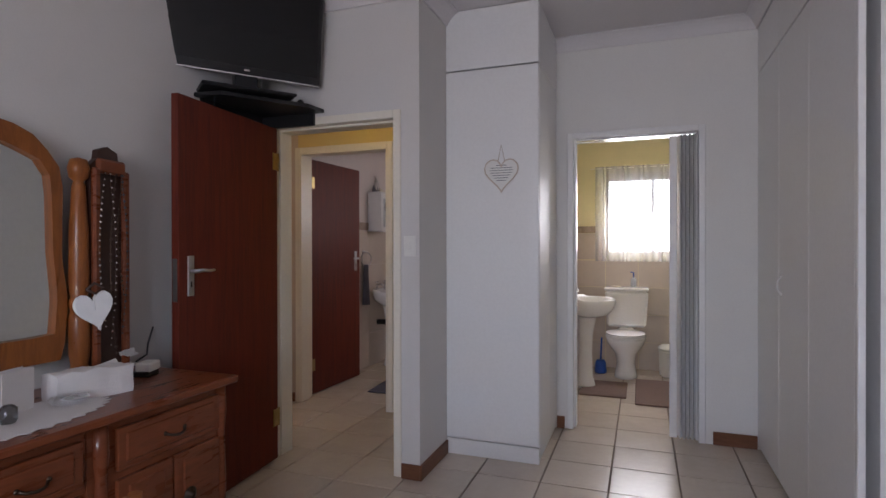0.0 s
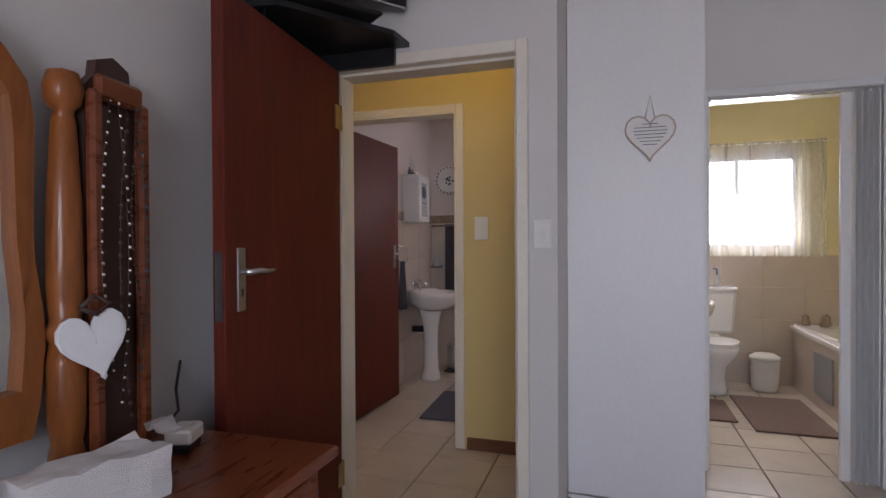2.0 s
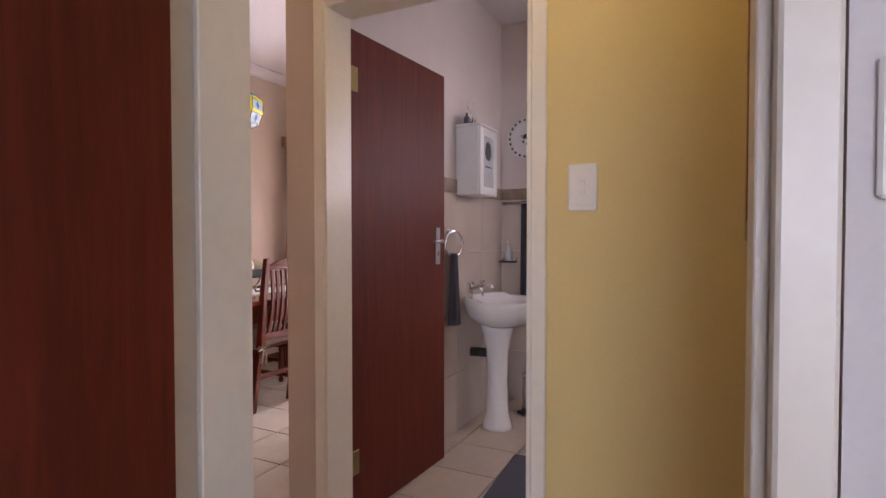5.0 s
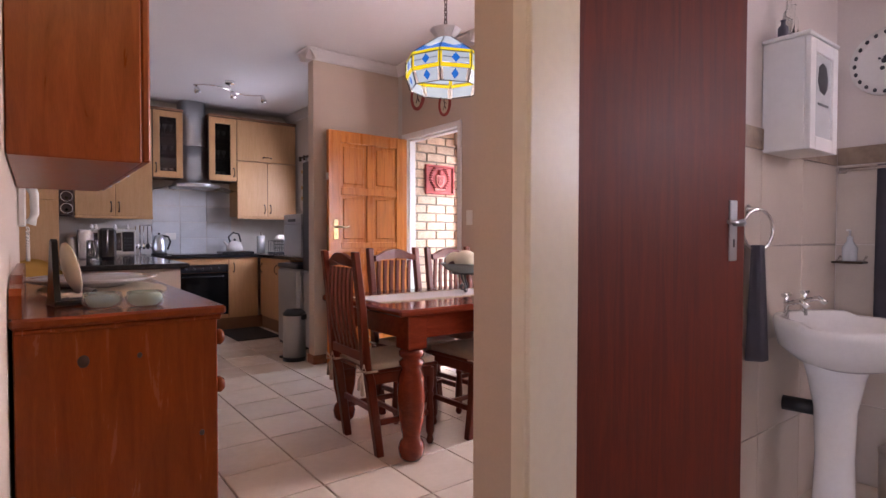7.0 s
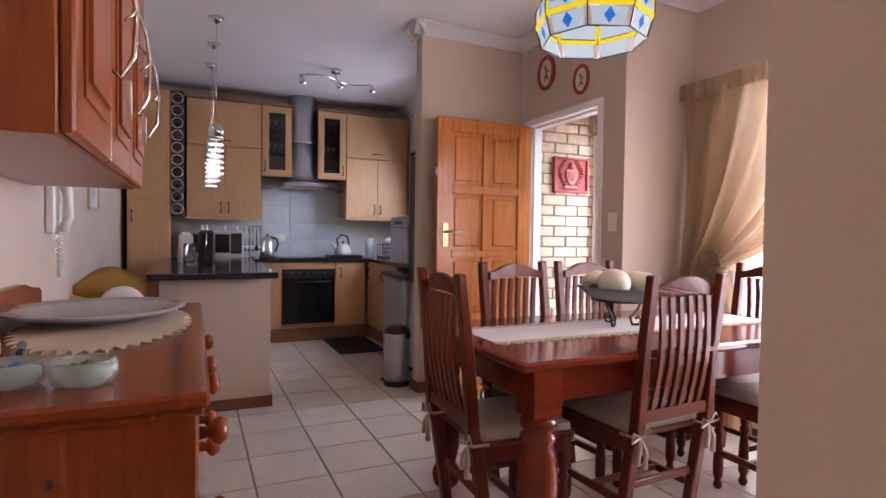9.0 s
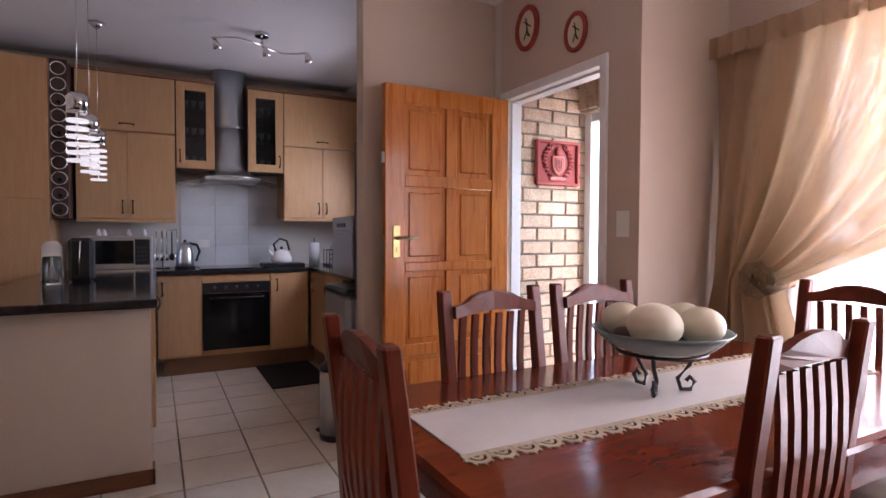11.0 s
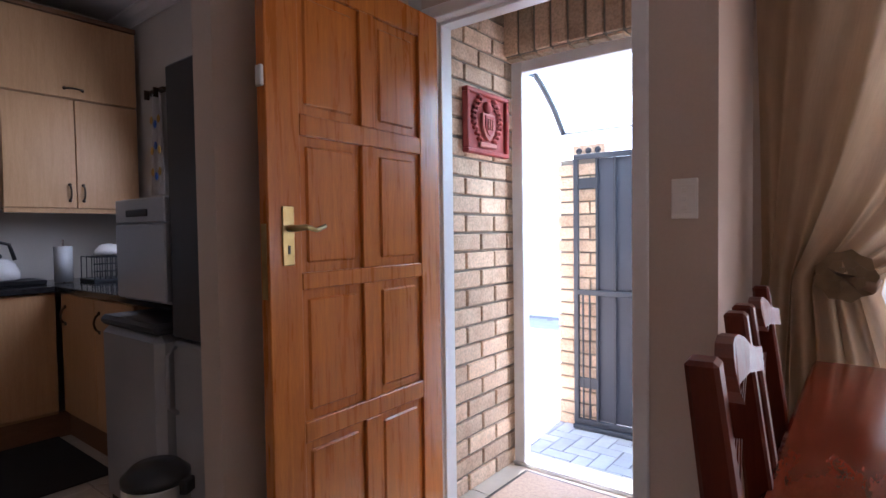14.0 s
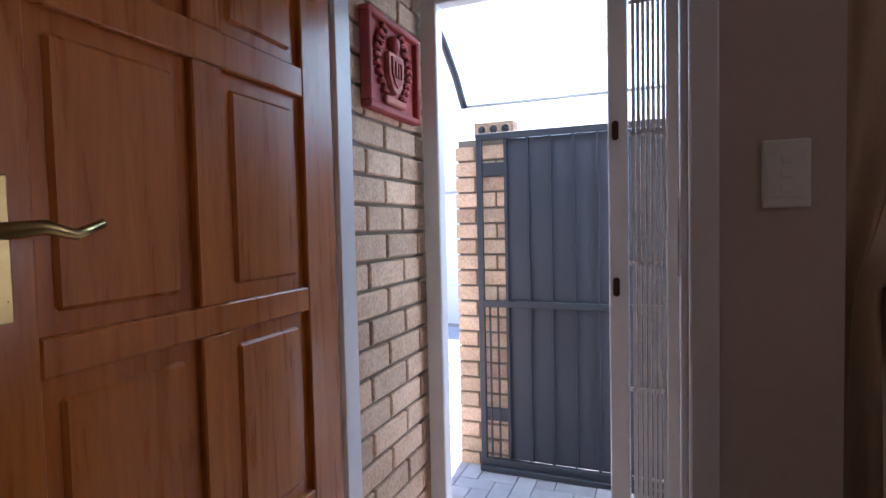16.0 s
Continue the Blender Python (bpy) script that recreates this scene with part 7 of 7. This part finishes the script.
wb = thing("laundry_bin", "white plastic bin beside the bath", "bin", 1.18, 6.38, 0)
part("body", lathe([(0.085, 0), (0.10, 0.02), (0.11, 0.24), (0.112, 0.26), (0, 0.262)], 24), PLASTIC, wb)
part("lid", lathe([(0.117, 0.262), (0.115, 0.285), (0.08, 0.31), (0, 0.315)], 24), PLASTIC, wb)
tub = thing("bathtub", "white bathtub behind a tiled panel with an access hatch", "bathtub", 1.42, 4.60, 0)
bm = bmesh.new()
outer, inn = [(0.0, 0.0), (0.77, 0.0), (0.77, 1.985), (0.0, 1.985)], [(0.09, 0.12), (0.68, 0.12), (0.68, 1.86), (0.09, 1.86)]
inb = [(0.17, 0.25), (0.60, 0.25), (0.60, 1.72), (0.17, 1.72)]
lo, hi, ii, bb = ([bm.verts.new((a, b, z)) for a, b in o] for o, z in ((outer, 0.50), (outer, 0.55), (inn, 0.55), (inb, 0.18)))
for a, b in ((lo, hi), (hi, ii), (ii, bb)):
    for k in range(4):
        bm.faces.new((a[k], a[(k + 1) % 4], b[(k + 1) % 4], b[k]))
bm.faces.new(bb)
bmesh.ops.bevel(bm, geom=[e for e in bm.edges if e.is_manifold], offset=0.018, segments=2, affect='EDGES')
part("shell", bm, PORCELAIN, tub)
part("panel", boxes((0.02, 0.06, 0.0, 1.985, 0.0, 0.50)), WALL_TILE, tub)
part("hatch", boxes((0.008, 0.02, 1.05, 1.42, 0.10, 0.42), bevel=0.003), SILVER, tub, "grey ventilated access hatch")
part("tap", tube([(0.70, 1.0, 0.55), (0.70, 1.0, 0.66), (0.62, 1.0, 0.68), (0.56, 1.0, 0.64)], 0.014, 8), CHROME, tub)
for x, y in ((1.5, 6.45), (1.66, 6.47), (1.62, 6.40)):
    b = thing("bath_ornament", "small brown ornament on the bath corner", "ornament", x, y, 0.552, group="bath ornaments")
    part("figure", lathe([(0.03, 0), (0.04, 0.02), (0.025, 0.05), (0.03, 0.075), (0, 0.10)], 12), BORDER_TILE, b)
shower = thing("hand_shower", "chrome hand shower on a wall bar", "shower", 1.85, 6.59, 1.0)
part("bar", tube([(0, -0.04, -0.3), (0, -0.04, 0.45)], 0.009, 8), CHROME, shower)
part("head", tube([(0, -0.05, 0.25), (0, -0.09, 0.42), (0, -0.13, 0.44)], [0.012, 0.016, 0.035], 10), CHROME, shower)
part("hose", tube([(0, -0.05, 0.25), (0.06, -0.06, -0.1), (0.02, -0.06, -0.36), (-0.08, -0.05, -0.3)], 0.007, 6), CHROME, shower)
for x0, x1, y0, y1, nm in ((0.40, 0.79, 5.38, 5.92, "small brown toilet mat"), (0.86, 1.36, 5.22, 6.10, "brown bath mat on the tiles")):
    m = thing("bath_mat", nm, "mat", (x0 + x1) / 2, (y0 + y1) / 2, 0.001)
    w, h = (x1 - x0) / 2, (y1 - y0) / 2
    part("mat_surface", boxes((-w, w, -h, h, 0, 0.014), bevel=0.005), RUG_BROWN, m)
ec = thing("net_curtain", "white gathered net curtain on the ensuite window", "net curtain", 0, 0, 0)
part("cloth", sheet(lambda u, v: (0.45 + 1.22 * u + 0.02 * math.sin(u * 40), 6.56 + 0.018 * math.sin(u * 110), 2.13 - 1.0 * v), 150, 4), SHEER, ec)
part("wire", tube([(0.40, 6.56, 2.11), (1.75, 6.56, 2.11)], 0.004, 5), WHITE_METAL, ec)


# ---- porch and outside ----
structure("wall_porch_west", boxes((-5.53, -5.312, 6.592, 7.16, -0.15, CEIL)), MORTAR, "yellow face brick porch wall with grey mortar")
structure("wall_porch_reveal", boxes((-5.3095, -5.306, 6.47, 6.592, -0.004, 2.084)), MORTAR, "grey mortar bed behind the face bricks of the door reveal")
structure("lintel", boxes((-5.31, -4.442, 6.992, 7.15, 2.05, CEIL)), MORTAR, "brick soldier course over the porch opening", category="lintel")
structure("ground", boxes((-400, 400, 7.18, 800, -0.5, -0.20), (-400, 400, -800, -2, -0.5, -0.2)), SAND, "sandy ground", category="ground")
# eave slabs added out of view to block direct sun at the windows
structure("roof_eave", boxes((-8.5, -5.62, 6.6, 7.55, CEIL, CEIL + 0.12), (-1.84, 2.5, 6.76, 7.7, CEIL, CEIL + 0.12), (-4.18, -1.86, 7.19, 8.05, CEIL, CEIL + 0.12)), WHITE_GLOSS, "unseen white eave slabs added to keep direct sun out of the windows", category="roof")
structure("boundary_wall", boxes((-14, 6, 12.2, 12.4, -0.2, 1.9)), material("white plastered boundary wall", (0.8, 0.78, 0.74), None, 1, 0.8), "sunlit white plastered boundary wall", category="wall")
step = thing("porch_step", "tiled porch threshold with a steel gate track", "step", -4.87, 7.1, 0, kind="structure")
part("tread", boxes((-0.44, 0.42, -0.51, 0.10, -0.14, -0.004)), WALL_TILE, step)
part("track", boxes((-0.42, 0.41, -0.085, -0.02, -0.002, 0.016), bevel=0.003), STEEL, step, "steel gate track")

crest = thing("carved_crest", "red terracotta coat of arms panel on the brick wall", "wall carving", -5.296, 6.785, 1.69)
part("backing", boxes((0.0, 0.014, -0.165, 0.165, -0.135, 0.135)), TERRACOTTA, crest)
for r in ((-0.175, 0.175, 0.125, 0.145), (-0.175, 0.175, -0.145, -0.125), (-0.175, -0.155, -0.125, 0.125), (0.155, 0.175, -0.125, 0.125)):
    part("border", boxes((0.0, 0.034, *r), bevel=0.004), TERRACOTTA, crest)
part("shield", slab([(-0.05, 0.045), (0.05, 0.045), (0.05, -0.02), (0.03, -0.06), (0, -0.078), (-0.03, -0.06), (-0.05, -0.02)], 0.014, 0.032, 'x'), CREST_PALE, crest)
part("shield_field", slab([(-0.036, 0.033), (0.036, 0.033), (0.036, -0.018), (0.02, -0.045), (0, -0.058), (-0.02, -0.045), (-0.036, -0.018)], 0.032, 0.037, 'x'), TERRACOTTA, crest)
for y in (-0.018, 0, 0.018):
    part("charge", boxes((0.037, 0.043, y - 0.004, y + 0.004, -0.03, 0.02), bevel=0.002), CREST_PALE, crest)
part("scroll", boxes((0.014, 0.03, -0.07, 0.07, -0.112, -0.088), bevel=0.005), CREST_PALE, crest)
part("helmet", ball(bmesh.new(), (0.022, 0, 0.075), 0.02, 0.028, 0.03, 10), TERRACOTTA, crest)
random.seed(12)
for s in (-1, 1):
    for k in range(9):
        u = k / 8
        c = (s * (0.06 + 0.05 * math.sin(u * 3.1)), 0.105 - 0.19 * u)
        pts = [(0.02, c[0] + s * 0.018 * math.cos(a), c[1] + 0.016 * math.sin(a)) for a in (0.3, 1.4, 2.6, 3.8, 4.8)]
        part("mantling_leaf", tube(pts, [0.009, 0.008, 0.008, 0.006, 0.004], 6), TERRACOTTA, crest)

sg = thing("security_gate", "white expanding security gate folded open in its frame", "security gate", -4.87, 7.05, 0.016)
part("side_frame", boxes((-0.415, -0.355, -0.03, 0.03, 0, 2.01), bevel=0.004), WHITE_METAL, sg)
part("side_frame", boxes((0.385, 0.42, -0.04, 0.04, 0, 2.01), bevel=0.004), WHITE_METAL, sg)
part("head_frame", boxes((-0.355, 0.385, -0.03, 0.03, 1.955, 2.01), bevel=0.004), WHITE_METAL, sg)
part("lock_stile", boxes((0.215, 0.275, -0.02, 0.02, 0.02, 1.95), bevel=0.004), WHITE_METAL, sg)
for z in (0.95, 1.44):
    lk = part("lock", boxes((0.228, 0.248, -0.026, -0.02, z, z + 0.06), bevel=0.006), BRONZE, sg, "dark keyhole cover")
for k in range(7):
    x = 0.286 + 0.0145 * k
    part("bar", boxes((x, x + 0.0105, -0.018, 0.018, 0.02, 1.95)), WHITE_METAL, sg)
for k in range(5):
    z = 0.25 + 0.40 * k
    part("lattice_strip", boxes((0.278, 0.384, -0.022, -0.018, z, z + 0.012)), WHITE_METAL, sg)
    for j in range(4):
        bm = lathe([(0.005, 0), (0.004, 0.004), (0, 0.005)], 8)
        bm.transform(pose(0.29 + 0.029 * j, -0.022, z + 0.006, 90, 0, 0))
        part("rivet", bm, STEEL, sg)
strike = thing("strike_plate", "brass strike plate on the front door frame", "strike plate", -4.456, 6.42, 1.17)
part("plate", boxes((-0.018, -0.0145, -0.015, 0.015, -0.08, 0.08), bevel=0.001), CHROME, strike)
dm = thing("doormat", "beige doormat with a dark edge in the porch", "doormat", -4.88, 6.76, 0.001, -1)
part("mat_surface", boxes((-0.30, 0.30, -0.19, 0.19, 0, 0.012), bevel=0.003), DOORMAT, dm)
part("edge", boxes((-0.32, 0.32, -0.21, 0.21, 0, 0.006), bevel=0.002), BLACK, dm)

gate = thing("garden_gate", "charcoal steel gate with a solid sheet panel", "gate", -5.41, 8.03, -0.13)
for z0, z1 in ((0.03, 0.065), (0.89, 0.925), (1.78, 1.815)):
    part("rail", boxes((0.0, 1.25, -0.015, 0.015, z0, z1), bevel=0.003), GATE_STEEL, gate)
for x in (0.0, 1.22):
    part("stile", boxes((x, x + 0.03, -0.0155, 0.0155, 0.03, 1.815), bevel=0.003), GATE_STEEL, gate)
part("sheet", boxes((0.15, 1.22, 0.016, 0.020, 0.065, 1.78)), SHEET_STEEL, gate)
for k in range(9):
    x = 0.150 + 0.117 * k
    part("bar", boxes((x, x + 0.014, -0.008, 0.008, 0.065, 1.78)), GATE_STEEL, gate)
for x in (0.055, 0.10):
    part("thin_bar", boxes((x, x + 0.008, -0.006, 0.006, 0.065, 0.89)), GATE_STEEL, gate)
for z in (0.27, 1.59):
    part("strap", boxes((0.03, 0.15, 0.0, 0.012, z, z + 0.07), bevel=0.002), GATE_STEEL, gate)
part("ground_track", boxes((0.0, 1.4, -0.04, 0.0, 0.0, 0.03), bevel=0.004), GATE_STEEL, gate)
part("wheel", lathe([(0.04, -0.01), (0.04, 0.01), (0, 0.011)], 16), BLACK, gate)
gate.children[-1].matrix_basis = pose(1.1, 0, 0.06, 90, 0, 0)
rw = thing("garden_rail", "thin steel rail beyond the gate pier", "rail", -6.6, 9.4, -0.15)
part("bar", tube([(0, 0, 1.62), (1.25, 0, 1.62)], 0.016, 8), SILVER, rw)
for x in (0.0, 1.25):
    part("post", tube([(x, 0, 0), (x, 0, 1.64)], 0.016, 8), SILVER, rw)

can = thing("awning", "translucent curved awning on charcoal steel ribs", "awning", 0, 0, 0)
arc = [(7.17, 2.27), (7.33, 2.24), (7.50, 2.17), (7.68, 2.07), (7.84, 1.95), (7.96, 1.82)]
CANOPY = sheer("translucent awning sheet", (0.60, 0.84, 0.92), 0.86, 0.25)


def arc_at(v):
    s = v * (len(arc) - 1)
    i = min(int(s), len(arc) - 2)
    f = s - i
    return (arc[i][0] * (1 - f) + arc[i + 1][0] * f, arc[i][1] * (1 - f) + arc[i + 1][1] * f)


part("sheet", sheet(lambda u, v: (-5.44 + 1.77 * u, *arc_at(v)), 8, 20), CANOPY, can, "translucent pale blue sheet")
for x in (-5.45, -3.66):
    part("rib", tube([(x, *arc_at(k / 16)) for k in range(17)], 0.020, 8), GATE_STEEL, can)
    part("brace", tube([(x, 7.19, 2.02), (x, 7.36, 2.10), (x, 7.56, 2.11)], 0.009, 6), GATE_STEEL, can)
    part("wall_post", tube([(x, 7.19, 1.98), (x, 7.19, 2.30)], 0.014, 8), GATE_STEEL, can)
part("edge_bar", tube([(-5.45, 7.96, 1.82), (-3.66, 7.96, 1.82)], 0.010, 6), SILVER, can)


# ---- pieces: tiles, bricks, pavers ----
def piece_mesh(name, sx, sy, sz, bevel, mat):
    """One bevelled block, its top face at z = 0, centred in x and y."""
    bm = bmesh.new()
    box(bm, -sx / 2, sx / 2, -sy / 2, sy / 2, -sz, 0)
    top = [e for e in bm.edges if e.verts[0].co.z > -1e-6 and e.verts[1].co.z > -1e-6]
    bmesh.ops.bevel(bm, geom=top, offset=bevel, segments=1, affect='EDGES')
    me = bpy.data.meshes.new(name)
    bm.to_mesh(me)
    bm.free()
    me.materials.append(mat)
    return me


def piece(name, me, m, parent):
    ob = new(name, me)
    ob.parent = parent
    ob.matrix_basis = m
    return ob


PITCH_X, PITCH_Y = 0.3575, 0.3485
floor_ob = bpy.data.objects["floor"]
tile_me = piece_mesh("tile", PITCH_X - 0.009, PITCH_Y - 0.009, 0.011, 0.0018, TILE)
rest = bmesh.new()
random.seed(21)
for i in range(-14, 18):
    for j in range(-13, 8):
        x, y = -3.544 + PITCH_X * (i + 0.5), 4.570 + PITCH_Y * (j + 0.5)
        if not (-8.35 < x < 2.35 and 0.3 < y < 7.0):
            continue
        z = -0.0004 - 0.0006 * random.random()
        near = (-5.9 < x < -0.2 and 3.3 < y < 6.5) or (-0.7 < x < 1.7 and 2.3 < y < 6.2)
        if near:
            piece("tile", tile_me, pose(x, y, z, 0, 0, 180 * random.randrange(2)), floor_ob)
        else:
            h, g = PITCH_X / 2 - 0.0045, PITCH_Y / 2 - 0.0045
            box(rest, x - h, x + h, y - g, y + g, -0.011, z)
stuff = finish("floor_tiles", rest, TILE, floor_ob)
tagged(stuff, "cream ceramic floor tiles in the far rooms", "", "", "stuff")


def wall_tiles(name, label, origin, along, cols, rows, w, h, mat, border=None):
    """A field of wall tiles: origin, 'x' or 'y', and the way its front faces (+1 or -1)."""
    axis, face = along
    t = thing(name, label, "wall tiles", *origin, kind="structure")
    turn = pose(0, 0, 0, 90, 0, 0) if axis == 'x' else pose(0, 0, 0, 90, 0, 90)
    if face > 0 and axis == 'x':
        turn = pose(0, 0, 0, -90, 0, 0)
    me = piece_mesh("tile", w - 0.004, h - 0.004, 0.008, 0.0015, mat)
    for i in range(cols):
        for j in range(rows):
            a = w * (i + 0.5)
            piece("tile", me, Matrix.Translation(((a, face * 0.008, h * (j + 0.5)) if axis == 'x' else (face * 0.008, a, h * (j + 0.5)))) @ turn, t)
    if border:
        bme = piece_mesh("border_tile", w - 0.004, border - 0.004, 0.010, 0.0015, BORDER_TILE)
        for i in range(cols):
            a = w * (i + 0.5)
            piece("border_tile", bme, Matrix.Translation(((a, face * 0.010, h * rows + border / 2) if axis == 'x' else (face * 0.010, a, h * rows + border / 2))) @ turn, t)
    return t


wall_tiles("bathroom_wall_tiles", "beige wall tiles with a brown marble border", (-1.849, 4.56, 0), ('y', 1), 5, 4, 0.398, 0.365, WALL_TILE, 0.085)
wall_tiles("bathroom_wall_tiles", "beige wall tiles with a brown marble border", (-1.838, 6.549, 0), ('x', -1), 6, 4, 0.31, 0.365, WALL_TILE, 0.085)
wall_tiles("ensuite_wall_tiles", "beige wall tiles below the ensuite window", (0.222, 6.599, 0), ('x', -1), 6, 4, 0.329, 0.285, WALL_TILE)
wall_tiles("ensuite_wall_tiles", "beige wall tiles with a brown marble border", (0.222, 6.599, 1.145), ('x', -1), 1, 1, 0.318, 0.285, WALL_TILE, 0.075)
wall_tiles("ensuite_wall_tiles", "beige wall tiles with a brown marble border", (0.221, 4.60, 0), ('y', 1), 6, 5, 0.332, 0.286, WALL_TILE, 0.075)

# bricks of the porch wall
BL, BH, JOINT = 0.222, 0.073, 0.012
brick_wall = bpy.data.objects["wall_porch_west"]
sizes = {}


def brick_mesh(l, h, d):
    key = (round(l, 3), round(h, 3), round(d, 3))
    if key not in sizes:
        bm = bmesh.new()
        box(bm, -l / 2, l / 2, -d / 2, d / 2, -h / 2, h / 2, 0.004)
        for v in bm.verts:
            v.co += Vector(noise.noise_vector(v.co * 31 + Vector((l * 9, h * 7, 0)))) * 0.0012
        me = bpy.data.meshes.new("brick")
        bm.to_mesh(me)
        bm.free()
        me.materials.append(BRICK)
        sizes[key] = me
    return sizes[key]


def brick_face(parent, x0, x1, z0, z1, place, d=0.02, seed=1):
    """Courses of stretchers on a face; place(a, z) -> the pose of a brick whose length runs along the face."""
    random.seed(seed)
    row, z = 0, z0
    while z + BH * 0.6 < z1:
        a = x0 - (0.5 * (BL + JOINT) if row % 2 else 0) - 0.06
        while a < x1 - 0.03:
            s, e = max(a, x0), min(a + BL, x1)
            if e - s > 0.03:
                piece("brick", brick_mesh(round(e - s, 2), BH, d), place((s + e) / 2, z + BH / 2) @ pose(0, random.uniform(-0.0015, 0.0015), 0, 0, 0, random.uniform(-0.25, 0.25)), parent)
            a += BL + JOINT
        z += BH + JOINT
        row += 1


brick_face(brick_wall, 6.470, 7.155, 0.0, 2.70, lambda a, z: pose(-5.309, a, z, 0, 0, 90), 0.022, 5)
lint = bpy.data.objects["lintel"]
for k in range(10):
    piece("brick", brick_mesh(0.073, 0.222, 0.022), pose(-5.265 + 0.0865 * k, 6.99, 2.165), lint)
    piece("brick", brick_mesh(0.073, 0.022, 0.15), pose(-5.265 + 0.0865 * k, 7.075, 2.049), lint)
brick_face(lint, -5.31, -4.445, 2.29, 2.73, lambda a, z: pose(a, 6.99, z), 0.022, 6)

pier = thing("gate_pier", "yellow face brick gate pier topped with an air brick", "pier", -5.403, 8.19, -0.15)
part("core", boxes((-0.132, 0.19, -0.10, 0.12, 0.0, 1.815)), MORTAR, pier)
random.seed(8)
z, row = 0.005, 0
while z < 1.75:
    if row % 2:
        rows_ = ((-0.142, 0.08), (0.092, 0.20))
    else:
        rows_ = ((-0.142, -0.036), (-0.024, 0.198))
    for s, e in rows_:
        piece("brick", brick_mesh(round(e - s, 2), BH, 0.022), pose((s + e) / 2, -0.108, z + BH / 2), pier)
    piece("brick", brick_mesh(0.222, BH, 0.022), pose(-0.140, 0.008, z + BH / 2, 0, 0, 90), pier)
    z += BH + JOINT
    row += 1
ab = thing("air_brick", "pale air brick with three round holes on the pier", "brick", -5.325, 8.12, 1.668)
bm = bmesh.new()
box(bm, -0.11, 0.11, -0.05, 0.05, 0, 0.085, 0.004)
part("block", bm, BRICK, ab)
for k in range(3):
    bm = tube([(0.025 * math.cos(a), 0, 0.025 * math.sin(a)) for a in (2 * math.pi * q / 14 for q in range(14))], 0.004, 6, None, True)
    bm.transform(Matrix.Translation((-0.065 + 0.065 * k, -0.051, 0.043)))
    h = part("hole", bm, BRICK, ab)
    # dark disc on the solid face, painted for the shade inside the hole
    bm = lathe([(0.024, 0), (0.024, 0.003), (0, 0.003)], 14)
    bm.transform(pose(-0.065 + 0.065 * k, -0.0495, 0.043, 90, 0, 0))
    part("hole_depth", bm, DARK_GREY, h)

# herringbone paving
paving = structure("paving", boxes((-9, -1, 7.19, 12.2, -0.199, -0.150)), SAND, "grey paving bricks laid in herringbone", category="paving")
pav_me = [piece_mesh("paver", 0.196, 0.096, 0.045, 0.003, PAVER), piece_mesh("paver", 0.096, 0.196, 0.045, 0.003, PAVER)]
rest = bmesh.new()
n_near = 0
for i in range(-44, 44):
    for j in range(-44, 60):
        k = (i - j) % 4
        if k == 0:
            x, y, q, hx, hy = i * 0.1 + 0.1, j * 0.1 + 0.05, 0, 0.098, 0.048
        elif k == 3:
            x, y, q, hx, hy = i * 0.1 + 0.05, j * 0.1 + 0.1, 1, 0.048, 0.098
        else:
            continue
        x, y = -5.0 + x, 9.5 + y
        if not (-8.2 < x < -2.2 and 7.30 < y < 12.0):
            continue
        if -5.75 < x < -4.3 and y < 8.9:
            piece("paver", pav_me[q], pose(x, y, -0.134 + random.uniform(-0.001, 0.001)), paving)
        elif y < 11.9:
            box(rest, x - hx, x + hx, y - hy, y + hy, -0.15, -0.134)
tagged(finish("pavers", rest, PAVER, paving), "grey paving bricks", "", "", "stuff")
